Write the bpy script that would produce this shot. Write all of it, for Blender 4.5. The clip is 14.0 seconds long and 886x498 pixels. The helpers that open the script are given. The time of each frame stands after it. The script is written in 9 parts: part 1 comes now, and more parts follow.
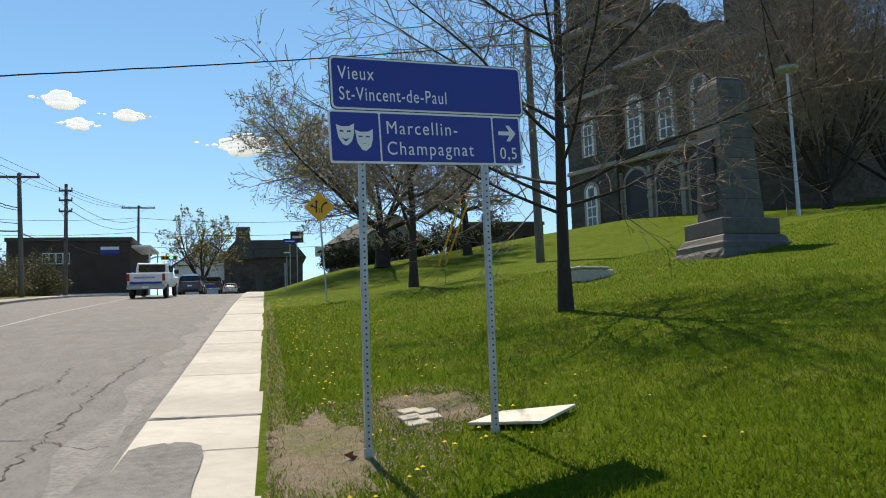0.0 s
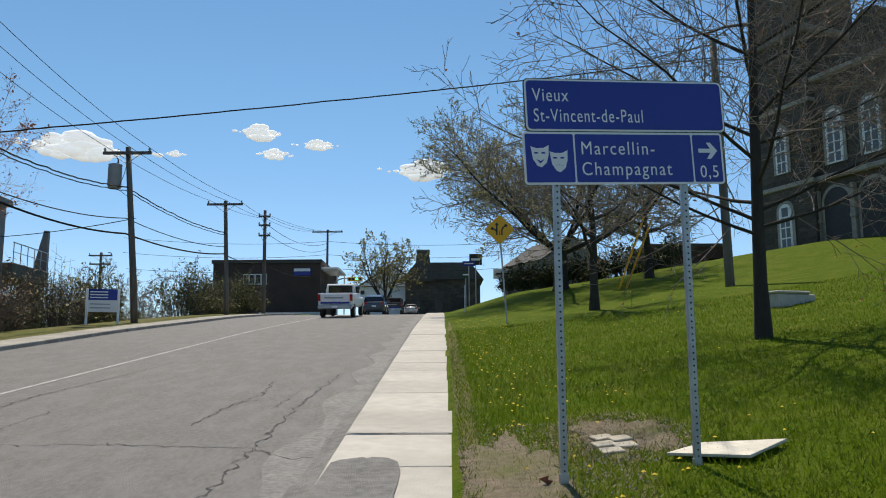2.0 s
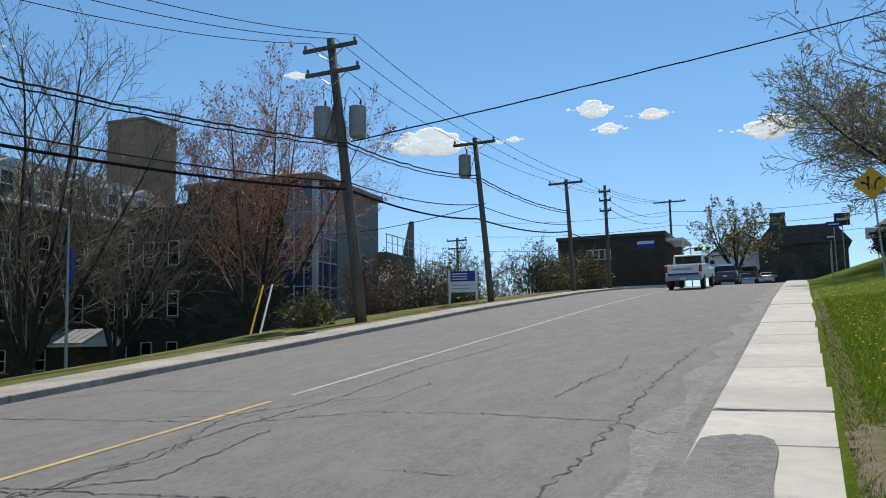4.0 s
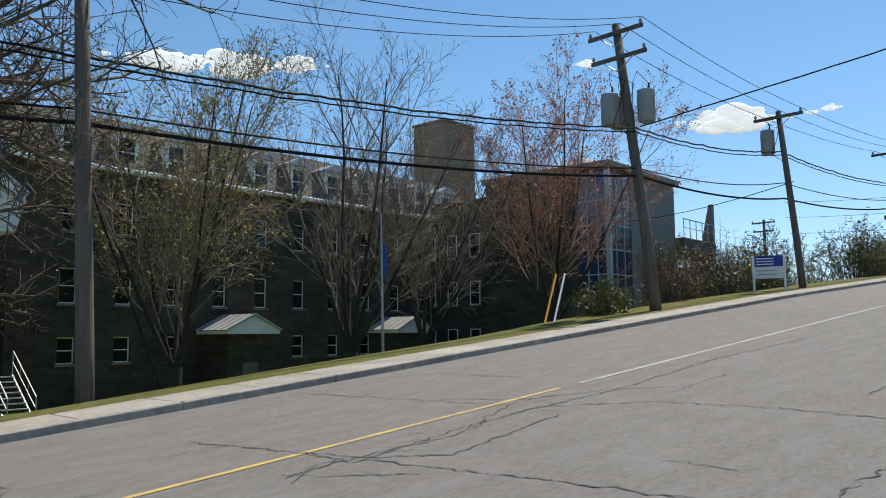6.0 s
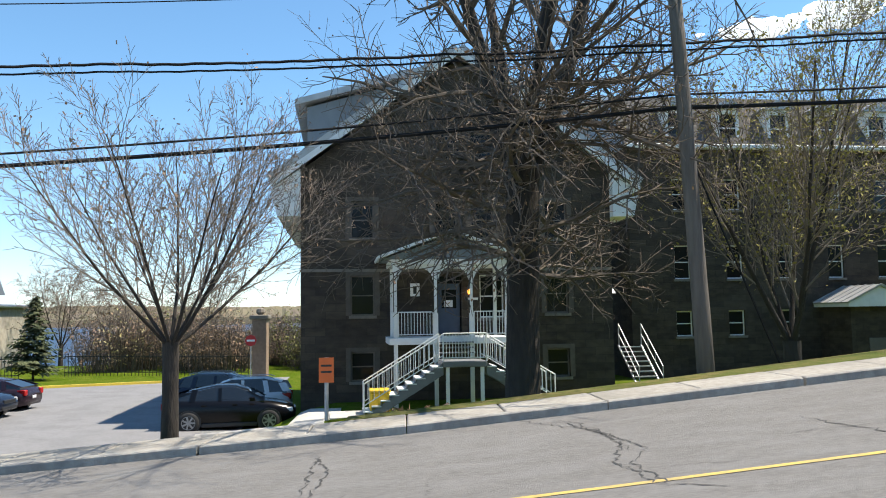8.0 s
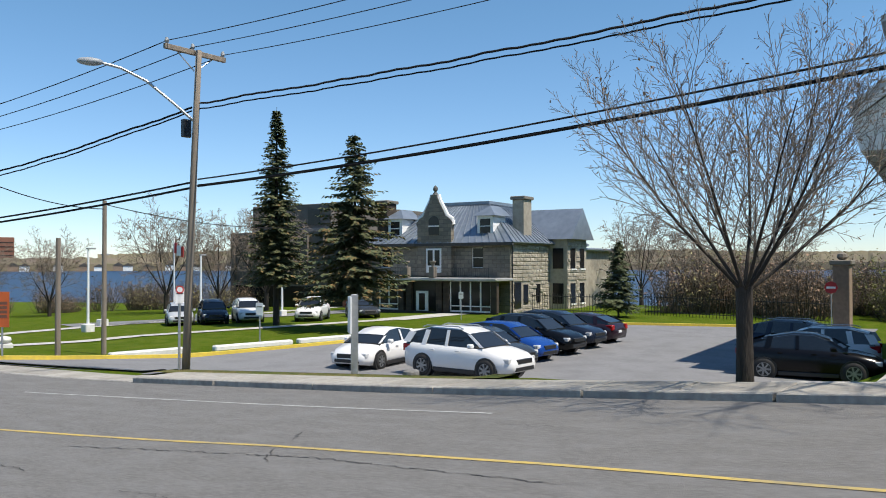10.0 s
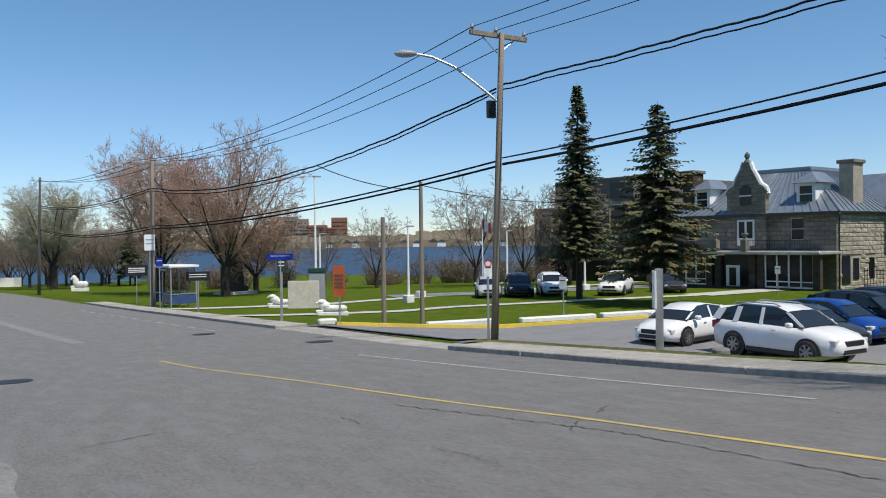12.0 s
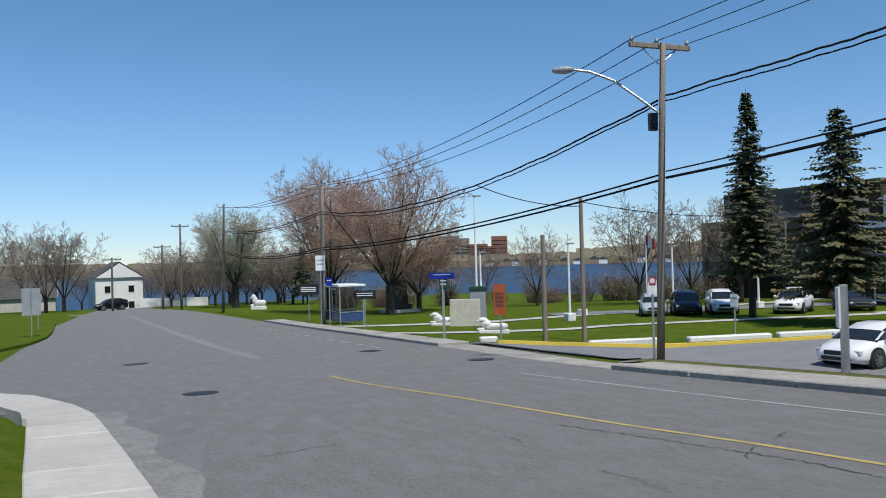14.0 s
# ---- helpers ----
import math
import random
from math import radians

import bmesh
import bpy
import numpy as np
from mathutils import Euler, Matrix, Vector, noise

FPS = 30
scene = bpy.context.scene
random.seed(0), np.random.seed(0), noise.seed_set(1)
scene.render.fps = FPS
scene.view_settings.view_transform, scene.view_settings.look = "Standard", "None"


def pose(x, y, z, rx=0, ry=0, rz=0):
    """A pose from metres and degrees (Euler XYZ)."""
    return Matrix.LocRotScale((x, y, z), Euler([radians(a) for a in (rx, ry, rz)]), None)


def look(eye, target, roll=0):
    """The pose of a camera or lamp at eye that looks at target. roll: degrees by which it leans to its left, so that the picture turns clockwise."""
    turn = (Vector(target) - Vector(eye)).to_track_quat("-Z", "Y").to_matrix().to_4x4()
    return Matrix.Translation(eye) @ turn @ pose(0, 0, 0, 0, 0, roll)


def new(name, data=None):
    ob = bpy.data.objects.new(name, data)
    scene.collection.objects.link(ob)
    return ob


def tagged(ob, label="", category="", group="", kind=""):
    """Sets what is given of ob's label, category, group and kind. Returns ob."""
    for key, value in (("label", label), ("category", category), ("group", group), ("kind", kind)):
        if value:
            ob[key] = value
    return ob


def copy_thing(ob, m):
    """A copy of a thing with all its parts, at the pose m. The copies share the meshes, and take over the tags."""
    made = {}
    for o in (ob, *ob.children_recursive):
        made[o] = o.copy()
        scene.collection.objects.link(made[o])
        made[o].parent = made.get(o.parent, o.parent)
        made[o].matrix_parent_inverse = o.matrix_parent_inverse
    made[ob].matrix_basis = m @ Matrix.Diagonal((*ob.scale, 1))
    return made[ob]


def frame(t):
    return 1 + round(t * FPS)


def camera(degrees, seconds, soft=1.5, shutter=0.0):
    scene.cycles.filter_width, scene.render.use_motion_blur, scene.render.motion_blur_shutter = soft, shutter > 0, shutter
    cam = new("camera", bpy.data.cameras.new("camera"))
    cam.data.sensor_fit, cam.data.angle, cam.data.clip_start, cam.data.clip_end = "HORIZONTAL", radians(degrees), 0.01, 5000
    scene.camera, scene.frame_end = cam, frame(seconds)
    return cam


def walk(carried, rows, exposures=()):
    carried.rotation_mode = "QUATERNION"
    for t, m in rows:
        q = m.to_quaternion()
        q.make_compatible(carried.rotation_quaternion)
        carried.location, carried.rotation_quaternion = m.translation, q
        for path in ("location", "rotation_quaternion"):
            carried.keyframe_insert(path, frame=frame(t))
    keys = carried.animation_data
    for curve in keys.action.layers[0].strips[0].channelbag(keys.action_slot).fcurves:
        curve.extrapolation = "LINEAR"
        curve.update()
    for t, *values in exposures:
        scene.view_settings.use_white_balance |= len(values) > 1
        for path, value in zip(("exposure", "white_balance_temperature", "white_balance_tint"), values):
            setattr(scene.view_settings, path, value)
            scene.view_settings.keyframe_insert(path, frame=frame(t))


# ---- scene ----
cam = camera(57.95, 14.0, soft=1.0)
EYE = 1.75
# seconds, x, y, yaw, pitch, roll
PATH = [
    (0.0, 0.000, 0.000, -12.41, 6.27, 1.99),
    (0.5, -0.026, 0.000, -8.48, 7.94, 0.95),
    (1.0, -0.041, 0.000, -2.46, 9.54, 0.51),
    (1.5, -0.075, 0.005, -0.81, 8.65, -0.24),
    (2.0, -0.145, 0.040, 0.02, 8.14, 0.37),
    (2.5, -0.180, 0.050, 0.69, 8.52, 0.83),
    (2.7, -0.186, 0.042, 2.36, 8.46, 0.90),
    (2.8, -0.189, 0.038, 4.37, 9.16, 1.33),
    (3.0, -0.195, 0.030, 8.32, 8.44, 1.15),
    (3.5, -0.225, 0.030, 17.27, 7.38, 1.28),
    (4.0, -0.250, 0.030, 24.39, 6.62, 1.04),
    (4.2, -0.250, 0.030, 27.17, 6.25, 0.75),
    (6.3, 0.000, 0.000, 49.20, 5.89, 0.17),
    (6.5, 0.000, 0.000, 52.41, 5.82, -0.05),
    (6.8, 0.000, 0.000, 59.98, 6.94, 0.51),
    (7.0, 0.000, 0.000, 65.33, 7.44, 1.21),
    (7.5, 0.000, 0.000, 77.26, 6.50, 0.95),
    (8.0, 0.000, 0.000, 87.33, 4.68, 0.82),
    (8.5, 0.000, 0.000, 97.93, 3.61, 1.25),
    (9.0, 0.000, 0.000, 109.60, 2.76, 1.79),
    (9.2, 0.000, 0.000, 113.49, 2.96, 1.06),
    (11.3, 0.000, 0.000, 142.24, -1.71, 1.59),
    (11.5, 0.000, 0.000, 144.14, -1.16, 1.19),
    (12.0, 0.000, 0.000, 148.04, -0.67, 0.78),
    (12.5, 0.000, 0.000, 150.24, -0.53, 1.50),
    (13.0, 0.000, 0.000, 154.01, -0.11, 1.27),
    (13.5, 0.000, 0.000, 156.84, -0.17, 1.73),
    (14.0, 0.000, 0.000, 159.46, 0.85, 1.53),
]
walk(cam, [(t, pose(x, y, EYE, 90 + p, r, yaw)) for t, x, y, yaw, p, r in PATH],
     ((0.0, 0.26, 7750, 10), (1.0, 0.10, 7600, 10), (2.0, -0.04, 7350, 10), (3.0, -0.03, 7050, 10), (4.2, -0.05, 6850, 10), (6.5, 0.33, 7200, 10), (7.5, 0.78, 7200, 10), (8.0, 0.76, 7150, 10), (9.2, 0.42, 7000, 10), (11.4, -0.10, 6750, 10), (13.0, -0.15, 6600, 10), (14.0, -0.23, 6400, 10)))

# ---- sky and sun ----
SUN_AZ, SUN_EL = 7.5, 60.0          # degrees left of the road's uphill axis, and above the horizon
world = bpy.data.worlds.new("sky")
scene.world = world
world.use_nodes = True
wn = world.node_tree.nodes
sky = wn.new("ShaderNodeTexSky")
sky.sky_type = "NISHITA"
sky.sun_disc = False
sky.sun_elevation = radians(SUN_EL)
sky.sun_rotation = radians(-SUN_AZ)
sky.altitude, sky.air_density, sky.dust_density, sky.ozone_density = 200, 1.0, 0.0, 1.8
wn["Background"].inputs[1].default_value = 0.125
clear = wn.new("ShaderNodeMix")          # a clear spring sky, a little bluer than the model's
clear.data_type, clear.blend_type = "RGBA", "MULTIPLY"
clear.inputs[0].default_value = 1.0
where = wn.new("ShaderNodeTexCoord")
height = wn.new("ShaderNodeSeparateXYZ")
rise_up = wn.new("ShaderNodeMapRange")
rise_up.inputs["From Max"].default_value = 0.30
haze = wn.new("ShaderNodeMix")           # the air whitens towards the horizon
haze.data_type = "RGBA"
haze.inputs[6].default_value, haze.inputs[7].default_value = (0.725, 0.87, 1.15, 1), (0.665, 0.96, 1.11, 1)
world.node_tree.links.new(where.outputs["Generated"], height.inputs[0])
world.node_tree.links.new(height.outputs["Z"], rise_up.inputs["Value"])
world.node_tree.links.new(rise_up.outputs[0], haze.inputs[0])
world.node_tree.links.new(haze.outputs[2], clear.inputs[7])
world.node_tree.links.new(sky.outputs[0], clear.inputs[6])
world.node_tree.links.new(clear.outputs[2], wn["Background"].inputs[0])
sun_data = bpy.data.lights.new("sun", "SUN")
sun_data.energy, sun_data.angle, sun_data.color = 5.0, radians(0.5), (1.0, 0.95, 0.87)
sun = new("sun", sun_data)
sun_way = Vector((-math.sin(radians(SUN_AZ)) * math.cos(radians(SUN_EL)), math.cos(radians(SUN_AZ)) * math.cos(radians(SUN_EL)), math.sin(radians(SUN_EL))))
sun.matrix_world = look(sun_way * 300, (0, 0, 0))


# ---- materials ----
def mat(name, c1, c2=None, rough=0.8, scale=4.0, bump=0.0, bscale=None, metal=0.0, detail=6.0, stretch=(1, 1, 1), c3=None, big=0.35, spec=0.5, rand=0.0):
    """A principled material whose colour varies at two scales in world metres, with a fine relief."""
    m = bpy.data.materials.new(name)
    m.use_nodes = True
    nt = m.node_tree
    N, L = nt.nodes, nt.links
    b = N["Principled BSDF"]
    b.inputs["Roughness"].default_value = rough
    b.inputs["Metallic"].default_value = metal
    b.inputs["Specular IOR Level"].default_value = spec
    c2 = c2 or tuple(v * 0.8 for v in c1)
    geo = N.new("ShaderNodeNewGeometry")
    mp = N.new("ShaderNodeMapping")
    mp.inputs["Scale"].default_value = stretch
    L.new(geo.outputs["Position"], mp.inputs[0])
    n1 = N.new("ShaderNodeTexNoise")
    n1.inputs["Scale"].default_value, n1.inputs["Detail"].default_value = scale, detail
    L.new(mp.outputs[0], n1.inputs["Vector"])
    ramp = N.new("ShaderNodeMapRange")
    ramp.inputs["From Min"].default_value, ramp.inputs["From Max"].default_value = 0.32, 0.68
    L.new(n1.outputs["Fac"], ramp.inputs["Value"])
    mix = N.new("ShaderNodeMix")
    mix.data_type = "RGBA"
    mix.inputs[6].default_value, mix.inputs[7].default_value = (*c1, 1), (*c2, 1)
    L.new(ramp.outputs[0], mix.inputs[0])
    n2 = N.new("ShaderNodeTexNoise")
    n2.inputs["Scale"].default_value, n2.inputs["Detail"].default_value = scale * 0.13, 3
    L.new(mp.outputs[0], n2.inputs["Vector"])
    r2 = N.new("ShaderNodeMapRange")
    r2.inputs["From Min"].default_value, r2.inputs["From Max"].default_value = 0.42, 0.7
    r2.inputs["To Max"].default_value = big
    L.new(n2.outputs["Fac"], r2.inputs["Value"])
    mix2 = N.new("ShaderNodeMix")
    mix2.data_type = "RGBA"
    c3 = c3 or tuple(v * 0.6 for v in c2)
    mix2.inputs[7].default_value = (*c3, 1)
    L.new(mix.outputs[2], mix2.inputs[6])
    L.new(r2.outputs[0], mix2.inputs[0])
    out = mix2.outputs[2]
    if rand:
        oi = N.new("ShaderNodeObjectInfo")
        hs = N.new("ShaderNodeHueSaturation")
        mr = N.new("ShaderNodeMapRange")
        mr.inputs["To Min"].default_value, mr.inputs["To Max"].default_value = 1 - rand, 1 + rand
        L.new(oi.outputs["Random"], mr.inputs["Value"])
        L.new(mr.outputs[0], hs.inputs["Value"])
        L.new(out, hs.inputs["Color"])
        out = hs.outputs[0]
    L.new(out, b.inputs["Base Color"])
    if bump:
        n3 = N.new("ShaderNodeTexNoise")
        n3.inputs["Scale"].default_value, n3.inputs["Detail"].default_value = bscale or scale * 4, 4
        L.new(mp.outputs[0], n3.inputs["Vector"])
        bp = N.new("ShaderNodeBump")
        bp.inputs["Strength"].default_value, bp.inputs["Distance"].default_value = bump, 0.03
        L.new(n3.outputs["Fac"], bp.inputs["Height"])
        L.new(bp.outputs[0], b.inputs["Normal"])
    return m


def coursed(m, width, row, joint, depth=0.6, shade=0.55):
    """Adds courses of stone blocks to a wall material: darker joints and their relief."""
    nt = m.node_tree
    N, L = nt.nodes, nt.links
    b = N["Principled BSDF"]
    geo = N.new("ShaderNodeNewGeometry")
    sp = N.new("ShaderNodeSeparateXYZ")
    ad = N.new("ShaderNodeMath")
    cb_ = N.new("ShaderNodeCombineXYZ")
    L.new(geo.outputs["Position"], sp.inputs[0])
    L.new(sp.outputs["X"], ad.inputs[0])
    L.new(sp.outputs["Y"], ad.inputs[1])
    L.new(ad.outputs[0], cb_.inputs[0])
    L.new(sp.outputs["Z"], cb_.inputs[1])
    br = N.new("ShaderNodeTexBrick")
    br.inputs["Scale"].default_value = 1.0
    br.inputs["Brick Width"].default_value, br.inputs["Row Height"].default_value = width, row
    br.inputs["Mortar Size"].default_value, br.inputs["Mortar Smooth"].default_value = joint, 0.3
    br.inputs["Color1"].default_value, br.inputs["Color2"].default_value = (1.18, 1.16, 1.12, 1), (0.78, 0.78, 0.80, 1)
    br.inputs["Mortar"].default_value = (shade, shade, shade, 1)
    L.new(cb_.outputs[0], br.inputs["Vector"])
    src = b.inputs["Base Color"].links[0].from_socket
    mx = N.new("ShaderNodeMix")
    mx.data_type, mx.blend_type = "RGBA", "MULTIPLY"
    mx.inputs[0].default_value = 1.0
    L.new(src, mx.inputs[6])
    L.new(br.outputs["Color"], mx.inputs[7])
    L.new(mx.outputs[2], b.inputs["Base Color"])
    bp = N.new("ShaderNodeBump")
    bp.invert = True
    bp.inputs["Strength"].default_value, bp.inputs["Distance"].default_value = depth, 0.03
    L.new(br.outputs["Fac"], bp.inputs["Height"])
    if b.inputs["Normal"].links:
        L.new(b.inputs["Normal"].links[0].from_socket, bp.inputs["Normal"])
    L.new(bp.outputs[0], b.inputs["Normal"])
    return m


M_DANDELION = mat("dandelion_yellow", (0.80, 0.58, 0.02), (0.72, 0.48, 0.01), 0.8, 30)


def glow(name, color, strength):
    m = bpy.data.materials.new(name)
    m.use_nodes = True
    b = m.node_tree.nodes["Principled BSDF"]
    b.inputs["Base Color"].default_value = (*color, 1)
    b.inputs["Emission Color"].default_value = (*color, 1)
    b.inputs["Emission Strength"].default_value = strength
    return m


M_GRASS = mat("grass", (0.089, 0.138, 0.008), (0.050, 0.088, 0.005), 0.95, 9, 1.0, 60, c3=(0.14, 0.155, 0.025), big=0.55, spec=0.05)
M_DRYGRASS = mat("dry_grass", (0.20, 0.16, 0.07), (0.10, 0.12, 0.03), 0.95, 5, 1.0, 50, c3=(0.07, 0.11, 0.02), big=0.7, spec=0.1)
M_SOIL = mat("bare_soil", (0.29, 0.235, 0.18), (0.17, 0.145, 0.10), 0.95, 14, 1.0, 70, c3=(0.14, 0.16, 0.05), big=0.75, spec=0.1)
M_ASPHALT = mat("asphalt", (0.208, 0.201, 0.191), (0.148, 0.143, 0.136), 0.85, 26, 0.6, 190, c3=(0.225, 0.222, 0.216), big=0.6, stretch=(1, 0.35, 1), spec=0.3)
M_ASPHALT_OLD = mat("patched_asphalt", (0.19, 0.188, 0.183), (0.145, 0.143, 0.14), 0.9, 9, 0.5, 110, c3=(0.24, 0.235, 0.225), big=0.5, spec=0.25)
M_GRIT = mat("road_edge_grit", (0.30, 0.295, 0.28), (0.20, 0.195, 0.19), 0.95, 16, 0.5, 120, spec=0.2)
M_LOT = mat("lot_asphalt", (0.23, 0.23, 0.235), (0.20, 0.20, 0.205), 0.9, 6, 0.3, 120, spec=0.25)
M_CRACK = mat("crack", (0.05, 0.05, 0.05), (0.085, 0.083, 0.08), 0.95, 20)
M_CONC = mat("concrete", (0.55, 0.53, 0.48), (0.46, 0.44, 0.40), 0.9, 6, 0.35, 90, c3=(0.37, 0.355, 0.32), big=0.5, spec=0.25)
M_CONC_WORN = mat("worn_concrete", (0.24, 0.235, 0.225), (0.15, 0.148, 0.142), 0.95, 11, 0.9, 70, c3=(0.30, 0.29, 0.275), big=0.6)
M_KERB = mat("kerb_concrete", (0.44, 0.42, 0.38), (0.30, 0.285, 0.26), 0.9, 7, 0.8, 50, c3=(0.16, 0.15, 0.14), big=0.5)
M_YELLOW = mat("road_yellow", (0.58, 0.41, 0.09), (0.42, 0.32, 0.12), 0.8, 12, c3=(0.2, 0.19, 0.16), big=0.6)
M_LINE = mat("road_white", (0.50, 0.50, 0.48), (0.28, 0.28, 0.27), 0.8, 14, c3=(0.18, 0.18, 0.18), big=0.7)
M_KYELLOW = mat("kerb_yellow", (0.75, 0.55, 0.06), (0.60, 0.45, 0.08), 0.8, 5)
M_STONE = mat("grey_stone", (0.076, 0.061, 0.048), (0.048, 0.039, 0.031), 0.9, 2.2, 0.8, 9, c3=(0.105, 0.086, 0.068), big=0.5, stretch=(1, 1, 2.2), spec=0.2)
M_STONE_DARK = mat("church_stone", (0.112, 0.094, 0.077), (0.070, 0.059, 0.049), 0.9, 2.0, 0.8, 9, c3=(0.12, 0.102, 0.082), big=0.5, stretch=(1, 1, 2), spec=0.2)
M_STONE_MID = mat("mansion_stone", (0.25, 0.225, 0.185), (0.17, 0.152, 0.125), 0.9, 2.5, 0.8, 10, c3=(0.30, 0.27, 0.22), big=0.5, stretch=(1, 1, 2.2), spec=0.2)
# paler mansion stone: the sun on its +y side is put into the colour
M_STONE_PALE_SUNLIT = mat("pale_and_sunlit_stone", (0.44, 0.40, 0.32), (0.32, 0.285, 0.23), 0.9, 2.5, 0.8, 12, rand=0.12)
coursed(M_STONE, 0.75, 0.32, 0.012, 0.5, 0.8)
coursed(M_STONE_DARK, 0.9, 0.42, 0.015, 0.6, 0.7)
coursed(M_STONE_MID, 0.7, 0.34, 0.02, 0.8, 0.6)
M_TRIM_DIM = mat("dull_stone_trim", (0.125, 0.106, 0.084), (0.095, 0.08, 0.064), 0.85, 5, 0.3)
M_TRIM_PALE = mat("pale_stone_trim", (0.40, 0.36, 0.30), (0.30, 0.27, 0.225), 0.85, 5, 0.3)
M_TRIM = mat("stone_trim", (0.22, 0.195, 0.16), (0.17, 0.15, 0.125), 0.85, 5, 0.3)
M_WHITE = mat("white_paint", (0.80, 0.80, 0.78), (0.72, 0.72, 0.70), 0.6, 3, big=0.15, c3=(0.6, 0.6, 0.57))
M_SLAB_WORN = mat("dusty_slab_concrete", (0.43, 0.405, 0.36), (0.33, 0.31, 0.275), 0.95, 8, 0.6, 60, c3=(0.22, 0.21, 0.18), big=0.6, spec=0.2, rand=0.10)
M_GREYPANEL = mat("blue_grey_panel", (0.21, 0.25, 0.28), (0.18, 0.215, 0.24), 0.6, 2)
M_ROOF = mat("metal_roof", (0.50, 0.50, 0.49), (0.40, 0.40, 0.39), 0.38, 1.5, metal=0.3, c3=(0.30, 0.26, 0.22), big=0.35)
M_ROOF_BLUE = mat("mansard_metal", (0.30, 0.34, 0.39), (0.23, 0.27, 0.31), 0.4, 1.5, metal=0.5)
M_SHINGLE = mat("dark_shingle", (0.09, 0.085, 0.08), (0.06, 0.057, 0.055), 0.9, 6, 0.4)
M_BRICK_D = mat("dark_brick", (0.085, 0.055, 0.045), (0.06, 0.042, 0.036), 0.9, 6, 0.5, 30)
M_BRICK_T = mat("tan_brick", (0.31, 0.22, 0.155), (0.24, 0.17, 0.12), 0.9, 5, 0.4, 30)
M_BRICK_R = mat("red_brick", (0.27, 0.115, 0.075), (0.20, 0.09, 0.06), 0.9, 5, 0.4, 30)
M_CLAD = mat("grey_cladding", (0.20, 0.195, 0.185), (0.165, 0.16, 0.152), 0.6, 1.5, big=0.2)
M_BROWN = mat("brown_concrete", (0.16, 0.14, 0.12), (0.12, 0.105, 0.09), 0.85, 2)
# opaque panes: the dark of the unlit rooms is put into the colour
M_GLASS = mat("window_glass_dark_inside", (0.010, 0.011, 0.012), (0.016, 0.017, 0.018), 0.12, 0.6, spec=0.3)
M_GLASS_BLUE = mat("curtain_glass", (0.03, 0.07, 0.13), (0.02, 0.05, 0.10), 0.05, 0.4, spec=0.8)
M_BARK = mat("bark", (0.042, 0.034, 0.028), (0.022, 0.018, 0.015), 0.95, 10, 1.0, 26, stretch=(1, 1, 0.25), c3=(0.065, 0.056, 0.046))
M_TWIG = mat("twig_bark", (0.15, 0.12, 0.095), (0.09, 0.073, 0.058), 0.9, 3)
M_TWIG_RED = mat("reddish_twig", (0.40, 0.27, 0.205), (0.28, 0.19, 0.145), 0.9, 3)
M_TWIG_PALE = mat("pale_twig", (0.25, 0.205, 0.165), (0.16, 0.13, 0.108), 0.9, 3)
M_TWIG_WHITE = mat("whitish_twig", (0.36, 0.34, 0.28), (0.26, 0.245, 0.20), 0.9, 3)
M_BUD_RED = mat("red_bud", (0.58, 0.21, 0.12), (0.44, 0.16, 0.09), 0.8, 2)
M_BUD_GREEN = mat("green_bud", (0.36, 0.30, 0.07), (0.26, 0.23, 0.05), 0.8, 2)
M_BUD_TAN = mat("tan_bud", (0.35, 0.22, 0.14), (0.24, 0.16, 0.10), 0.8, 2)
M_BUD_PALE = mat("pale_bud", (0.56, 0.48, 0.22), (0.42, 0.37, 0.15), 0.8, 2)
M_LEAF_SHRUB = mat("shrub_leaf", (0.20, 0.19, 0.045), (0.12, 0.13, 0.03), 0.8, 3)
M_NEEDLE = mat("spruce_needle", (0.095, 0.115, 0.050), (0.050, 0.070, 0.030), 0.85, 3, c3=(0.11, 0.095, 0.03), big=0.5)
M_CEDAR = mat("cedar_leaf", (0.030, 0.052, 0.016), (0.02, 0.034, 0.011), 0.85, 3)
M_POLE = mat("pole_wood", (0.145, 0.127, 0.11), (0.085, 0.073, 0.063), 0.9, 8, 0.6, 30, stretch=(1, 1, 0.12), c3=(0.24, 0.22, 0.19))
M_WIRE = mat("cable_black", (0.012, 0.012, 0.013), (0.02, 0.02, 0.021), 0.9, 3, spec=0.15)
M_POLE_PALE = mat("pale_pole_wood", (0.26, 0.215, 0.17), (0.18, 0.15, 0.12), 0.9, 8, 0.6, 30, stretch=(1, 1, 0.12), c3=(0.24, 0.22, 0.19))
M_STEEL = mat("galvanised_steel", (0.46, 0.48, 0.50), (0.36, 0.38, 0.40), 0.45, 8, metal=0.6, big=0.2)
M_GREYBOX = mat("transformer_grey", (0.33, 0.35, 0.37), (0.27, 0.29, 0.31), 0.5, 3)
M_SIGNBLUE = mat("sign_blue", (0.006, 0.028, 0.30), (0.006, 0.026, 0.27), 0.4, 1, big=0.05)
M_SIGNWHITE = mat("sign_white", (0.80, 0.81, 0.82), (0.76, 0.77, 0.78), 0.45, 2, big=0.05)
M_SIGNYELLOW = mat("sign_yellow", (0.85, 0.42, 0.01), (0.80, 0.38, 0.01), 0.45, 2, big=0.05)
M_ORANGE = mat("sign_orange", (0.80, 0.16, 0.03), (0.72, 0.14, 0.03), 0.5, 2, big=0.1)
M_BLACK = mat("black_paint", (0.016, 0.016, 0.017), (0.022, 0.022, 0.023), 0.4, 3)
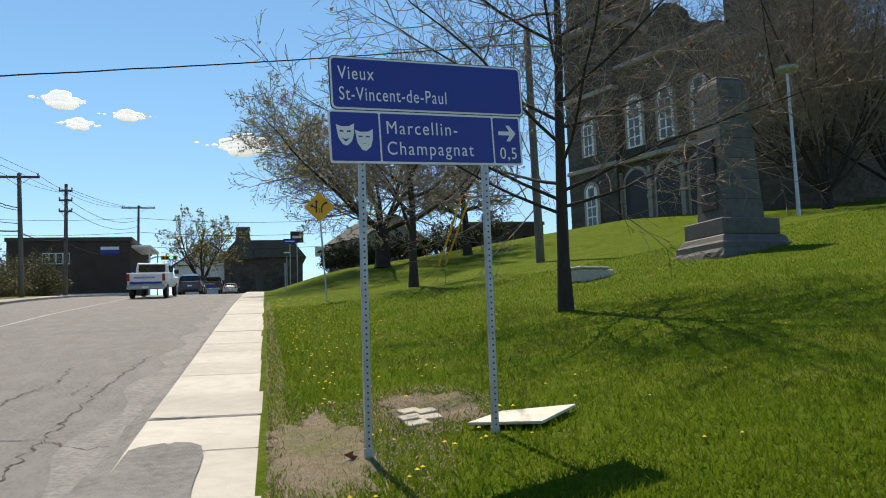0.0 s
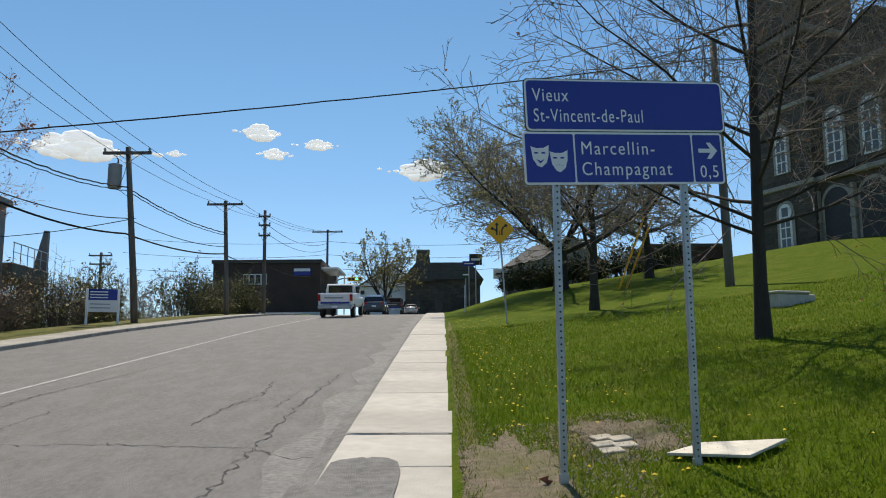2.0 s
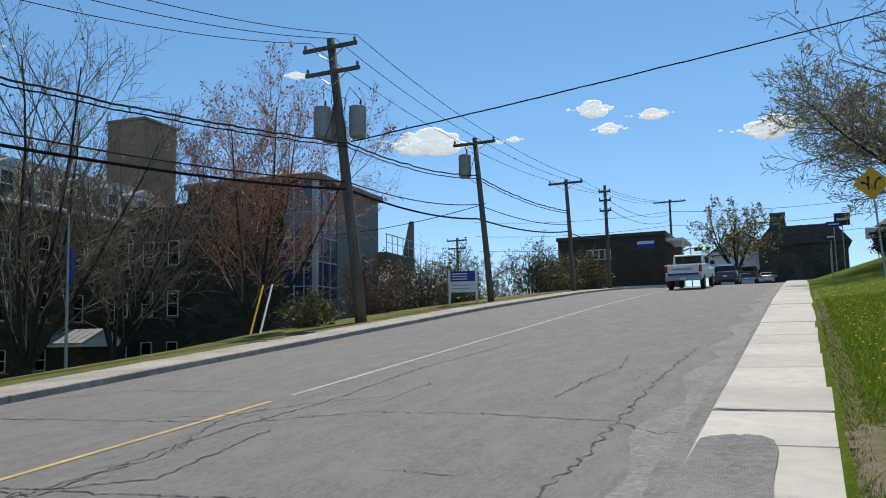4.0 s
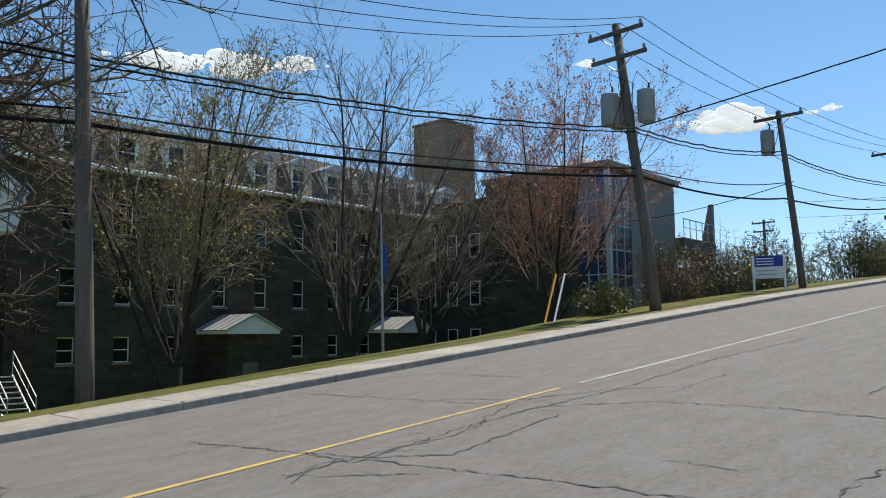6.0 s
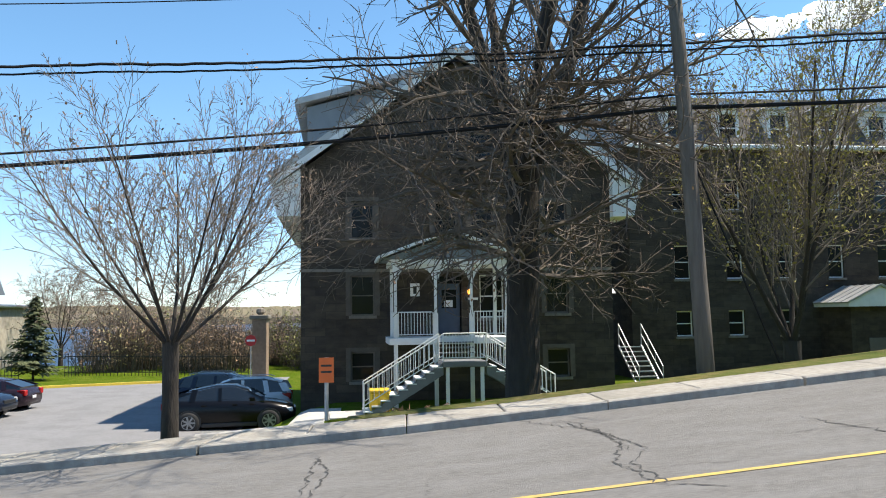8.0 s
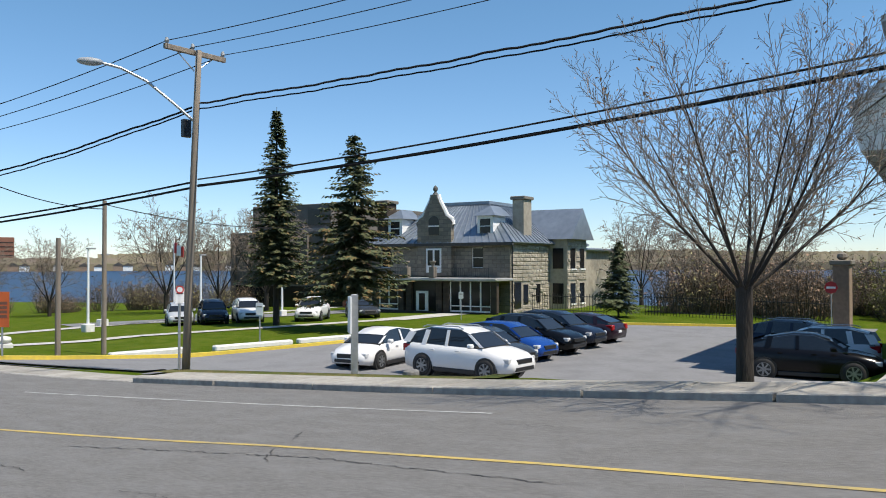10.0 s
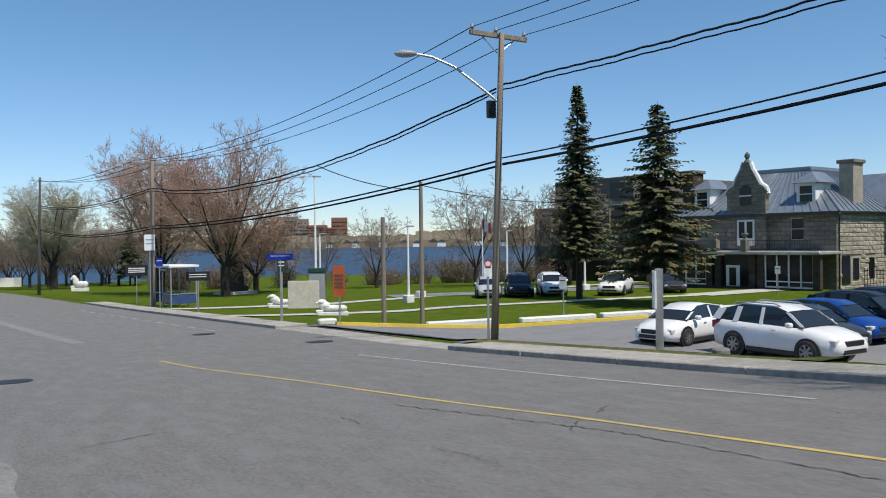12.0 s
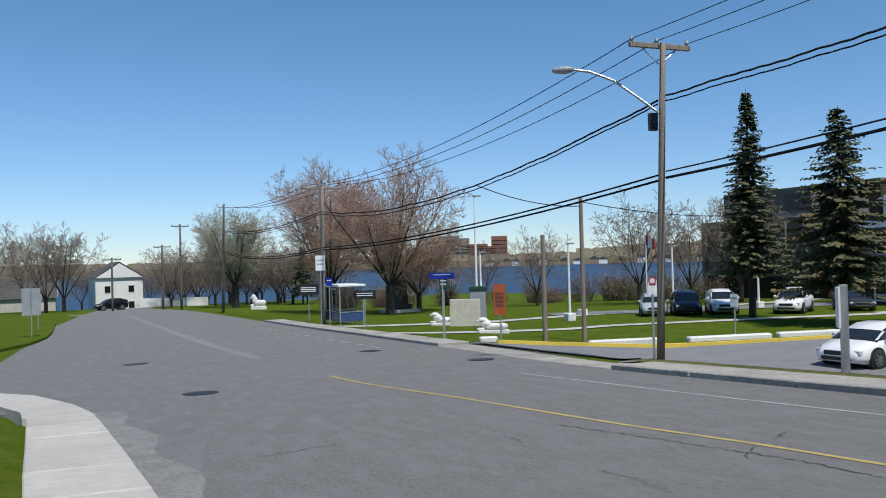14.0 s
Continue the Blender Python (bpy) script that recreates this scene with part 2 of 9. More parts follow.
M_GREEN = mat("dark_green_paint", (0.02, 0.06, 0.04), (0.016, 0.05, 0.034), 0.5, 3)
M_REDPAINT = mat("red_paint", (0.55, 0.03, 0.03), (0.45, 0.03, 0.03), 0.5, 3)
M_GRANITE = mat("grey_granite", (0.105, 0.105, 0.098), (0.070, 0.070, 0.066), 0.75, 5, 0.4, 40, c3=(0.13, 0.13, 0.12))
M_BRONZE = mat("dark_bronze", (0.03, 0.027, 0.024), (0.045, 0.04, 0.034), 0.5, 5, metal=0.4)
M_PLASTER = mat("white_statue_stone", (0.78, 0.77, 0.74), (0.66, 0.65, 0.62), 0.8, 5, 0.3)
M_RUBBER = mat("tyre_rubber", (0.018, 0.018, 0.018), (0.028, 0.028, 0.028), 0.85, 10)
M_RIM = mat("alloy_rim", (0.45, 0.46, 0.47), (0.30, 0.31, 0.32), 0.35, 8, metal=0.8)
M_CARGLASS = mat("car_glass", (0.012, 0.014, 0.016), (0.02, 0.022, 0.024), 0.04, 0.6, spec=0.8)
M_TAIL = mat("tail_light_red", (0.45, 0.015, 0.015), (0.35, 0.012, 0.012), 0.2, 3)
M_HEADL = mat("headlight_clear", (0.65, 0.66, 0.67), (0.5, 0.51, 0.52), 0.12, 3)
M_WATER = mat("lake_water", (0.012, 0.035, 0.085), (0.009, 0.026, 0.065), 0.4, 0.25, 0.6, 0.9, spec=0.25)
M_FARWOOD = mat("far_bare_woods", (0.17, 0.13, 0.105), (0.12, 0.115, 0.06), 0.95, 0.08, 1.0, 0.5, c3=(0.20, 0.17, 0.10), big=0.6)
M_BOARD = mat("weathered_board", (0.66, 0.62, 0.52), (0.54, 0.50, 0.42), 0.8, 6, 0.3)
M_WOODSTEP = mat("grey_step_paint", (0.20, 0.21, 0.215), (0.16, 0.165, 0.17), 0.7, 4)
M_DOORBLUE = mat("blue_grey_door", (0.07, 0.10, 0.15), (0.06, 0.085, 0.13), 0.5, 3)
M_YELLOWBOX = mat("yellow_plastic", (0.75, 0.48, 0.03), (0.68, 0.42, 0.03), 0.5, 4)
M_CAR = {k: mat("car_paint_" + k, v, tuple(c * 0.92 for c in v), 0.22, 1.0, metal=mt, big=0.05, spec=0.5) for k, v, mt in (
    ("white", (0.78, 0.78, 0.78), 0.0), ("black", (0.004, 0.004, 0.005), 0.0), ("navy", (0.012, 0.018, 0.035), 0.2), ("blue", (0.01, 0.065, 0.30), 0.2),
    ("grey", (0.05, 0.055, 0.06), 0.3), ("silver", (0.56, 0.57, 0.58), 0.25), ("slate", (0.08, 0.10, 0.13), 0.3), ("plum", (0.035, 0.02, 0.03), 0.3))}
M_CAR["black"].node_tree.nodes["Principled BSDF"].inputs["Specular IOR Level"].default_value = 0.3


# ---- building tools ----
def mesh_ob(name, bm, material, parent=None, label="", smooth=False):
    me = bpy.data.meshes.new(name)
    bm.to_mesh(me)
    bm.free()
    if smooth:
        me.polygons.foreach_set("use_smooth", [True] * len(me.polygons))
    me.materials.append(material)
    ob = new(name, me)
    if parent:
        ob.parent = parent
    if label:
        ob["label"] = label
    return ob


def part(name, bm, material, parent, label="", smooth=False):
    return mesh_ob(name, bm, material, parent, label, smooth)


def pydata(name, verts, faces, material, parent=None, smooth=False):
    me = bpy.data.meshes.new(name)
    me.from_pydata([tuple(v) for v in verts], [], faces)
    if smooth:
        me.polygons.foreach_set("use_smooth", [True] * len(me.polygons))
    me.materials.append(material)
    ob = new(name, me)
    if parent:
        ob.parent = parent
    return ob


def thing(name, m, label, category, group=""):
    ob = new(name)
    ob.matrix_world = m
    return tagged(ob, label, category, group)


def box(bm, x0, x1, y0, y1, z0, z1, bevel=0.0, m=None):
    """Adds a box, bevelled if asked, to bm."""
    r = bmesh.ops.create_cube(bm, size=1)
    vs = r["verts"]
    for v in vs:
        v.co = Vector((x0 + (v.co.x + 0.5) * (x1 - x0), y0 + (v.co.y + 0.5) * (y1 - y0), z0 + (v.co.z + 0.5) * (z1 - z0)))
    if m is not None:
        bmesh.ops.transform(bm, matrix=m, verts=vs)
    if bevel:
        es = list({e for v in vs for e in v.link_edges})
        bmesh.ops.bevel(bm, geom=es, offset=bevel, segments=1, affect="EDGES")
    return bm


def boxed(*a, **k):
    return box(bmesh.new(), *a, **k)


def tube(bm, pts, radii, sides=8, cap=True):
    """Adds a tube along pts, with one radius a point."""
    rings = []
    pts = [Vector(p) for p in pts]
    for i, p in enumerate(pts):
        d = (pts[min(i + 1, len(pts) - 1)] - pts[max(i - 1, 0)]).normalized()
        a = d.cross(Vector((0, 0, 1)) if abs(d.z) < 0.95 else Vector((1, 0, 0))).normalized()
        b = d.cross(a)
        r = radii[i] if hasattr(radii, "__len__") else radii
        rings.append([bm.verts.new(p + (a * math.cos(2 * math.pi * k / sides) + b * math.sin(2 * math.pi * k / sides)) * r) for k in range(sides)])
    for q, w in zip(rings, rings[1:]):
        for k in range(sides):
            bm.faces.new((q[k], q[(k + 1) % sides], w[(k + 1) % sides], w[k]))
    if cap:
        bm.faces.new(rings[0][::-1])
        bm.faces.new(rings[-1])
    return bm


def prism(bm, outline, y0, y1):
    """Extrudes an outline of (x, z) points from y0 to y1."""
    a = [bm.verts.new((x, y0, z)) for x, z in outline]
    b = [bm.verts.new((x, y1, z)) for x, z in outline]
    n = len(outline)
    bm.faces.new(a)
    bm.faces.new(b[::-1])
    for i in range(n):
        bm.faces.new((a[i], b[i], b[(i + 1) % n], a[(i + 1) % n]))
    bmesh.ops.recalc_face_normals(bm, faces=bm.faces)
    return bm


def interp(x, xs, ys):
    return float(np.interp(x, xs, ys))


def wall_holes(length, z0, z1, holes, thick=0.35, gable=None):
    """A wall in its own plane: it runs along +y from 0, its face at x = 0, its back at x = -thick, with through holes (y, z, width, height)."""
    ys = sorted({0.0, length, *[h[0] for h in holes], *[h[0] + h[2] for h in holes]})
    zs = sorted({z0, z1, *[h[1] for h in holes], *[h[1] + h[3] for h in holes]})
    bm = bmesh.new()
    for x in (0.0, -thick):
        grid = {(i, j): bm.verts.new((x, y, z)) for i, y in enumerate(ys) for j, z in enumerate(zs)}
        for i in range(len(ys) - 1):
            for j in range(len(zs) - 1):
                cy, cz = (ys[i] + ys[i + 1]) / 2, (zs[j] + zs[j + 1]) / 2
                if any(h[0] < cy < h[0] + h[2] and h[1] < cz < h[1] + h[3] for h in holes):
                    continue
                f = [grid[i, j], grid[i + 1, j], grid[i + 1, j + 1], grid[i, j + 1]]
                bm.faces.new(f if x == 0 else f[::-1])
    for y, z, w, h in [*holes]:
        c = [(y, z), (y + w, z), (y + w, z + h), (y, z + h)]
        for (a, b), (d, e) in zip(c, c[1:] + c[:1]):
            bm.faces.new([bm.verts.new(p) for p in ((0, a, b), (-thick, a, b), (-thick, d, e), (0, d, e))])
    c = [(0, z0), (length, z0), (length, z1), (0, z1)]
    for (a, b), (d, e) in zip(c, c[1:] + c[:1]):
        bm.faces.new([bm.verts.new(p) for p in ((0, a, b), (0, d, e), (-thick, d, e), (-thick, a, b))])
    if gable:
        g = [bm.verts.new((0, y, z)) for y, z in gable]
        k = [bm.verts.new((-thick, y, z)) for y, z in gable]
        bm.faces.new(g)
        bm.faces.new(k[::-1])
    bmesh.ops.remove_doubles(bm, verts=bm.verts, dist=0.0005)
    return bm


def window(parent, at, turn, w, h, frame_mat=M_WHITE, glass=M_GLASS, sill=M_TRIM, surround=None, bars=1, cols=1, depth=0.16, arch=False):
    """A sash window in a hole whose lower left corner is at (x, y, z) of the parent; it looks along the parent's +x, turned by so many degrees."""
    win = new("window")
    win.parent = parent
    win.matrix_local = pose(*at, 0, 0, turn)
    t = 0.06
    bm = bmesh.new()
    box(bm, -depth - 0.05, -depth + 0.03, 0, t, 0, h)
    box(bm, -depth - 0.05, -depth + 0.03, w - t, w, 0, h)
    box(bm, -depth - 0.05, -depth + 0.03, t, w - t, 0, t)
    box(bm, -depth - 0.05, -depth + 0.03, t, w - t, h - t, h)
    for i in range(bars):
        z = h * (i + 1) / (bars + 1)
        box(bm, -depth - 0.03, -depth + 0.02, t, w - t, z - 0.025, z + 0.025)
    for i in range(cols - 1):
        y = w * (i + 1) / cols
        box(bm, -depth - 0.028, -depth + 0.018, y - 0.025, y + 0.025, t, h - t)
    part("frame", bm, frame_mat, win)
    part("pane", boxed(-depth - 0.02, -depth - 0.008, 0.04, w - 0.04, 0.04, h - 0.04), glass, win)
    if sill:
        part("sill", boxed(-0.12, 0.08, -0.08, w + 0.08, -0.12, -0.003), sill, win)
    if surround:
        bm = bmesh.new()
        box(bm, 0.002, 0.035, -0.2, -0.002, -0.003, h + 0.18)
        box(bm, 0.002, 0.035, w + 0.002, w + 0.2, -0.003, h + 0.18)
        box(bm, 0.002, 0.035, -0.002, w + 0.002, h + 0.002, h + 0.18)
        part("surround", bm, surround, win)
    return win


# ---- the ground ----
ROAD_Y = (-200, -140, -100, -70, -45, -30, -20, -10, 0, 30, 45, 54, 60, 100, 160, 300)
ROAD_Z = (-6.5, -4.6, -3.3, -2.6, -2.05, -1.65, -1.3, -0.74, 0, 3.0, 4.33, 5.02, 5.4, 7.75, 11.2, 16)


def road_z(y):
    return (interp(y - 1.5, ROAD_Y, ROAD_Z) + interp(y, ROAD_Y, ROAD_Z) * 2 + interp(y + 1.5, ROAD_Y, ROAD_Z)) / 4


def far_kerb(y):
    return interp(y, (-140, -89, -52, -42, -29, -18, -10, 0, 60, 160), (0.5, -5.9, -8.9, -9.9, -11.0, -11.3, -11.75, -11.95, -11.9, -11.9))


def yellow_x(y):
    return interp(y, (-140, -87, -46, -33, -19.5, -15, -8, -3.8, 1, 160), (5.5, 1.35, -2.16, -3.48, -5.12, -5.94, -6.92, -7.2, -7.25, -7.2))


def near_kerb(y):
    return interp(y, (-19.1, -16.7, -12.5, -9.1, -3, 3, 6.6, 160), (1.48, 0.9, 0.35, -0.05, -0.75, -1.15, -1.22, -1.25))


def near_inner(y):
    return interp(y, (-21.5, -18.2, -13.5, -9.9, -5, 0, 4, 160), (3.2, 2.26, 1.7, 1.29, 0.6, 0.1, 0.0, -0.02))


def bank(x):
    return interp(x, (0, 6, 12, 14, 25, 45, 120), (0.12, 0.72, 1.62, 1.98, 3.8, 5.5, 8))


LAKE_Z = -8.0


def ground_z(x, y):
    """The height of the land, without the road and the pavements that lie on it."""
    z = road_z(y)
    if y < -150:
        return -14.0 + interp(x, (40, 200), (0, 12))
    xf = far_kerb(y)
    if x > near_inner(y) - 0.01:
        d = x - near_inner(y)
        if y < -14:                     # low ground round the side street
            return z - 0.02 + interp(d, (0, 40, 200), (0.0, 0.8, 3)) * interp(y, (-60, -30, -14), (0.3, 0.5, 1))
        k = interp(y, (-14, 0), (0.2, 1.0))
        extra = interp(y, (36, 52, 62, 80), (0, 0.9, 0.9, 0.3)) * interp(d, (0.5, 5), (0, 1))
        return z + bank(d) * k + extra
    if x > xf - 1.32:
        return z - 0.25
    d = xf - 1.3 - x                     # metres behind the far pavement
    if y > -9:
        strip = z + 0.10
        low = interp(y, (-9, -4.9, -3.7, 20, 60, 100), (-2.4, -2.5, -1.66, -1.62, -1.2, 5.0))
        wide = interp(y, (-9, 8, 30, 60), (5.5, 4.5, 7, 9))
        f = min(1.0, max(0.0, (d - interp(y, (-9, -7, -6, -2, 10, 16, 21), (0.9, 0.5, 0.1, 0.4, 1.1, 1.4, 2.4))) / wide))
        zz = strip + (low - strip) * (f ** 0.8 if y < -2 else f * f * (3 - 2 * f))
        far = interp(d, (50, 95, 130, 160), (0, -4.5, -8.0, -14.0))
        return zz + far
    low = interp(y, (-140, -80, -40, -22, -9), (-4.6, -3.3, -2.35, -2.2, -2.4))
    f = min(1.0, max(0.0, (d - interp(y, (-20.5, -18.8, -9), (0.3, 1.0, 0.9))) / interp(y, (-60, -35, -25, -20, -9), (14, 10, 7, 5.5, 5.5))))
    zz = (z + 0.05) + (low - z - 0.05) * (f ** 0.8)
    return zz + interp(d, (62, 80, 100, 125), (0, -1.8, -6.5, -14.0))


def lines(lo, hi, step):
    return list(np.arange(lo, hi, step))


gx = sorted({*lines(-1600, -200, 140), *lines(-200, -60, 8), *lines(-60, -17.2, 1.3), *lines(-17.2, -13.3, 0.45), -13.22, -12.6, -11, -6, -1.3, 0.0, 0.25, *lines(0.6, 30, 0.8), *lines(30, 120, 6), *lines(120, 1500, 138)})
gy = sorted({*lines(-1600, -200, 140), *lines(-200, -60, 7), *lines(-60, 70, 1.3), *lines(70, 200, 8), *lines(200, 1600, 140)})
verts = [(x, y, max(ground_z(x, y), -12)) for y in gy for x in gx]
w = len(gx)
faces = []
for j in range(len(gy) - 1):
    for i in range(w - 1):
        faces.append((j * w + i, j * w + i + 1, (j + 1) * w + i + 1, (j + 1) * w + i))
ground = tagged(pydata("ground", verts, faces, M_GRASS, smooth=True), "green spring lawn sloping down to the road", "ground", kind="structure")


def strip(name, left, right, y0, y1, step, lift, material, label, category, thick=0.3, kind="structure", z_of=None):
    """A slab that follows the road from y0 to y1 between two side lines."""
    ys = list(np.arange(y0, y1, step)) + [y1]
    vs, fs = [], []
    for y in ys:
        z = (z_of or road_z)(y)
        a, b = left(y), right(y)
        vs += [(a, y, z + lift - thick), (a, y, z + lift), (b, y, z + lift), (b, y, z + lift - thick)]
    for i in range(len(ys) - 1):
        o = i * 4
        for k in range(3):
            fs.append((o + k, o + k + 4, o + k + 5, o + k + 1))
    fs += [(0, 1, 2, 3), tuple(len(vs) - k for k in (1, 2, 3, 4))]
    return tagged(pydata(name, vs, fs, material), label, category, kind=kind)


# the carriageway, wider at the side street
def road_right(y):
    return near_kerb(y) + 0.05 if y > -19 else interp(y, (-140, -60, -47, -42, -30, -23, -19), (12, 5.8, 5.6, 6.3, 40, 40, 1.5))


road = strip("road", far_kerb, road_right, -140, 300, 1.0, 0.0, M_ASPHALT, "grey cracked asphalt street climbing a hill", "road", 0.4)
tagged(strip("road_edge", lambda y: near_kerb(y) - 0.55 - 0.15 * math.sin(y * 1.7), lambda y: near_kerb(y) + 0.02, -18, 58, 0.7, 0.006, M_GRIT, "pale worn asphalt along the kerb", "road", 0.02))


# ---- pavements, kerbs and road marks ----
rng = random.Random(5)


def slab_mesh(bm, a0, a1, b0, b1, y0, y1, lift, thick, gap=0.008):
    """One paving slab between two lines, with a bevelled upper rim."""
    e = 0.02
    y0, y1 = y0 + gap, y1 - gap
    z0, z1 = road_z(y0) + lift, road_z(y1) + lift
    low = [bm.verts.new(p) for p in ((a0, y0, z0 - thick), (b0, y0, z0 - thick), (b1, y1, z1 - thick), (a1, y1, z1 - thick))]
    mid = [bm.verts.new(p) for p in ((a0, y0, z0 - e), (b0, y0, z0 - e), (b1, y1, z1 - e), (a1, y1, z1 - e))]
    top = [bm.verts.new(p) for p in ((a0 + e, y0 + e, z0), (b0 - e, y0 + e, z0), (b1 - e, y1 - e, z1), (a1 + e, y1 - e, z1))]
    for p, q in ((low, mid), (mid, top)):
        for k in range(4):
            bm.faces.new((p[k], p[(k + 1) % 4], q[(k + 1) % 4], q[k]))
    bm.faces.new(top)
    return bm


pavement = tagged(new("pavement"), "pale concrete pavement slabs, one badly worn", "pavement", kind="structure")
M_SLAB = mat("slab_concrete", (0.52, 0.495, 0.445), (0.44, 0.42, 0.38), 0.9, 5, 0.35, 80, c3=(0.34, 0.32, 0.29), big=0.45, spec=0.25, rand=0.07)
y = -18.5
while y < 60:
    n = rng.choice((1.35, 1.5, 1.5, 1.75))
    if y < 8.95 < y + n:
        n = 8.95 - y
    if y + n > 60:
        n = 60 - y
    part("slab", slab_mesh(bmesh.new(), near_kerb(y), near_kerb(y + n), near_inner(y) + 0.015, near_inner(y + n) + 0.015, y, y + n, 0.10 + rng.uniform(-0.008, 0.008), 0.3), M_SLAB, pavement)
    y += n
# worn hollow in the slabs beside the road, patched with coarse asphalt
bm = bmesh.new()
ring = []
for k in range(48):
    a = 2 * math.pi * k / 48
    sx, sy = math.cos(a), math.sin(a)
    q = max(abs(sx), abs(sy)) ** 0.75
    x, yy = -0.86 + 0.34 * sx / q * (1 + 0.12 * noise.noise((k * 0.9, 3, 0))), 5.6 + 2.15 * sy / q * (1 + 0.05 * noise.noise((k * 1.3, 7, 0)))
    ring.append(bm.verts.new((max(x, near_kerb(yy) + 0.012), yy, road_z(yy) + 0.113)))
c = bm.verts.new((-0.9, 5.6, road_z(5.6) + 0.114))
for k in range(48):
    bm.faces.new((ring[k], ring[(k + 1) % 48], c))
part("worn_patch", bm, M_CONC_WORN, pavement, "rough grey worn patch")

# broken gravelly gap between pavement and road
bm = bmesh.new()
prev = None
for i in range(0, 200):
    yy = -2 + i * 0.25
    wdt = 0.13 + 0.10 * noise.noise((yy * 0.8, 0, 0)) + 0.05 * noise.noise((yy * 3.1, 4, 0)) + (0.10 if yy < 12 else 0)
    x1 = near_kerb(yy) + 0.015
    cur = [bm.verts.new((x1 - max(wdt, 0.03), yy, road_z(yy) + 0.012)), bm.verts.new((x1, yy, road_z(yy) + 0.05))]
    if prev:
        bm.faces.new((prev[0], prev[1], cur[1], cur[0]))
    prev = cur
tagged(mesh_ob("gutter", bm, M_CONC_WORN), "broken gravelly gutter beside the pavement", "gutter", kind="structure")

far_pavement = tagged(new("far_pavement"), "pale concrete pavement across the street", "pavement", kind="structure")
far_edge = tagged(new("kerb"), "worn concrete kerb with cracked joints", "kerb", kind="structure")
y = -60.0
while y < 64:
    n = 3.0
    low = 0.02 if -31 < y < -19.5 else 0.13
    fe = far_kerb
    part("kerb_stone", slab_mesh(bmesh.new(), fe(y) - 0.18, fe(y + n) - 0.18, fe(y) + rng.uniform(-0.02, 0.02), fe(y + n) + rng.uniform(-0.02, 0.02), y, y + n, low, 0.35, rng.choice((0.005, 0.01, 0.04))), M_KERB, far_edge)
    for h in (0, 1.5):
        part("slab", slab_mesh(bmesh.new(), fe(y + h) - 1.35, fe(y + h + 1.5) - 1.35, fe(y + h) - 0.185, fe(y + h + 1.5) - 0.185, y + h, y + h + 1.5, low - 0.01, 0.3), M_SLAB_WORN, far_pavement)
    y += n


def painted(name, line, y0, y1, width, material, label, lift=0.006, gap=None):
    """Line paint that follows the road."""
    bm = bmesh.new()
    yy = y0
    while yy < y1:
        n = min(1.0, y1 - yy)
        if gap is None or (yy - y0) % (gap[0] + gap[1]) < gap[0]:
            p = [(line(yy) - width / 2, yy), (line(yy) + width / 2, yy), (line(yy + n) + width / 2, yy + n), (line(yy + n) - width / 2, yy + n)]
            bm.faces.new([bm.verts.new((a, b, road_z(b) + lift)) for a, b in p])
        yy += n
    return tagged(mesh_ob(name, bm, material), label, "road marking", kind="structure")


painted("centre_line", yellow_x, -22, 9.5, 0.095, M_YELLOW, "worn yellow centre line")
painted("centre_line", yellow_x, 10, 58, 0.09, M_LINE, "faded pale centre line")
painted("centre_line", yellow_x, -90, -30, 0.5, M_GRIT, "faded worn centre line")
painted("edge_line", lambda y: far_kerb(y) + 2.1 - 0.02 * (y + 20), -19, -6.5, 0.09, M_LINE, "faded white parking line")
painted("edge_line", lambda y: far_kerb(y) + 2.0, -52, -31, 0.1, M_LINE, "dashed white line", gap=(1, 1))


def crack(pts, width, seed):
    """A ragged crack through the asphalt along rough points."""
    r = random.Random(seed)
    bm = bmesh.new()
    path = []
    for (x0, y0), (x1, y1) in zip(pts, pts[1:]):
        n = max(2, int(math.hypot(x1 - x0, y1 - y0) / 0.07))
        for i in range(n):
            f = i / n
            path.append((x0 + (x1 - x0) * f + 0.03 * r.uniform(-1, 1) + 0.09 * noise.noise((x0 + f * 9, seed, 1)), y0 + (y1 - y0) * f + 0.03 * r.uniform(-1, 1) + 0.09 * noise.noise((y0 + f * 9, seed, 7))))
    prev = None
    for i, (x, y) in enumerate(path):
        wd = 0.55 * width * r.uniform(0.15, 1.5) * min(1, i / 4 + 0.2, (len(path) - i) / 4)
        a, b = path[min(i + 1, len(path) - 1)], path[max(i - 1, 0)]
        dx, dy = a[0] - b[0], a[1] - b[1]
        l = math.hypot(dx, dy) or 1
        cur = [bm.verts.new((x + s * wd * dy / l, y - s * wd * dx / l, road_z(y - s * wd * dx / l) + 0.007)) for s in (-1, 1)]
        if prev:
            bm.faces.new((prev[0], prev[1], cur[1], cur[0]))
        prev = cur
    return tagged(mesh_ob("road_crack", bm, M_CRACK), "dark ragged crack in the asphalt", "crack", kind="structure")


# long cracks and a few short ones
crack([(-7.43, 5.04), (-6.34, 5.0), (-6.53, 6.55), (-6.55, 7.97), (-6.36, 9.43), (-6.53, 12.93), (-6.08, 17.86)], 0.02, 65)
crack([(-11.58, 7.79), (-9.33, 7.95), (-6.5, 8.14), (-5.34, 8.95), (-3.78, 8.96), (-2.16, 8.71)], 0.02, 66)
crack([(-3.27, 10.01), (-3.16, 12.13), (-2.42, 12.2)], 0.02, 67)
crack([(-2.21, 5.65), (-2.13, 6.93), (-2.16, 8.71), (-2.21, 11.93), (-2.1, 15.94)], 0.02, 68)
crack([(-6.36, 5.13), (-4.28, 5.37), (-2.86, 5.46)], 0.02, 69)
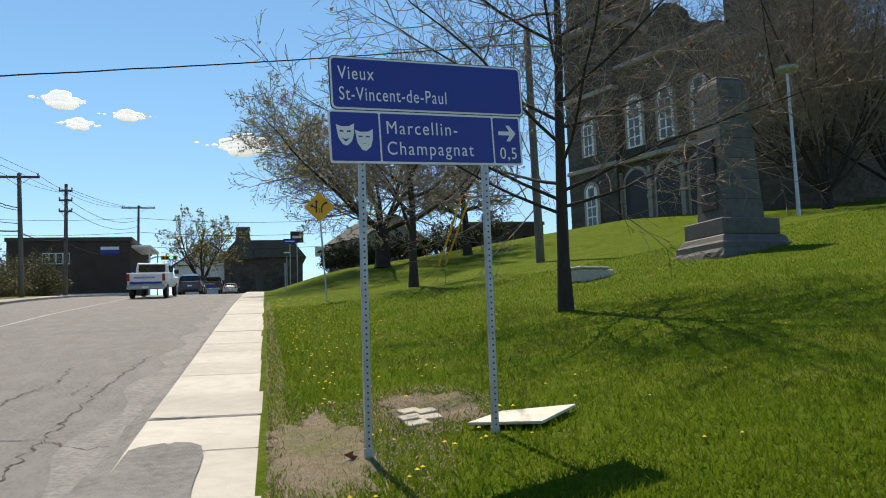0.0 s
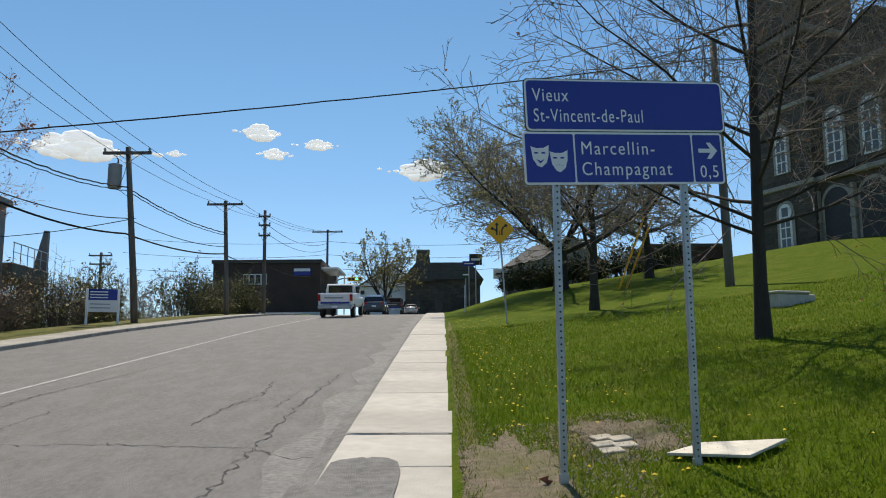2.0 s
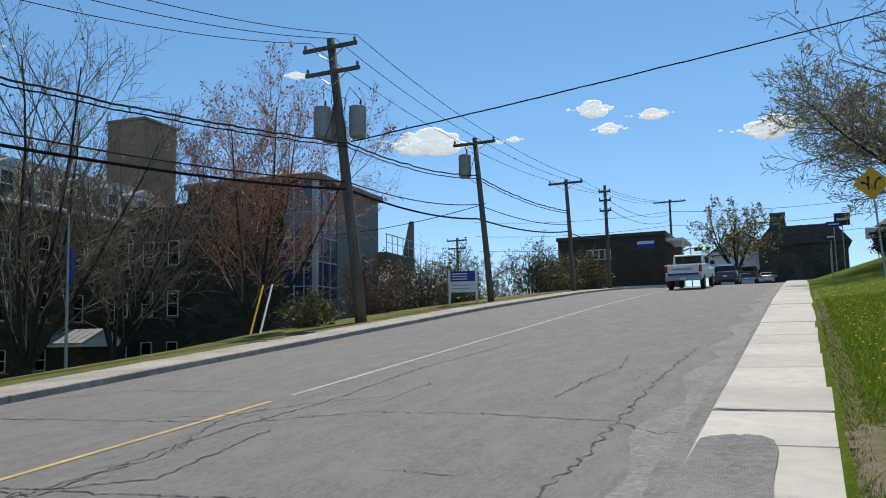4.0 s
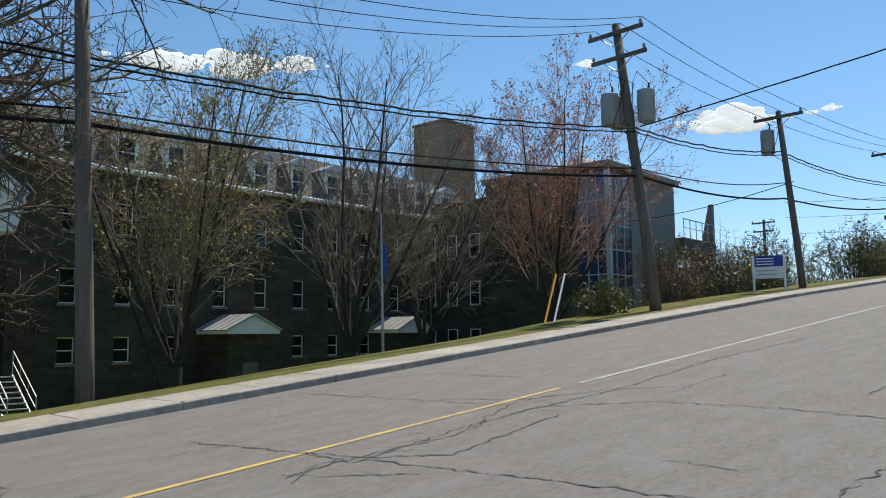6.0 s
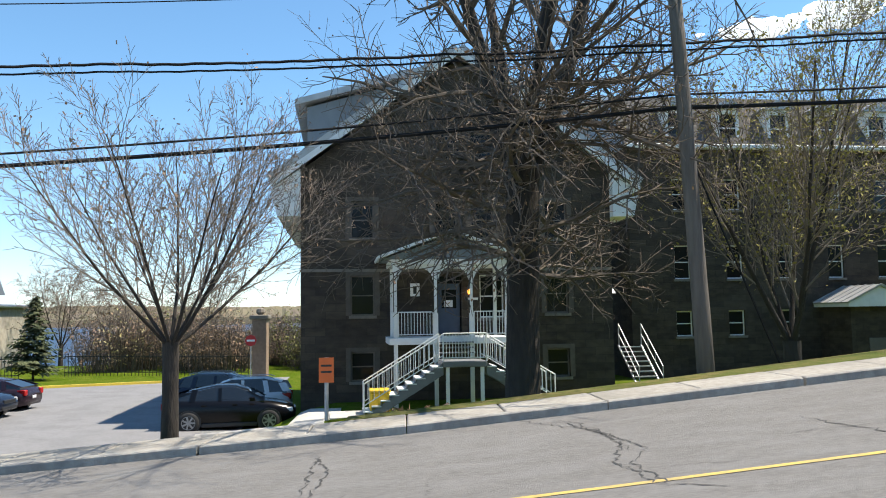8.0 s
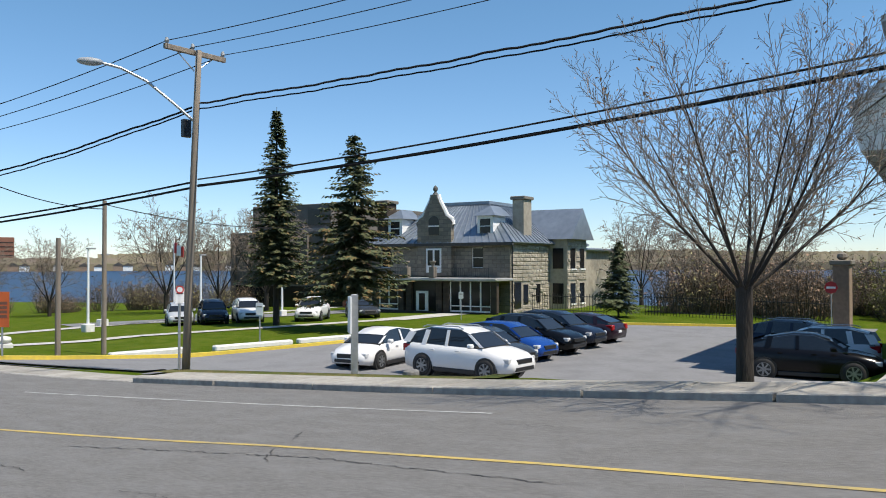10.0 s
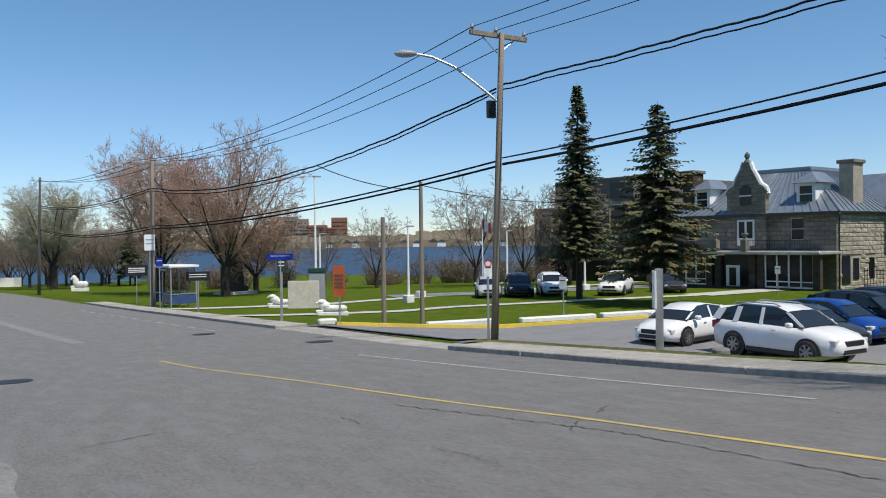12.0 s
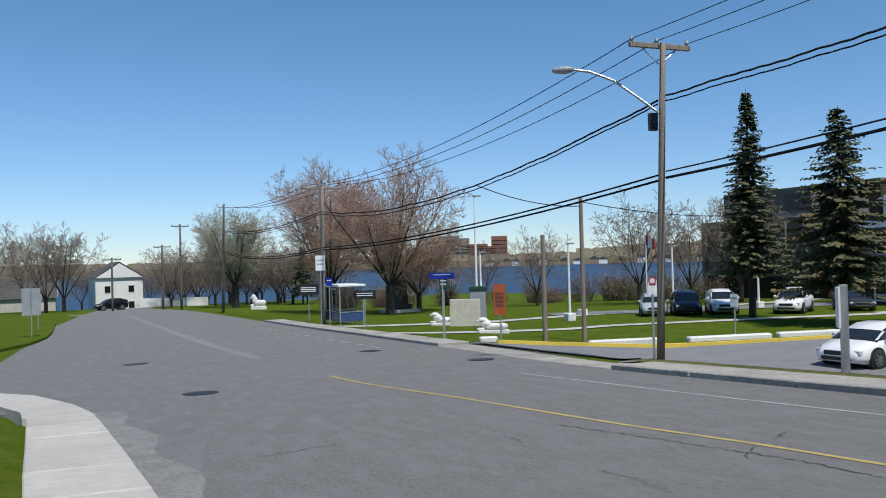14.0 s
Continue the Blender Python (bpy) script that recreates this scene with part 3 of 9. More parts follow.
crack([(-2.16, 8.71), (-1.7, 8.19), (-1.13, 8.24)], 0.02, 70)
crack([(-3.19, 14.64), (-2.97, 12.8), (-3.16, 12.13)], 0.02, 71)
crack([(-9.48, 4.7), (-7.66, 4.97), (-6.47, 5.16), (-5.67, 5.69), (-6.0, 7.9)], 0.02, 72)
crack([(-6.47, 4.18), (-6.55, 4.89), (-6.31, 6.34), (-7.05, 8.21), (-6.92, 9.15)], 0.02, 73)
crack([(-6.3, 4.44), (-5.27, 5.08)], 0.02, 74)
crack([(-11.88, 1.65), (-10.37, 2.41), (-8.7, 2.45)], 0.02, 75)
crack([(-11.61, 9.36), (-10.56, 10.33), (-8.27, 10.25)], 0.02, 76)
crack([(-11.19, 2.2), (-9.42, 2.51), (-8.26, 2.14), (-7.12, 2.24), (-6.78, 2.76)], 0.02, 77)
crack([(-8.35, -1.09), (-10.28, -1.14), (-10.89, -1.13)], 0.02, 78)
crack([(-7.44, -0.99), (-9.65, -0.93), (-10.69, -1.18)], 0.02, 79)
crack([(-11.32, 2.28), (-8.87, 2.62), (-8.11, 2.29), (-6.95, 2.3)], 0.02, 80)
crack([(-5.83, -10.88), (-6.22, -9.0), (-6.56, -6.72), (-6.5, -4.74), (-6.48, -3.37)], 0.02, 81)
crack([(-6.18, -7.14), (-6.63, -7.55), (-6.95, -7.8)], 0.02, 82)
crack([(-7.33, -7.94), (-8.0, -8.42)], 0.02, 83)
crack([(-1.28, -10.74), (-2.06, -11.08), (-2.68, -11.1)], 0.02, 84)
crack([(-0.18, -13.93), (-1.18, -14.23)], 0.02, 85)
crack([(-8.39, 8.1), (-7.08, 8.57), (-6.56, 9.36), (-5.45, 10.27)], 0.02, 86)
crack([(-11.47, 13.83), (-10.37, 14.18), (-9.02, 14.56)], 0.02, 87)
r6 = random.Random(66)
for k in range(46):
    yy = r6.uniform(-16, 34)
    xx = r6.uniform(-11, -2.2)
    if r6.random() < 0.45:
        crack([(xx, yy), (xx + r6.uniform(0.3, 1.1), yy + r6.uniform(-0.15, 0.15))], 0.010, 700 + k)
    else:
        crack([(xx, yy), (xx + r6.uniform(-0.2, 0.2), yy + r6.uniform(0.5, 2.2))], 0.011, 700 + k)
for k in range(14):                       # crazing along the centre crack
    yy = r6.uniform(4, 10)
    crack([(-6.5 + r6.uniform(-0.5, 0.4), yy), (-6.5 + r6.uniform(-0.5, 0.5), yy + r6.uniform(0.2, 0.8))], 0.013, 800 + k)
for yy, x0, x1 in ((9.0, -1.2, 0.0), (4.3, -0.55, 0.0), (13.4, -1.2, -0.7)):      # cracks across the pavement
    bm = bmesh.new()
    prev = None
    for i in range(16):
        f = i / 15
        x, y = x0 + (x1 - x0) * f, yy + 0.03 * noise.noise((f * 6, yy, 0)) - 0.1 * f * (yy == 9.0)
        cur = [bm.verts.new((x, y - 0.012, road_z(y) + 0.1135)), bm.verts.new((x, y + 0.012 * (0.6 + abs(noise.noise((f * 9, 1, yy)))), road_z(y) + 0.1135))]
        if prev:
            bm.faces.new((prev[0], prev[1], cur[1], cur[0]))
        prev = cur
    tagged(mesh_ob("pavement_crack", bm, M_CRACK), "dark crack across the pavement slabs", "crack", kind="structure")


# ---- poles and wires ----
def pole(x, y, top, base=None, arms=(), lean=(0, 0), r=0.16, label="weathered wooden utility pole beside the street", transformers=0, wood=M_POLE):
    """A tapered wooden utility pole with cross arms at given depths below its top."""
    z = (road_z(y) + 0.1 if x > -20 else ground_z(x, y)) if base is None else base
    h = top - z
    ob = thing("utility_pole", pose(x, y, z), label, "utility pole", "utility poles")
    bm = bmesh.new()
    pts = [(lean[0] * f, lean[1] * f, h * f - (0.4 if f == 0 else 0)) for f in (0, 0.25, 0.5, 0.75, 1)]
    tube(bm, pts, [r, r * 0.93, r * 0.86, r * 0.79, r * 0.72], 12)
    part("shaft", bm, wood, ob, smooth=True)
    for depth, length in arms:
        f = 1 - depth / h
        px, py = lean[0] * f, lean[1] * f
        arm = part("cross_arm", boxed(px - length / 2, px + length / 2, py - 0.19, py - 0.09, h * f - 0.07, h * f + 0.07, 0.01), wood, ob)
        for s in (-0.46, 0.05, 0.46):
            bm = bmesh.new()
            tube(bm, [(px + s * length, py - 0.14, h * f + 0.07), (px + s * length, py - 0.14, h * f + 0.14), (px + s * length, py - 0.14, h * f + 0.24)], [0.03, 0.065, 0.035], 8)
            part("insulator", bm, M_GREYBOX, arm)
        for s in (-1, 1):
            bm = bmesh.new()
            tube(bm, [(px + s * 0.03, py - 0.17, h * f - 0.5), (px + s * length * 0.3, py - 0.17, h * f - 0.04)], 0.018, 5)
            part("brace", bm, M_STEEL, ob)
    for k in range(transformers):
        s = (-0.56, 0.58, -0.60)[k]
        f = 1 - (3.0 if transformers > 1 else 1.35) / h
        can = new("transformer")
        can.parent = ob
        can.location = (lean[0] * f + s, lean[1] * f - (0.22, -0.25, -0.35)[k], h * f - 0.6)
        bm = bmesh.new()
        tube(bm, [(0, 0, 0), (0, 0, 0.05), (0, 0, 1.0), (0, 0, 1.08), (0, 0, 1.12)], [0.26, 0.29, 0.29, 0.31, 0.2], 18)
        part("tank", bm, M_GREYBOX, can, smooth=True)
        for q in range(5):
            a = q * 1.25
            part("cooling_fin", boxed(0.285 * math.cos(a) - 0.02, 0.285 * math.cos(a) + 0.02, 0.285 * math.sin(a) - 0.02, 0.285 * math.sin(a) + 0.02, 0.1, 0.95), M_GREYBOX, can)
        bm = bmesh.new()
        tube(bm, [(0.1, 0, 1.08), (0.12, 0, 1.32), (0.05, 0, 1.4)], [0.05, 0.03, 0.02], 8)
        part("bushing", bm, M_BLACK, can)
        bm = bmesh.new()
        tube(bm, [(0.05, 0, 1.4), (-s * 0.3, -0.25, 1.75), (-s, 0.1, 1.5), (-s * 0.8, -0.1, 0.6), (-s * 0.5, -0.3, -0.1), (-s, 0.1, -0.35)], 0.014, 5)
        part("drop_cable", bm, M_WIRE, can)
    return ob


def wire(a, b, sag, r, label="black overhead cable between street poles", twist=0.0, n=26):
    """An overhead cable that sags between two points."""
    bm = bmesh.new()
    a, b = Vector(a), Vector(b)
    n = n if not twist else 240
    pts = []
    for i in range(n + 1):
        f = i / n
        p = a.lerp(b, f)
        p.z -= sag * 4 * f * (1 - f)
        if twist:
            p.z += 0.12 * twist * math.sin(i * 1.1) + twist * 0.9 * noise.noise((i * 0.08, a.x, 0))
        pts.append(p)
    tube(bm, pts, r, 5, cap=False)
    return tagged(mesh_ob("overhead_wire", bm, M_WIRE), label, "cable", "overhead wires")


pole(-13.8, 23.4, 12.45, arms=((0.35, 2.2), (1.25, 2.2)), lean=(-1.15, -0.1), r=0.2, transformers=3, label="leaning wooden utility pole with three grey transformers")
pole(-13.8, 35.6, 11.6, arms=((0.3, 2.2),), lean=(-0.65, -0.1), transformers=1, label="leaning wooden utility pole with one grey transformer")
pole(-13.8, 50.6, 12.2, arms=((0.25, 2.3),), lean=(-0.3, 0.0))
pole(-13.8, 61.0, 13.6, arms=((0.5, 0.9), (1.2, 0.9), (2.0, 0.9)), lean=(-0.1, 0.1))
pole(-13.8, 94.0, 17.6, arms=((0.3, 3.6),))
pole(-15.0, 101.0, 14.2)
pole(-14.6, 5.56, 8.95, base=-0.4, arms=((0.4, 2.2),), lean=(-0.14, -0.37), r=0.172)
light_pole = pole(-13.43, -18.8, 7.65, arms=((0.05, 2.0),), lean=(-0.25, 0.2), r=0.112, wood=M_POLE_PALE, label="wooden utility pole carrying a curved street lamp arm")
pole(11.65, 32.7, 15.4, lean=(-0.15, 0.05), r=0.2, label="tall wooden utility pole on the church lawn")
pole(-10.6, -50.2, 6.75, arms=((0.2, 2.4),), lean=(-0.12, 0), wood=M_POLE_PALE, label="wooden utility pole beside the bus shelter")
pole(-8.07, -90.2, 8.6, lean=(-0.3, 0))
pole(-4.6, -110.0, 7.5, arms=((0.3, 2.2),))
pole(-2.4, -113.0, 4.9, arms=((0.3, 2.2),))
pole(4.0, -118.0, 3.4, arms=((0.3, 2.4),))

# wires from pole to pole on the far side
A, B, C, D, E5 = (-13.7, -18.65), (-14.74, 5.24), (-14.3, 23.35), (-14.35, 35.4), (-14.05, 50.5)
for zs, rad, tw, lab in (((6.2, 6.86, 8.64, 9.7, 10.1), 0.028, 0.05, "twisted black telephone cable along the poles"), ((6.05, 6.73, 8.5, 9.55, 9.95), 0.02, 0.04, "twisted black telephone cable along the poles"), ((4.08, 5.87, 7.26, 8.3, 9.2), 0.022, 0, ""), ((3.9, 5.61, 7.0, 7.6, 8.75), 0.04, 0, "thick black overhead cable along the poles")):
    for (p, q), (z0, z1) in zip(((A, B), (B, C), (C, D), (D, E5)), zip(zs, zs[1:])):
        wire((*p, z0), (*q, z1), 0.28, rad, lab or "black overhead cable between street poles", tw)
for k, dx in enumerate((-0.95, 0.1, 0.95)):
    wire((-13.7 + dx, -18.7, 7.75), (-14.76 + dx, 5.14, 8.6), 0.4, 0.012)
    wire((-14.76 + dx, 5.14, 8.6), (-14.8 + dx, 23.2, 12.4), 0.55, 0.012)
    wire((-14.8 + dx, 23.2, 12.4), (-14.45 + dx, 35.4, 11.6), 0.2, 0.012)
    wire((-14.45 + dx, 35.4, 11.6), (-14.1 + dx, 50.5, 12.2), 0.2, 0.012)
    wire((-14.1 + dx, 50.5, 12.2), (-13.9 + dx * 0.4, 61.0, 13.0), 0.15, 0.012)
    wire((-13.9 + dx * 0.4, 61.0, 13.2), (-13.8 + dx * 1.5, 94.0, 17.5), 0.5, 0.014)
    wire((-13.7 + dx, -18.7, 7.75), (-10.72 + dx, -50.2, 6.75), 0.85, 0.014)
    wire((-10.72 + dx, -50.2, 6.75), (-8.4 + dx, -90.2, 8.3), 0.6, 0.018)
for z0, z1, sag, rad, tw in ((6.1, 5.1, 1.1, 0.03, 0.05), (6.0, 4.95, 1.15, 0.022, 0.04), (4.0, 2.8, 0.4, 0.03, 0), (3.85, 2.65, 0.4, 0.035, 0)):
    wire((-13.6, -18.8, z0), (-10.65, -50.2, z1), sag, rad, twist=tw)
    wire((-10.65, -50.2, z1), (-8.3, -90.2, z1 + 0.6), 0.6, rad)
# span wire over the road to the pole on the lawn, and wires at the crossroads
wire((-14.2, 23.4, 8.68), (11.5, 32.7, 14.6), 0.15, 0.025, "twisted black wire spanning the street", 0.02, n=60)
for y0, z0, z1 in ((92.0, 16.2, 16.0), (92.0, 14.6, 14.6), (93.0, 13.0, 13.2)):
    wire((-34, y0 - 8, z0 - 1), (-13.8, 94, z0), 0.5, 0.02)
    wire((-13.8, 94, z0), (12, y0, z1), 0.6, 0.022)
wire((-13.9, 35.4, 8.3), (-34, 46, 9.5), 0.6, 0.02)
for z0 in (12.6, 11.9, 9.4):
    wire((-13.85, 61, z0), (-13.8, 94, z0 + 3.4), 0.9, 0.02)
wire((-14.0, 50.5, 8.7), (-13.85, 61, 9.6), 0.3, 0.03)


# ---- the stone convent: gabled front block, long wing, tower ----
TURN = 4.5
UX, UY = -math.sin(radians(TURN)), math.cos(radians(TURN))     # along the walls
NX, NY = math.cos(radians(TURN)), math.sin(radians(TURN))      # out of the walls, towards the road


def seams(parent, material, p0, p1, p2, p3, n, h=0.045, t=0.03):
    """Standing seams on a roof slope with corners p0, p1 at the eave and p3, p2 at the top, each a part of its own."""
    p0, p1, p2, p3 = (Vector(p) for p in (p0, p1, p2, p3))
    nor = (p1 - p0).cross(p3 - p0).normalized()
    along = (p1 - p0).normalized() * t / 2
    for i in range(n + 1):
        bm = bmesh.new()
        a, b = p0.lerp(p1, i / n), p3.lerp(p2, i / n)
        q = [a - along, a + along, b + along, b - along]
        lo = [bm.verts.new(v - nor * 0.01) for v in q]
        hi = [bm.verts.new(v + nor * h) for v in q]
        bm.faces.new(hi)
        for k in range(4):
            bm.faces.new((lo[k], lo[(k + 1) % 4], hi[(k + 1) % 4], hi[k]))
        part("seam", bm, material, parent)


def slab_roof(bm, p0, p1, p2, p3, t=0.15):
    ps = [Vector(p) for p in (p0, p1, p2, p3)]
    nor = (ps[1] - ps[0]).cross(ps[3] - ps[0]).normalized() * t
    up = [bm.verts.new(p) for p in ps]
    lo = [bm.verts.new(p - nor) for p in ps]
    bm.faces.new(up)
    bm.faces.new(lo[::-1])
    for k in range(4):
        bm.faces.new((lo[k], lo[(k + 1) % 4], up[(k + 1) % 4], up[k]))


convent = thing("convent", pose(-32.0, -4.15, -1.6, 0, 0, TURN), "grey stone convent front block with white gable trim", "building")
GW, GH, GA = 12.8, 9.2, 13.9             # width, eave height and apex of the gabled front
GD = 15.0
holes = []
gable_wins = []
for z, cols, hh in ((0.75, (2.45, 10.45), 1.15), (3.35, (2.45, 10.45), 1.6), (6.45, (2.45, 5.85, 7.35, 10.45), 1.5), (9.55, (6.0, 7.3), 1.25)):
    for y in cols:
        hw = 0.95
        if z < 9:
            holes.append((y - hw / 2, z, hw, hh))
        gable_wins.append((y - hw / 2, z, hw, hh))
holes += [(5.45, 2.55, 1.0, 2.35), (7.2, 3.2, 1.0, 1.75)]
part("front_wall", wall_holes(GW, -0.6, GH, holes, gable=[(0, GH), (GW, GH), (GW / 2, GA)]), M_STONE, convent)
for y, z, w_, h_ in gable_wins:
    if z < 9:
        window(convent, (0, y, z), 0, w_, h_, surround=M_TRIM_DIM, bars=1, frame_mat=M_BROWN)
    else:
        window(convent, (0.22, y, z), 0, w_, h_, surround=M_TRIM_DIM, bars=1, frame_mat=M_BROWN)
window(convent, (0, 7.2, 3.2), 0, 1.0, 1.75, bars=1)
part("band_course", boxed(0.003, 0.05, 0, GW, 5.1, 5.22), M_TRIM, convent)
door = new("door")
door.parent = convent
door.matrix_local = pose(-0.15, 5.45, 2.55)
part("leaf", boxed(-0.06, 0, 0.05, 0.95, 0, 2.05, 0.01), M_DOORBLUE, door, "blue-grey door leaf")
part("door_glass", boxed(0.002, 0.012, 0.2, 0.8, 1.05, 1.8), M_GLASS, door)
part("notice", boxed(0.014, 0.018, 0.3, 0.65, 1.1, 1.38), M_SIGNWHITE, door)
part("transom", boxed(-0.05, 0, 0.05, 0.95, 2.08, 2.33), M_GLASS, door)
bm = bmesh.new()
box(bm, -GD, -0.36, -0.0, 0.35, -0.6, GH)
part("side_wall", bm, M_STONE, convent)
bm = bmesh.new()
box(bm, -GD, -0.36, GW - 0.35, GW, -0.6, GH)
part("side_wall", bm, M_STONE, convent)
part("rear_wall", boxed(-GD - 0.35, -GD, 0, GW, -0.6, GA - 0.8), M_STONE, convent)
rise = (GA - GH) / (GW / 2)
OV = 1.15
bm = bmesh.new()
slab_roof(bm, (0.55, -OV, GH - rise * OV + 0.3), (0.55, GW / 2, GA + 0.3), (-GD, GW / 2, GA + 0.3), (-GD, -OV, GH - rise * OV + 0.3), -0.28)
slab_roof(bm, (0.55, GW / 2, GA + 0.3), (0.55, GW + OV, GH - rise * OV + 0.3), (-GD, GW + OV, GH - rise * OV + 0.3), (-GD, GW / 2, GA + 0.3), -0.28)
part("roof", bm, M_ROOF, convent, "pale standing seam metal roof")
for s in (-1, 1):                         # white rake boards and boxed eave ends
    bm = bmesh.new()
    yc = GW / 2
    o = [(yc, GA + 0.33), (yc + s * (yc + OV), GH - rise * OV + 0.33), (yc + s * (yc + OV), GH - rise * OV + 0.05), (yc, GA + 0.05)]
    prism(bm, o, 0, 0.09)
    bmesh.ops.transform(bm, matrix=Matrix(((0, 1, 0, 0.5), (1, 0, 0, 0), (0, 0, 1, 0), (0, 0, 0, 1))), verts=bm.verts)
    part("rake_board", bm, M_WHITE, convent)
    bm = bmesh.new()
    e = GH - rise * OV
    a, b = (yc + s * (yc + OV), yc + s * (yc + 0.002))
    prism(bm, [(a, e), (b, GH), (b, e - 1.05), (a + (-s) * 0.25, e - 1.05)], -GD, 0.42)
    bmesh.ops.transform(bm, matrix=Matrix(((0, 1, 0, 0), (1, 0, 0, 0), (0, 0, 1, 0), (0, 0, 0, 1))), verts=bm.verts)
    part("boxed_eave", bm, M_WHITE, convent, "white boxed eave")
# shed dormer on each slope, with blue-grey panels
for s in (-1, 1):
    yc = GW / 2
    bm = bmesh.new()
    o = [(yc + s * 0.9, GA - 0.2), (yc + s * 6.2, GA - 1.7), (yc + s * 6.2, GH + 0.1), (yc + s * 5.6, GH - 0.2)]
    prism(bm, o, -GD + 1, -1.6)
    bmesh.ops.transform(bm, matrix=Matrix(((0, 1, 0, 0), (1, 0, 0, 0), (0, 0, 1, 0), (0, 0, 0, 1))), verts=bm.verts)
    part("dormer", bm, M_GREYPANEL, convent, "blue-grey panelled shed dormer")
    bm = bmesh.new()
    o = [(yc + s * 0.3, GA + 0.38), (yc + s * 6.7, GA - 1.45), (yc + s * 6.7, GA - 1.7), (yc + s * 0.3, GA + 0.1)]
    prism(bm, o, -GD + 0.8, -1.2)
    bmesh.ops.transform(bm, matrix=Matrix(((0, 1, 0, 0), (1, 0, 0, 0), (0, 0, 1, 0), (0, 0, 0, 1))), verts=bm.verts)
    part("dormer_roof", bm, M_ROOF, convent)

# long wing
wing = thing("convent_wing", pose(-40.5, 11.55, -1.6, 0, 0, TURN), "long grey stone convent wing with dormered mansard", "building")
WL, WE = 34.3, 11.9
wholes = []
cols = [2.82 + 2.85 * k for k in range(11)]
for k, y in enumerate(cols):
    for z, hh in ((2.05, 1.3), (5.0, 1.75), (8.6, 1.65)):
        if z < 3 and k in (3, 8):
            continue
        wholes.append((y - 0.44, z, 0.88, hh))
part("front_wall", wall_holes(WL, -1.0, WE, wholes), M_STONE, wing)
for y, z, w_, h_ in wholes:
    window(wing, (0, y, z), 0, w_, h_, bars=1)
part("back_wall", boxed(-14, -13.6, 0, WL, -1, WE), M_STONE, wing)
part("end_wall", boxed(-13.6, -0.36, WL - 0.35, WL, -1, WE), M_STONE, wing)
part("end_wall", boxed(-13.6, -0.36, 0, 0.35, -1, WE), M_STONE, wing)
bm = bmesh.new()
slab_roof(bm, (0.35, -0.2, WE), (0.35, WL + 0.2, WE), (-2.0, WL + 0.2, WE + 3.2), (-2.0, -0.2, WE + 3.2), 0.2)
part("mansard", bm, M_SHINGLE, wing, "dark shingled mansard slope")
for y in (-0.15, WL - 0.15):
    part("roof_end", prism(bmesh.new(), [(0.1, WE), (-2.1, WE + 3.1), (-7, WE + 4.45), (-13.9, WE + 3.1), (-13.9, WE)], y, y + 0.3), M_GREYPANEL, wing)
bm = bmesh.new()
slab_roof(bm, (-2.0, -0.2, WE + 3.2), (-2.0, WL + 0.2, WE + 3.2), (-7, WL + 0.2, WE + 4.6), (-7, -0.2, WE + 4.6), 0.2)
slab_roof(bm, (-7, -0.2, WE + 4.6), (-7, WL + 0.2, WE + 4.6), (-14, WL + 0.2, WE + 3.2), (-14, -0.2, WE + 3.2), 0.2)
seams(wing, M_ROOF, (-2.0, -0.2, WE + 3.2), (-2.0, WL + 0.2, WE + 3.2), (-7, WL + 0.2, WE + 4.6), (-7, -0.2, WE + 4.6), 60)
part("roof", bm, M_ROOF, wing, "pale seamed metal roof")
part("eave_gutter", boxed(0.1, 0.5, -0.2, WL + 0.2, WE - 0.12, WE + 0.1, 0.03), M_WHITE, wing)
for k, y in enumerate(cols):
    d = new("dormer")
    d.parent = wing
    d.matrix_local = pose(-0.1, y, WE + 0.35)
    bm = bmesh.new()
    box(bm, -1.6, 0, -0.62, -0.46, 0, 1.75)
    box(bm, -1.6, 0, 0.46, 0.62, 0, 1.75)
    box(bm, -1.6, 0, -0.46, 0.46, 1.5, 1.75)
    part("dormer_body", bm, M_WHITE, d)
    part("dormer_pane", boxed(-0.2, -0.12, -0.46, 0.46, 0, 1.5), M_GLASS, d)
    part("dormer_bar", boxed(-0.11, -0.07, -0.46, 0.46, 0.72, 0.79), M_WHITE, d)
    bm = bmesh.new()
    prism(bm, [(-0.85, 1.75), (0.85, 1.75), (0.85, 1.85), (0, 2.3), (-0.85, 1.85)], -1.9, 0.22)
    bmesh.ops.transform(bm, matrix=Matrix(((0, 1, 0, 0), (1, 0, 0, 0), (0, 0, 1, 0), (0, 0, 0, 1))), verts=bm.verts)
    part("dormer_roof", bm, M_ROOF, d)
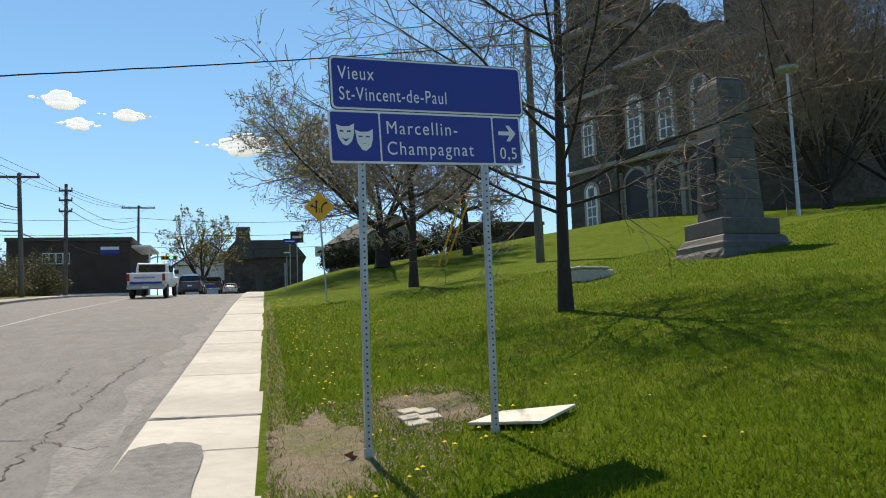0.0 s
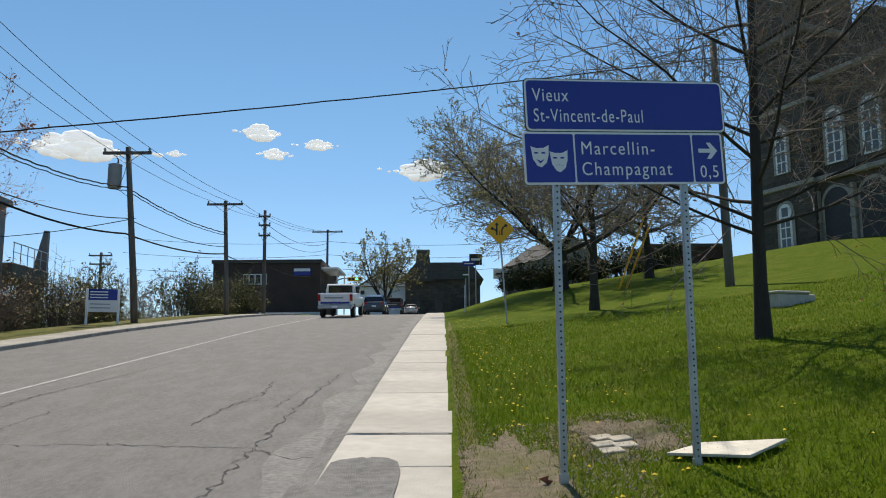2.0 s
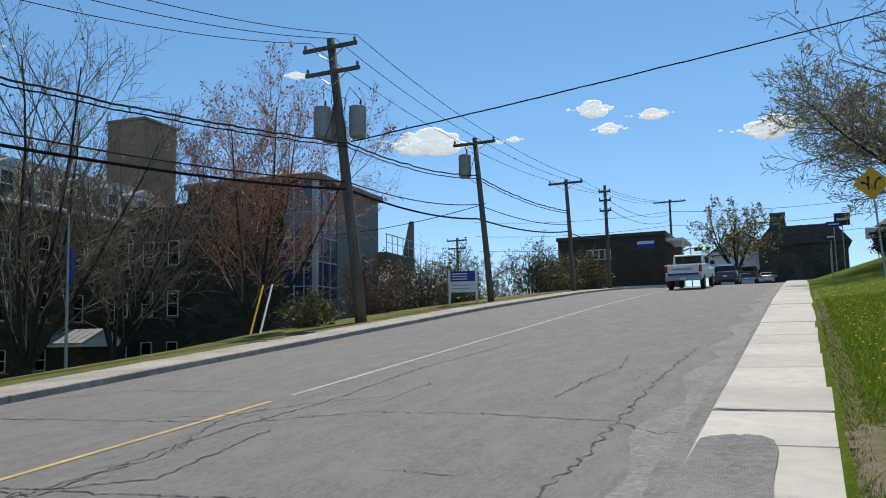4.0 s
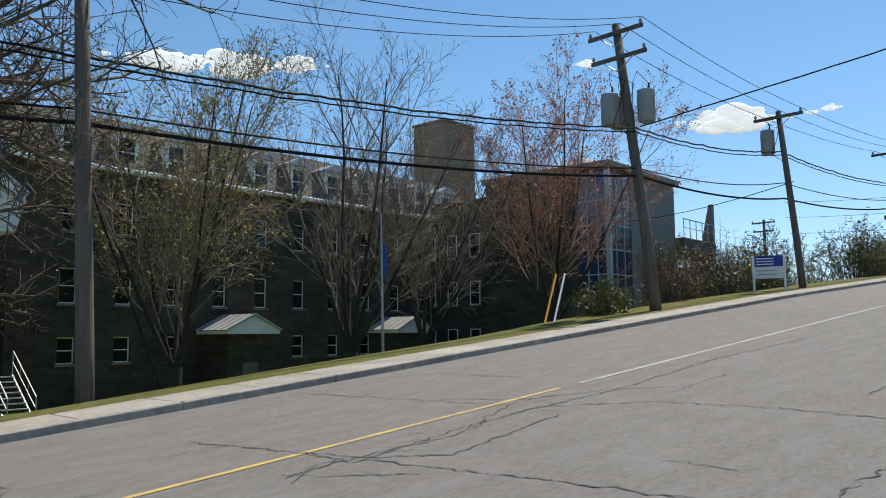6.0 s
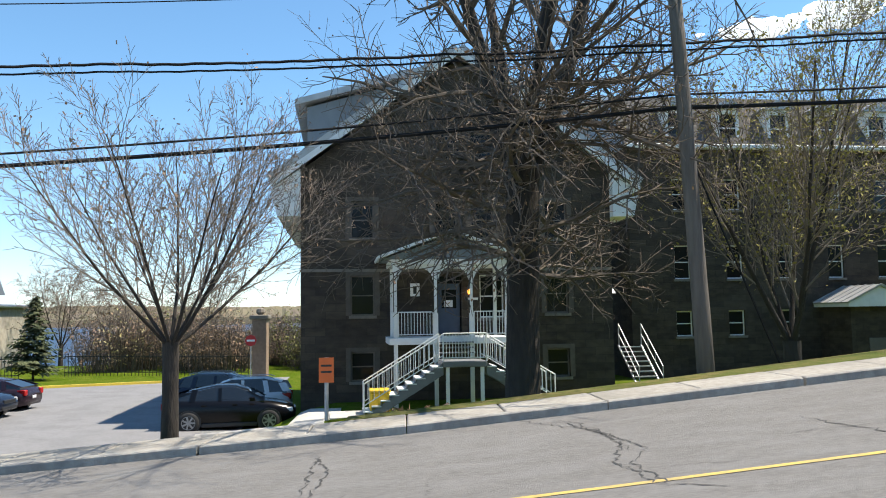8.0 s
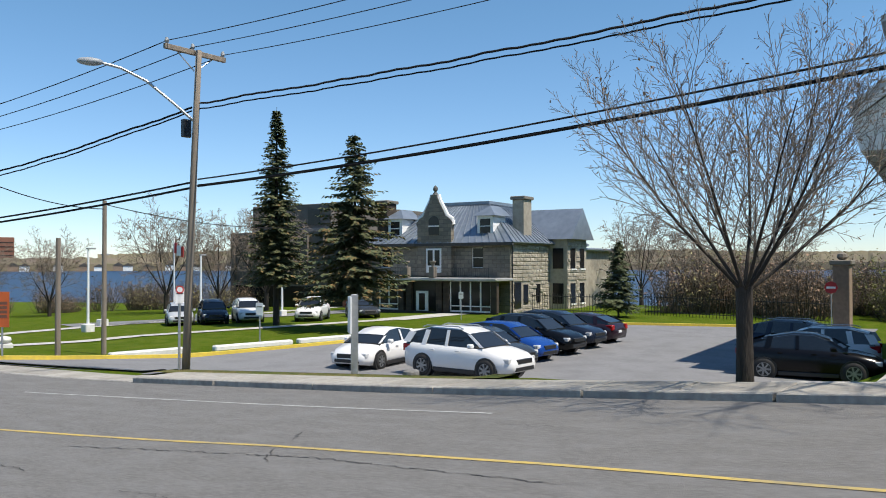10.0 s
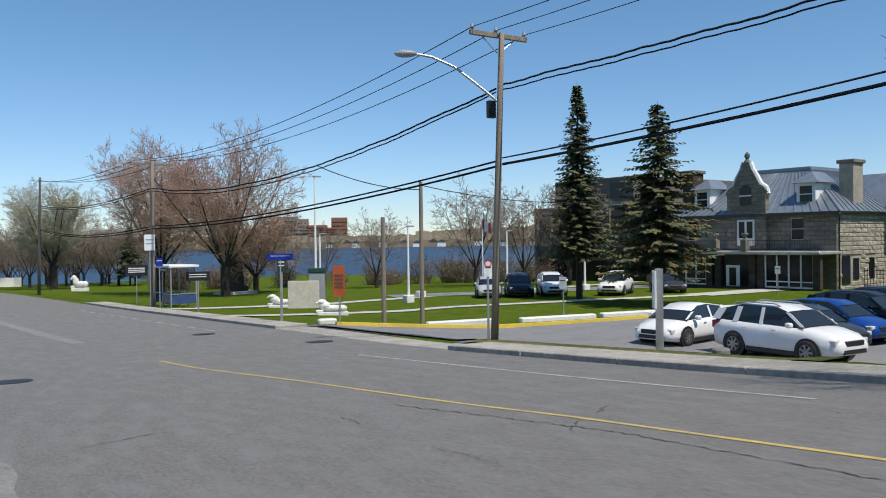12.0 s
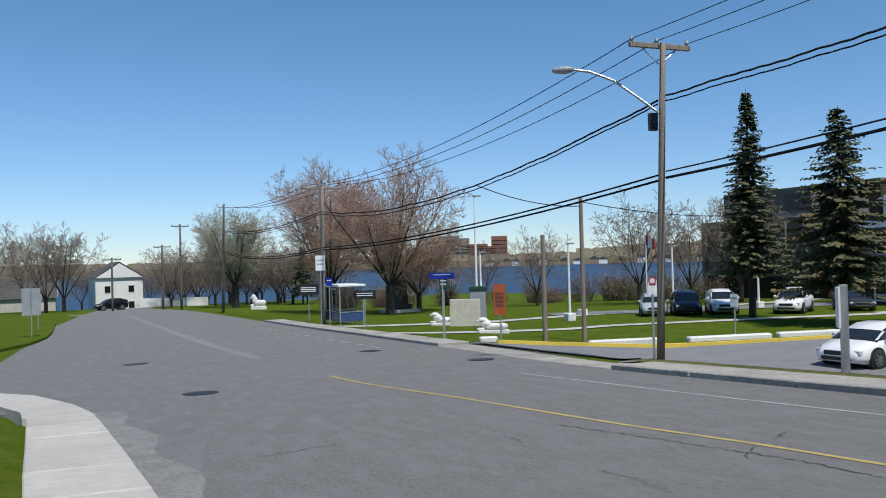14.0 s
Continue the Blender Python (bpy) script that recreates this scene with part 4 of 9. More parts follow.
for yc in (cols[3] + 0.3, cols[8] - 1.0):                    # two entrance vestibules
    v = new("vestibule")
    v.parent = wing
    v.matrix_local = pose(0, yc, 0)
    part("vestibule_body", boxed(0.003, 2.6, -1.4, 1.4, -0.8, 3.45, 0.02), M_STONE, v)
    bm = bmesh.new()
    prism(bm, [(-1.72, 3.45), (1.72, 3.45), (1.72, 3.65), (0, 4.45), (-1.72, 3.65)], 0.004, 2.95)
    bmesh.ops.transform(bm, matrix=Matrix(((0, 1, 0, 0), (1, 0, 0, 0), (0, 0, 1, 0), (0, 0, 0, 1))), verts=bm.verts)
    part("pediment", bm, M_WHITE, v)
    for s in (-1, 1):
        q = ((0.1, s * 1.8, 3.68), (3.05, s * 1.8, 3.68), (3.05, 0, 4.54), (0.1, 0, 4.54))
        q = q if s < 0 else (q[1], q[0], q[3], q[2])
        bm = bmesh.new()
        slab_roof(bm, *q, 0.06)
        slope = part("roof_slope", bm, M_ROOF, v, "rusty pale seamed metal roof")
        seams(slope, M_ROOF, *q, 5, 0.04, 0.04)
    part("vestibule_door", boxed(2.604, 2.66, -0.5, 0.5, -0.2, 1.9, 0.01), M_BROWN, v)

tower = thing("brick_tower", pose(-53.3, 52.8, -1.6, 0, 0, TURN), "tan brick lift tower above the convent roof", "tower")
part("tower_body", boxed(-2.0, 2.0, -2.15, 2.15, 0, 22.9, 0.05), M_BRICK_T, tower)
part("tower_cap", boxed(-2.12, 2.12, -2.27, 2.27, 22.903, 23.15, 0.03), M_TRIM, tower)

# modern stair block with glazed corner
modern = thing("modern_block", pose(-27.7, 41.6, -1.2, 0, 0, TURN), "grey clad modern block with blue glazed stair corner", "building")
MH = 13.6
part("body", boxed(-9.5, -2.2, 0, 9.5, 0, MH - 0.4), M_STONE, modern, "grey stone side of the block")
part("body", boxed(-2.19, 0, 3.0, 9.5, 0, MH - 0.4), M_CLAD, modern)
part("glazing", boxed(-2.19, -0.05, 0.05, 2.99, 0.2, MH - 0.6), M_GLASS_BLUE, modern, "blue curtain glass")
bm = bmesh.new()
for i in range(9):
    z = 0.3 + i * 1.55
    box(bm, -2.19, 0.02, -0.01, 0.06, z, z + 0.07)
    box(bm, -0.06, 0.02, 0.06, 2.99, z, z + 0.07)
for y in (1.0, 2.0):
    box(bm, -0.06, 0.02, y, y + 0.06, 0.2, MH - 0.6)
for x in (-1.5, -0.8):
    box(bm, x, x + 0.06, -0.01, 0.06, 0.2, MH - 0.6)
part("mullions", bm, M_STEEL, modern)
part("corner_post", boxed(-0.08, 0.2, -0.2, 0.12, 0, MH - 0.4), M_STEEL, modern)
part("roof_edge", boxed(-9.6, 0.4, -0.4, 9.6, MH - 0.398, MH, 0.05), M_CLAD, modern)
bm = bmesh.new()
vs = [bm.verts.new(p) for p in ((-9, 0.2, MH + 0.003), (-0.5, 0.2, MH + 0.003), (-0.5, 7, MH + 0.003), (-9, 7, MH + 0.003), (-3.5, 3.5, MH + 1.3))]
for k in range(4):
    bm.faces.new((vs[k], vs[(k + 1) % 4], vs[4]))
part("roof_hip", bm, M_ROOF, modern, "bright hipped metal roof")
part("link_wall", boxed(-17.5, -9.503, 0.8, 9, 0, MH - 1.0), M_STONE, modern, "grey stone link behind the maple")
for k in range(3):
    for z_ in (1.6, 5.0, 8.4):
        window(modern, (-11.6 - k * 2.1, 0.742, z_), -90, 0.9, 1.7, depth=0.0)
terrace = thing("roof_terrace", pose(-28.4, 51.3, -1.2, 0, 0, TURN), "concrete roof terrace with glass railing", "terrace")
part("deck", boxed(-8, 0.5, 0, 5.6, 8.6, 9.6, 0.05), M_BROWN, terrace)
part("lower_deck", boxed(-8, 0.3, 0, 5.6, 3.6, 5.0, 0.05), M_BROWN, terrace)
part("pier", boxed(-1.2, 0.3, 4.6, 5.55, 0, 8.59), M_BROWN, terrace)
part("pier", boxed(-8, -6.5, 0.0, 5.0, 0, 8.59), M_CLAD, terrace)
bm = bmesh.new()
prism(bm, [(-0.9, 8.6), (0.3, 8.6), (0.3, 12.6), (0.0, 12.6)], 5.62, 5.95)
part("fin", bm, M_CLAD, terrace)
for k in range(6):
    bm = bmesh.new()
    tube(bm, [(0.4, 0.2 + k * 1.05, 9.6), (0.4, 0.2 + k * 1.05, 10.9)], 0.03, 6)
    part("rail_post", bm, M_STEEL, terrace)
bm = bmesh.new()
box(bm, 0.37, 0.43, 0.1, 5.6, 10.9, 10.96)
box(bm, 0.37, 0.43, 0.1, 5.6, 10.3, 10.33)
part("rail", bm, M_STEEL, terrace)


# ---- the church ----
CX, CY, CZ = 25.0, 61.0, 8.2
church = thing("church", pose(CX, CY, CZ, 0, 0, 22), "dark grey stone twin-towered church on the hill", "church")
CW = 20.8


def arch_outline(w, h, n=10):
    """A round-headed opening's outline, from its lower left corner."""
    pts = [(0, 0), (w, 0)]
    for i in range(n + 1):
        a = math.pi * i / n
        pts.append((w / 2 + w / 2 * math.cos(a), h - w / 2 + w / 2 * math.sin(a)))
    return pts


def arched_window(parent, y, z, w, h, name="window", fm=M_WHITE, x=0.0):
    """A round-headed window on a wall that looks along -x; y runs downhill, away from the tower's far corner."""
    win = new(name)
    win.parent = parent
    win.matrix_local = Matrix.Translation((x, y, z))
    out = arch_outline(w + 0.5, h + 0.25)
    bm = bmesh.new()
    prism(bm, [(a - 0.25, b) for a, b in out], 0.04, 0.10)
    bmesh.ops.transform(bm, matrix=Matrix(((0, -1, 0, 0), (-1, 0, 0, 0), (0, 0, 1, 0), (0, 0, 0, 1))), verts=bm.verts)
    part("surround", bm, M_TRIM_PALE, win)
    bm = bmesh.new()
    prism(bm, arch_outline(w, h), 0.102, 0.13)
    bmesh.ops.transform(bm, matrix=Matrix(((0, -1, 0, 0), (-1, 0, 0, 0), (0, 0, 1, 0), (0, 0, 0, 1))), verts=bm.verts)
    part("frame", bm, fm, win)
    if fm is M_WHITE:
        bm = bmesh.new()
        n = max(3, int(h / 0.75))
        for i in range(n):
            for k in range(2):
                a = w * (0.14 + 0.40 * k)
                z0, z1 = h * (0.03 + 0.93 * i / n), h * (0.03 + 0.93 * (i + 0.86) / n)
                if z1 > h - w * 0.3:
                    a += w * 0.1 * (1 - k * 2)
                box(bm, -0.142, -0.132, -a - w * 0.30, -a, z0, z1)
        part("panes", bm, M_GLASS_GREY, win)
    return win


M_GLASS_GREY = mat("leaded_glass", (0.13, 0.14, 0.15), (0.09, 0.10, 0.11), 0.3, 2)
part("facade", boxed(0.003, 1.2, -CW + 5.2, -5.2, -2, 13.6), M_STONE_DARK, church)
part("nave", boxed(1.2, 42, -CW + 2.5, -2.5, -2, 11), M_STONE_DARK, church)
bm = bmesh.new()
prism(bm, [(-CW + 2.0, 11), (-2.0, 11), (-CW / 2, 14.5)], 1.3, 42)
bmesh.ops.transform(bm, matrix=Matrix(((0, 1, 0, 0), (1, 0, 0, 0), (0, 0, 1, 0), (0, 0, 0, 1))), verts=bm.verts)
part("nave_roof", bm, M_ROOF, church)
for i, y0 in enumerate((-5.2, -CW)):
    t = new("bell_tower")
    t.parent = church
    t.matrix_local = Matrix.Translation((0, y0, 0))
    part("tower_shaft", boxed(-0.6, 5.2, 0, 5.2, -2, 17.5), M_STONE_DARK, t)
    part("cornice", boxed(-0.9, 5.5, -0.3, 5.5, 17.503, 18.1, 0.1), M_TRIM, t)
    part("belfry", boxed(-0.3, 4.9, 0.3, 4.9, 18.103, 25), M_STONE_DARK, t)
    part("belfry_louvre", boxed(-0.36, -0.303, 1.7, 3.5, 19.5, 23.5), M_SHINGLE, t)
    part("belfry_cornice", boxed(-0.6, 5.2, 0, 5.2, 25.003, 25.7, 0.1), M_TRIM, t)
    for z in (6.2, 12.2):
        part("string_course", boxed(-0.75, 5.3, -0.12, 5.32, z, z + 0.35, 0.05), M_TRIM_PALE, t)
    bm = bmesh.new()
    tube(bm, [(2.3, 2.6, 25.7), (2.3, 2.6, 28), (2.3, 2.6, 30), (2.3, 2.6, 38)], [3.0, 2.6, 1.5, 0.05], 8)
    part("spire", bm, M_ROOF, t)
    if i == 0:
        arched_window(t, 3.3, 0.9, 1.2, 4.2, x=-0.6)
    arched_window(t, 3.25, 7.4, 1.1, 3.5, x=-0.6)
    for k in range(7):
        part("louvre_slat", boxed(-0.66, -0.603, 1.6, 3.6, 13.2 + k * 0.4, 13.42 + k * 0.4), M_SHINGLE, t)
for k in range(3):
    y0 = (-6.1, -9.1, -12.1)[k]
    arched_window(church, y0, 7.3, 1.4, 3.9)
    arched_window(church, y0 + 0.55, 0.2, 2.1, 5.4, "portal", M_BRONZE)
    part("pilaster", boxed(-0.35, 0.002, y0 + 0.86, y0 + 1.16, -1, 5.6, 0.03), M_TRIM_PALE, church)
    part("capital", boxed(-0.45, 0.002, y0 + 0.76, y0 + 1.26, 3.2, 3.5, 0.05), M_TRIM_PALE, church)
part("pilaster", boxed(-0.35, 0.002, -14.25, -13.95, -1, 5.6, 0.03), M_TRIM, church)
part("facade_cornice", boxed(-0.4, 0.002, -CW + 5.2, -5.2, 6.2, 6.6, 0.08), M_TRIM_PALE, church)
part("facade_cornice", boxed(-0.5, 1.3, -CW + 5.2, -5.2, 13.603, 14.0, 0.1), M_TRIM_PALE, church)
bm = bmesh.new()
prism(bm, [(-CW + 5.2, 14.0), (-5.2, 14.0), (-6.4, 14.7), (-7.4, 14.9), (-7.9, 15.6), (-8.4, 15.8), (-8.6, 16.6), (-9.3, 17.3), (-10.0, 17.5), (-10.7, 17.3), (-11.4, 16.6), (-11.6, 15.8), (-12.2, 15.6), (-12.8, 14.9), (-14.4, 14.7)], 0.2, 1.1)
bmesh.ops.transform(bm, matrix=Matrix(((0, 1, 0, 0), (1, 0, 0, 0), (0, 0, 1, 0), (0, 0, 0, 1))), verts=bm.verts)
part("parapet_gable", bm, M_STONE_DARK, church)



# ---- trees ----
def add_tube(V, F, pts, radii, sides):
    base = len(V)
    n = len(pts)
    for i, p in enumerate(pts):
        d = pts[min(i + 1, n - 1)] - pts[max(i - 1, 0)]
        d = d / (np.linalg.norm(d) + 1e-9)
        ref = np.array((0, 0, 1.0)) if abs(d[2]) < 0.9 else np.array((1.0, 0, 0))
        a = np.cross(d, ref)
        a /= np.linalg.norm(a)
        b = np.cross(d, a)
        for k in range(sides):
            t = 2 * math.pi * k / sides
            V.append(p + (a * math.cos(t) + b * math.sin(t)) * radii[i])
    for i in range(n - 1):
        for k in range(sides):
            F.append((base + i * sides + k, base + i * sides + (k + 1) % sides, base + (i + 1) * sides + (k + 1) % sides, base + (i + 1) * sides + k))


def turned(d, angle, spin):
    ref = np.array((0, 0, 1.0)) if abs(d[2]) < 0.9 else np.array((1.0, 0, 0))
    a = np.cross(d, ref)
    a /= np.linalg.norm(a)
    b = np.cross(d, a)
    s = a * math.cos(spin) + b * math.sin(spin)
    return d * math.cos(angle) + s * math.sin(angle)


class Plant:
    """The growing meshes of one tree: thick wood, thin wood and buds."""

    def __init__(self, seed):
        self.r = random.Random(seed)
        self.wood, self.twig, self.bud = ([], []), ([], []), ([], [])


def grow(P, p, d, length, rad, level, spec, spin=0.0):
    r = P.r
    segs = (9, 7, 5, 3, 2, 2)[level]
    pts, rr = [np.array(p, float)], [rad]
    tip = rad * spec["taper"][min(level, len(spec["taper"]) - 1)]
    dirs = [d]
    for i in range(segs):
        wob = spec["wob"][level]
        d = d + np.array((r.uniform(-1, 1), r.uniform(-1, 1), r.uniform(-1, 1))) * wob
        d = d + np.array((0, 0, spec["up"][level]))
        d = d / np.linalg.norm(d)
        pts.append(pts[-1] + d * length / segs)
        rr.append(rad + (tip - rad) * (i + 1) / segs)
        dirs.append(d)
    if level == 0:
        rr[0] *= 1.35
        pts[0] = pts[0] - np.array((0, 0, 0.3))
    if level >= 2:
        rr = [max(v, spec["min_r"]) for v in rr]
    V, F = P.wood if level <= 1 else P.twig
    add_tube(V, F, pts, rr, (12, 8, 5, 3, 3, 3)[level])
    if level >= spec["levels"]:
        if spec["bud"] and r.random() < spec["bud_share"]:
            V, F = P.bud
            for _ in range(spec["bud"]):
                q = pts[-1] + np.array((r.gauss(0, 1), r.gauss(0, 1), r.gauss(0, 1))) * 0.10 - d * r.uniform(0, length)
                s = spec["bud_size"] * r.uniform(0.6, 1.4)
                o = len(V)
                u = np.array((r.gauss(0, 1), r.gauss(0, 1), r.gauss(0, 1))) * s * 0.6
                w_ = np.array((r.gauss(0, 1), r.gauss(0, 1), r.gauss(0, 1))) * s * 0.6
                V += [q, q + u, q + u + w_, q + w_]
                F.append((o, o + 1, o + 2, o + 3))
        return
    kids = spec["kids"][level]
    for k in range(kids):
        f = spec["from"][level] + (1 - spec["from"][level]) * ((k + r.uniform(0.1, 0.9)) / kids) ** (spec["bias"] if level < 2 else 1)
        x = f * segs
        i = min(int(x), segs - 1)
        q = pts[i] + (pts[i + 1] - pts[i]) * (x - i)
        rq = rr[i] + (rr[i + 1] - rr[i]) * (x - i)
        spin += 2.4 + r.uniform(-0.5, 0.5)
        ang = radians(spec["angle"][level]) * r.uniform(0.7, 1.25)
        if level == 0:
            ang *= spec["low_open"] + (1 - spec["low_open"]) * f
        ln = length * spec["ratio"][level] * (1 - spec["shrink"][level] * f) * r.uniform(0.75, 1.2)
        grow(P, q, turned(dirs[i + 1], ang, spin), ln, min(rq * 0.75, rad * spec["rratio"][level]), level + 1, spec, r.uniform(0, 6.28))


BARE = dict(levels=4, kids=(10, 8, 7, 5), taper=(0.25, 0.2, 0.3, 0.5, 0.6), wob=(0.05, 0.12, 0.16, 0.2, 0.22), up=(0.02, 0.03, 0.03, 0.02, 0.02), **{"from": (0.28, 0.2, 0.15, 0.15)},
            angle=(55, 48, 45, 45), ratio=(0.62, 0.52, 0.5, 0.5), shrink=(0.45, 0.45, 0.4, 0.3), rratio=(0.5, 0.45, 0.5, 0.6), low_open=1.25, bud=0, bud_share=1.0, bud_size=0.05, bias=1.0, min_r=0.004, stem=0.5)


def tree(seed, at, height, radius, label, bud_mat=None, twig=M_TWIG, bark=M_BARK, lean=(0, 0), forks=None, low=0, name="tree", **changes):
    """A leafless or budding tree: trunk with limbs, fine branches, and buds."""
    spec = {**BARE, **changes}
    P = Plant(seed)
    d = np.array((lean[0], lean[1], 1.0))
    d /= np.linalg.norm(d)
    if forks:                             # a short trunk that parts into several stems
        n, h0, spread = forks
        pts = [np.array((0, 0, -0.3)), np.array((0, 0, 0.0)), d * h0 * 0.5, d * h0]
        add_tube(*P.wood, pts, [radius * 1.4, radius * 1.15, radius, radius * 1.05], 12)
        for k in range(n):
            dd = turned(d, radians(spread) * P.r.uniform(0.55, 1.2), 6.28 * k / n + P.r.uniform(-0.4, 0.4))
            sub = {**spec, "levels": spec["levels"]}
            grow(P, d * h0 * 0.93, dd, (height - h0) * P.r.uniform(0.72, 0.9), radius * spec["stem"], 1, {**sub, "kids": (0, *spec["kids"][1:]), "ratio": spec["ratio"]}, k)
        for k in range(low):              # thin low boughs straight from the trunk
            dd = turned(d, radians(P.r.uniform(60, 92)), 2.4 * k + P.r.uniform(-0.3, 0.3))
            grow(P, d * h0 * P.r.uniform(0.55, 1.30), dd, P.r.uniform(0.19, 0.30) * height, radius * 0.20, 2, {**spec, "kids": (0, 0, 14, 8)}, k)
    else:
        grow(P, (0, 0, 0), d, height * 0.74, radius, 0, spec)
    ob = thing(name, pose(*at), label, "tree", "trees")
    pydata("trunk", *P.wood, bark, ob, smooth=True)
    if P.twig[0]:
        tagged(pydata("twig_mass", *P.twig, twig, ob), kind="stuff")
    if P.bud[0]:
        tagged(pydata("bud_mass", *P.bud, bud_mat, ob), kind="stuff")
    return ob


def spruce(seed, at, height, width, label, gaps=0.1, tan=0.0):
    """A spruce: drooping whorls of needle sprays round a straight trunk."""
    r = random.Random(seed)
    ob = thing("spruce", pose(*at), label, "tree", "trees")
    V, F = [], []
    add_tube(V, F, [np.array((0, 0, -0.3)), np.array((0, 0, height * 0.5)), np.array((0, 0, height))], [height * 0.016, height * 0.009, 0.01], 8)
    pydata("trunk", V, F, M_BARK, ob, smooth=True)
    V, F, YV, YF = [], [], [], []
    z = height * 0.22
    while z < height * 0.985:
        f = 1 - z / height
        reach = width / 2 * (f ** 0.75) * (1.0 if f < 0.8 else 1 - (f - 0.8) * 2.0)
        for k in range(max(5, int(9 + 9 * f))):
            if r.random() < gaps:
                continue
            a = r.uniform(0, 2 * math.pi)
            ln = reach * r.uniform(0.55, 1.18)
            n = max(3, int(ln / 0.22))
            droop = r.uniform(0.15, 0.5)
            ca, sa = math.cos(a), math.sin(a)
            zz = z + r.uniform(-0.2, 0.2)
            for i in range(n):
                t = (i + 0.7) / n
                c = np.array((ca * ln * t, sa * ln * t, zz - droop * ln * t * (1.3 - 0.75 * t)))
                for s in (-1, 0, 1):
                    aa = a + s * r.uniform(0.5, 1.1)
                    l2 = (0.30 + 0.35 * (1 - t)) * r.uniform(0.6, 1.3) * (0.55 + 0.5 * f)
                    e = c + np.array((math.cos(aa) * l2, math.sin(aa) * l2, -l2 * r.uniform(0.1, 0.75)))
                    side = np.array((-math.sin(aa), math.cos(aa), r.uniform(-0.5, 0.5))) * 0.085 * r.uniform(0.7, 1.4)
                    A, B = (YV, YF) if r.random() < tan * (1.2 * f) and t > 0.45 else (V, F)
                    o = len(A)
                    A += [c - side * 0.6, c + (e - c) * 0.5 - side, e, c + (e - c) * 0.5 + side]
                    B.append((o, o + 1, o + 2, o + 3))
        z += 0.16 + 0.16 * f
    tagged(pydata("crown", V, F, M_NEEDLE, ob), kind="stuff")
    if YV:
        tagged(pydata("cone_mass", YV, YF, M_CONE, ob, ), kind="stuff")
    return ob


M_CONE = mat("spruce_cone_tan", (0.20, 0.13, 0.045), (0.12, 0.085, 0.03), 0.85, 3)


def shrub(seed, at, height, width, label, leaf=M_LEAF_SHRUB, leaves=500, stems=40, size=0.06, twig=M_TWIG, name="shrub"):
    """A shrub of many thin stems with small leaves."""
    r = random.Random(seed)
    ob = thing(name, pose(*at), label, "shrub", "shrubs")
    V, F, LV, LF = [], [], [], []
    for _ in range(stems):
        a, o = r.uniform(0, 6.28), r.uniform(0, 1) ** 0.6
        p = np.array((math.cos(a) * width * 0.22 * o, math.sin(a) * width * 0.22 * o, -0.1))
        h = height * r.uniform(0.55, 1.05) * (1 - 0.35 * o * o)
        q = p + np.array((math.cos(a) * width * 0.32 * o, math.sin(a) * width * 0.32 * o, h))
        m = (p + q) / 2 + np.array((r.gauss(0, 1), r.gauss(0, 1), 0)) * width * 0.03
        add_tube(V, F, [p, m, q], [0.022, 0.014, 0.005], 3)
        for _ in range(9):
            f = r.uniform(0.25, 1)
            b = p + (q - p) * f
            d = np.array((r.gauss(0, 1), r.gauss(0, 1), r.gauss(0.7, 0.6)))
            d /= np.linalg.norm(d)
            e = b + d * height * r.uniform(0.12, 0.3)
            add_tube(V, F, [b, e], [0.009, 0.003], 3)
            for _ in range(max(1, leaves // (stems * 9))):
                c = b + (e - b) * r.uniform(0.2, 1.05) + np.array((r.gauss(0, 1), r.gauss(0, 1), r.gauss(0, 1))) * 0.05
                s = size * r.uniform(0.6, 1.4)
                u = np.array((r.gauss(0, 1), r.gauss(0, 1), r.gauss(0, 1))) * s
                w_ = np.array((r.gauss(0, 1), r.gauss(0, 1), r.gauss(0, 1))) * s
                o2 = len(LV)
                LV += [c, c + u, c + u + w_, c + w_]
                LF.append((o2, o2 + 1, o2 + 2, o2 + 3))
    tagged(pydata("stem_mass", V, F, twig, ob), kind="stuff")
    if leaves:
        tagged(pydata("leaf_mass", LV, LF, leaf, ob), kind="stuff")
    return ob


# the big tree in front of the porch
tree(11, (-18.7, 2.68, -1.2), 20.5, 0.38, "big bare dark-barked tree before the convent porch", M_BUD_TAN, low=24, stem=0.6, forks=(4, 6.0, 24), kids=(0, 14, 8, 6), wob=(0.06, 0.12, 0.22, 0.28, 0.30), up=(0, 0.03, -0.03, 0.03, 0.06), angle=(62, 66, 54, 50), ratio=(0.6, 0.40, 0.44, 0.46),
     **{"from": (0.30, 0.04, 0.12, 0.15)}, bias=1.2, rratio=(0.4, 0.38, 0.38, 0.5), taper=(0.25, 0.15, 0.2, 0.4, 0.6), shrink=(0.45, 0.15, 0.4, 0.3), lean=(0.02, 0.02), bud=1, bud_share=0.6, bud_size=0.04, min_r=0.006)
# the young maple at the car park
tree(21, (-13.75, -3.95, road_z(-3.95) - 0.1), 6.5, 0.135, "young bare tree by the car park entrance", M_BUD_TAN, twig=M_TWIG_PALE, forks=(10, 1.75, 50), kids=(0, 13, 8, 5), up=(0, 0.075, 0.07, 0.05, 0.04), angle=(40, 30, 34, 38), wob=(0.05, 0.07, 0.1, 0.14, 0.16), ratio=(0.62, 0.5, 0.45, 0.45), rratio=(0.5, 0.36, 0.45, 0.5), stem=0.27, min_r=0.004, bud=1, bud_share=0.4, bud_size=0.03)
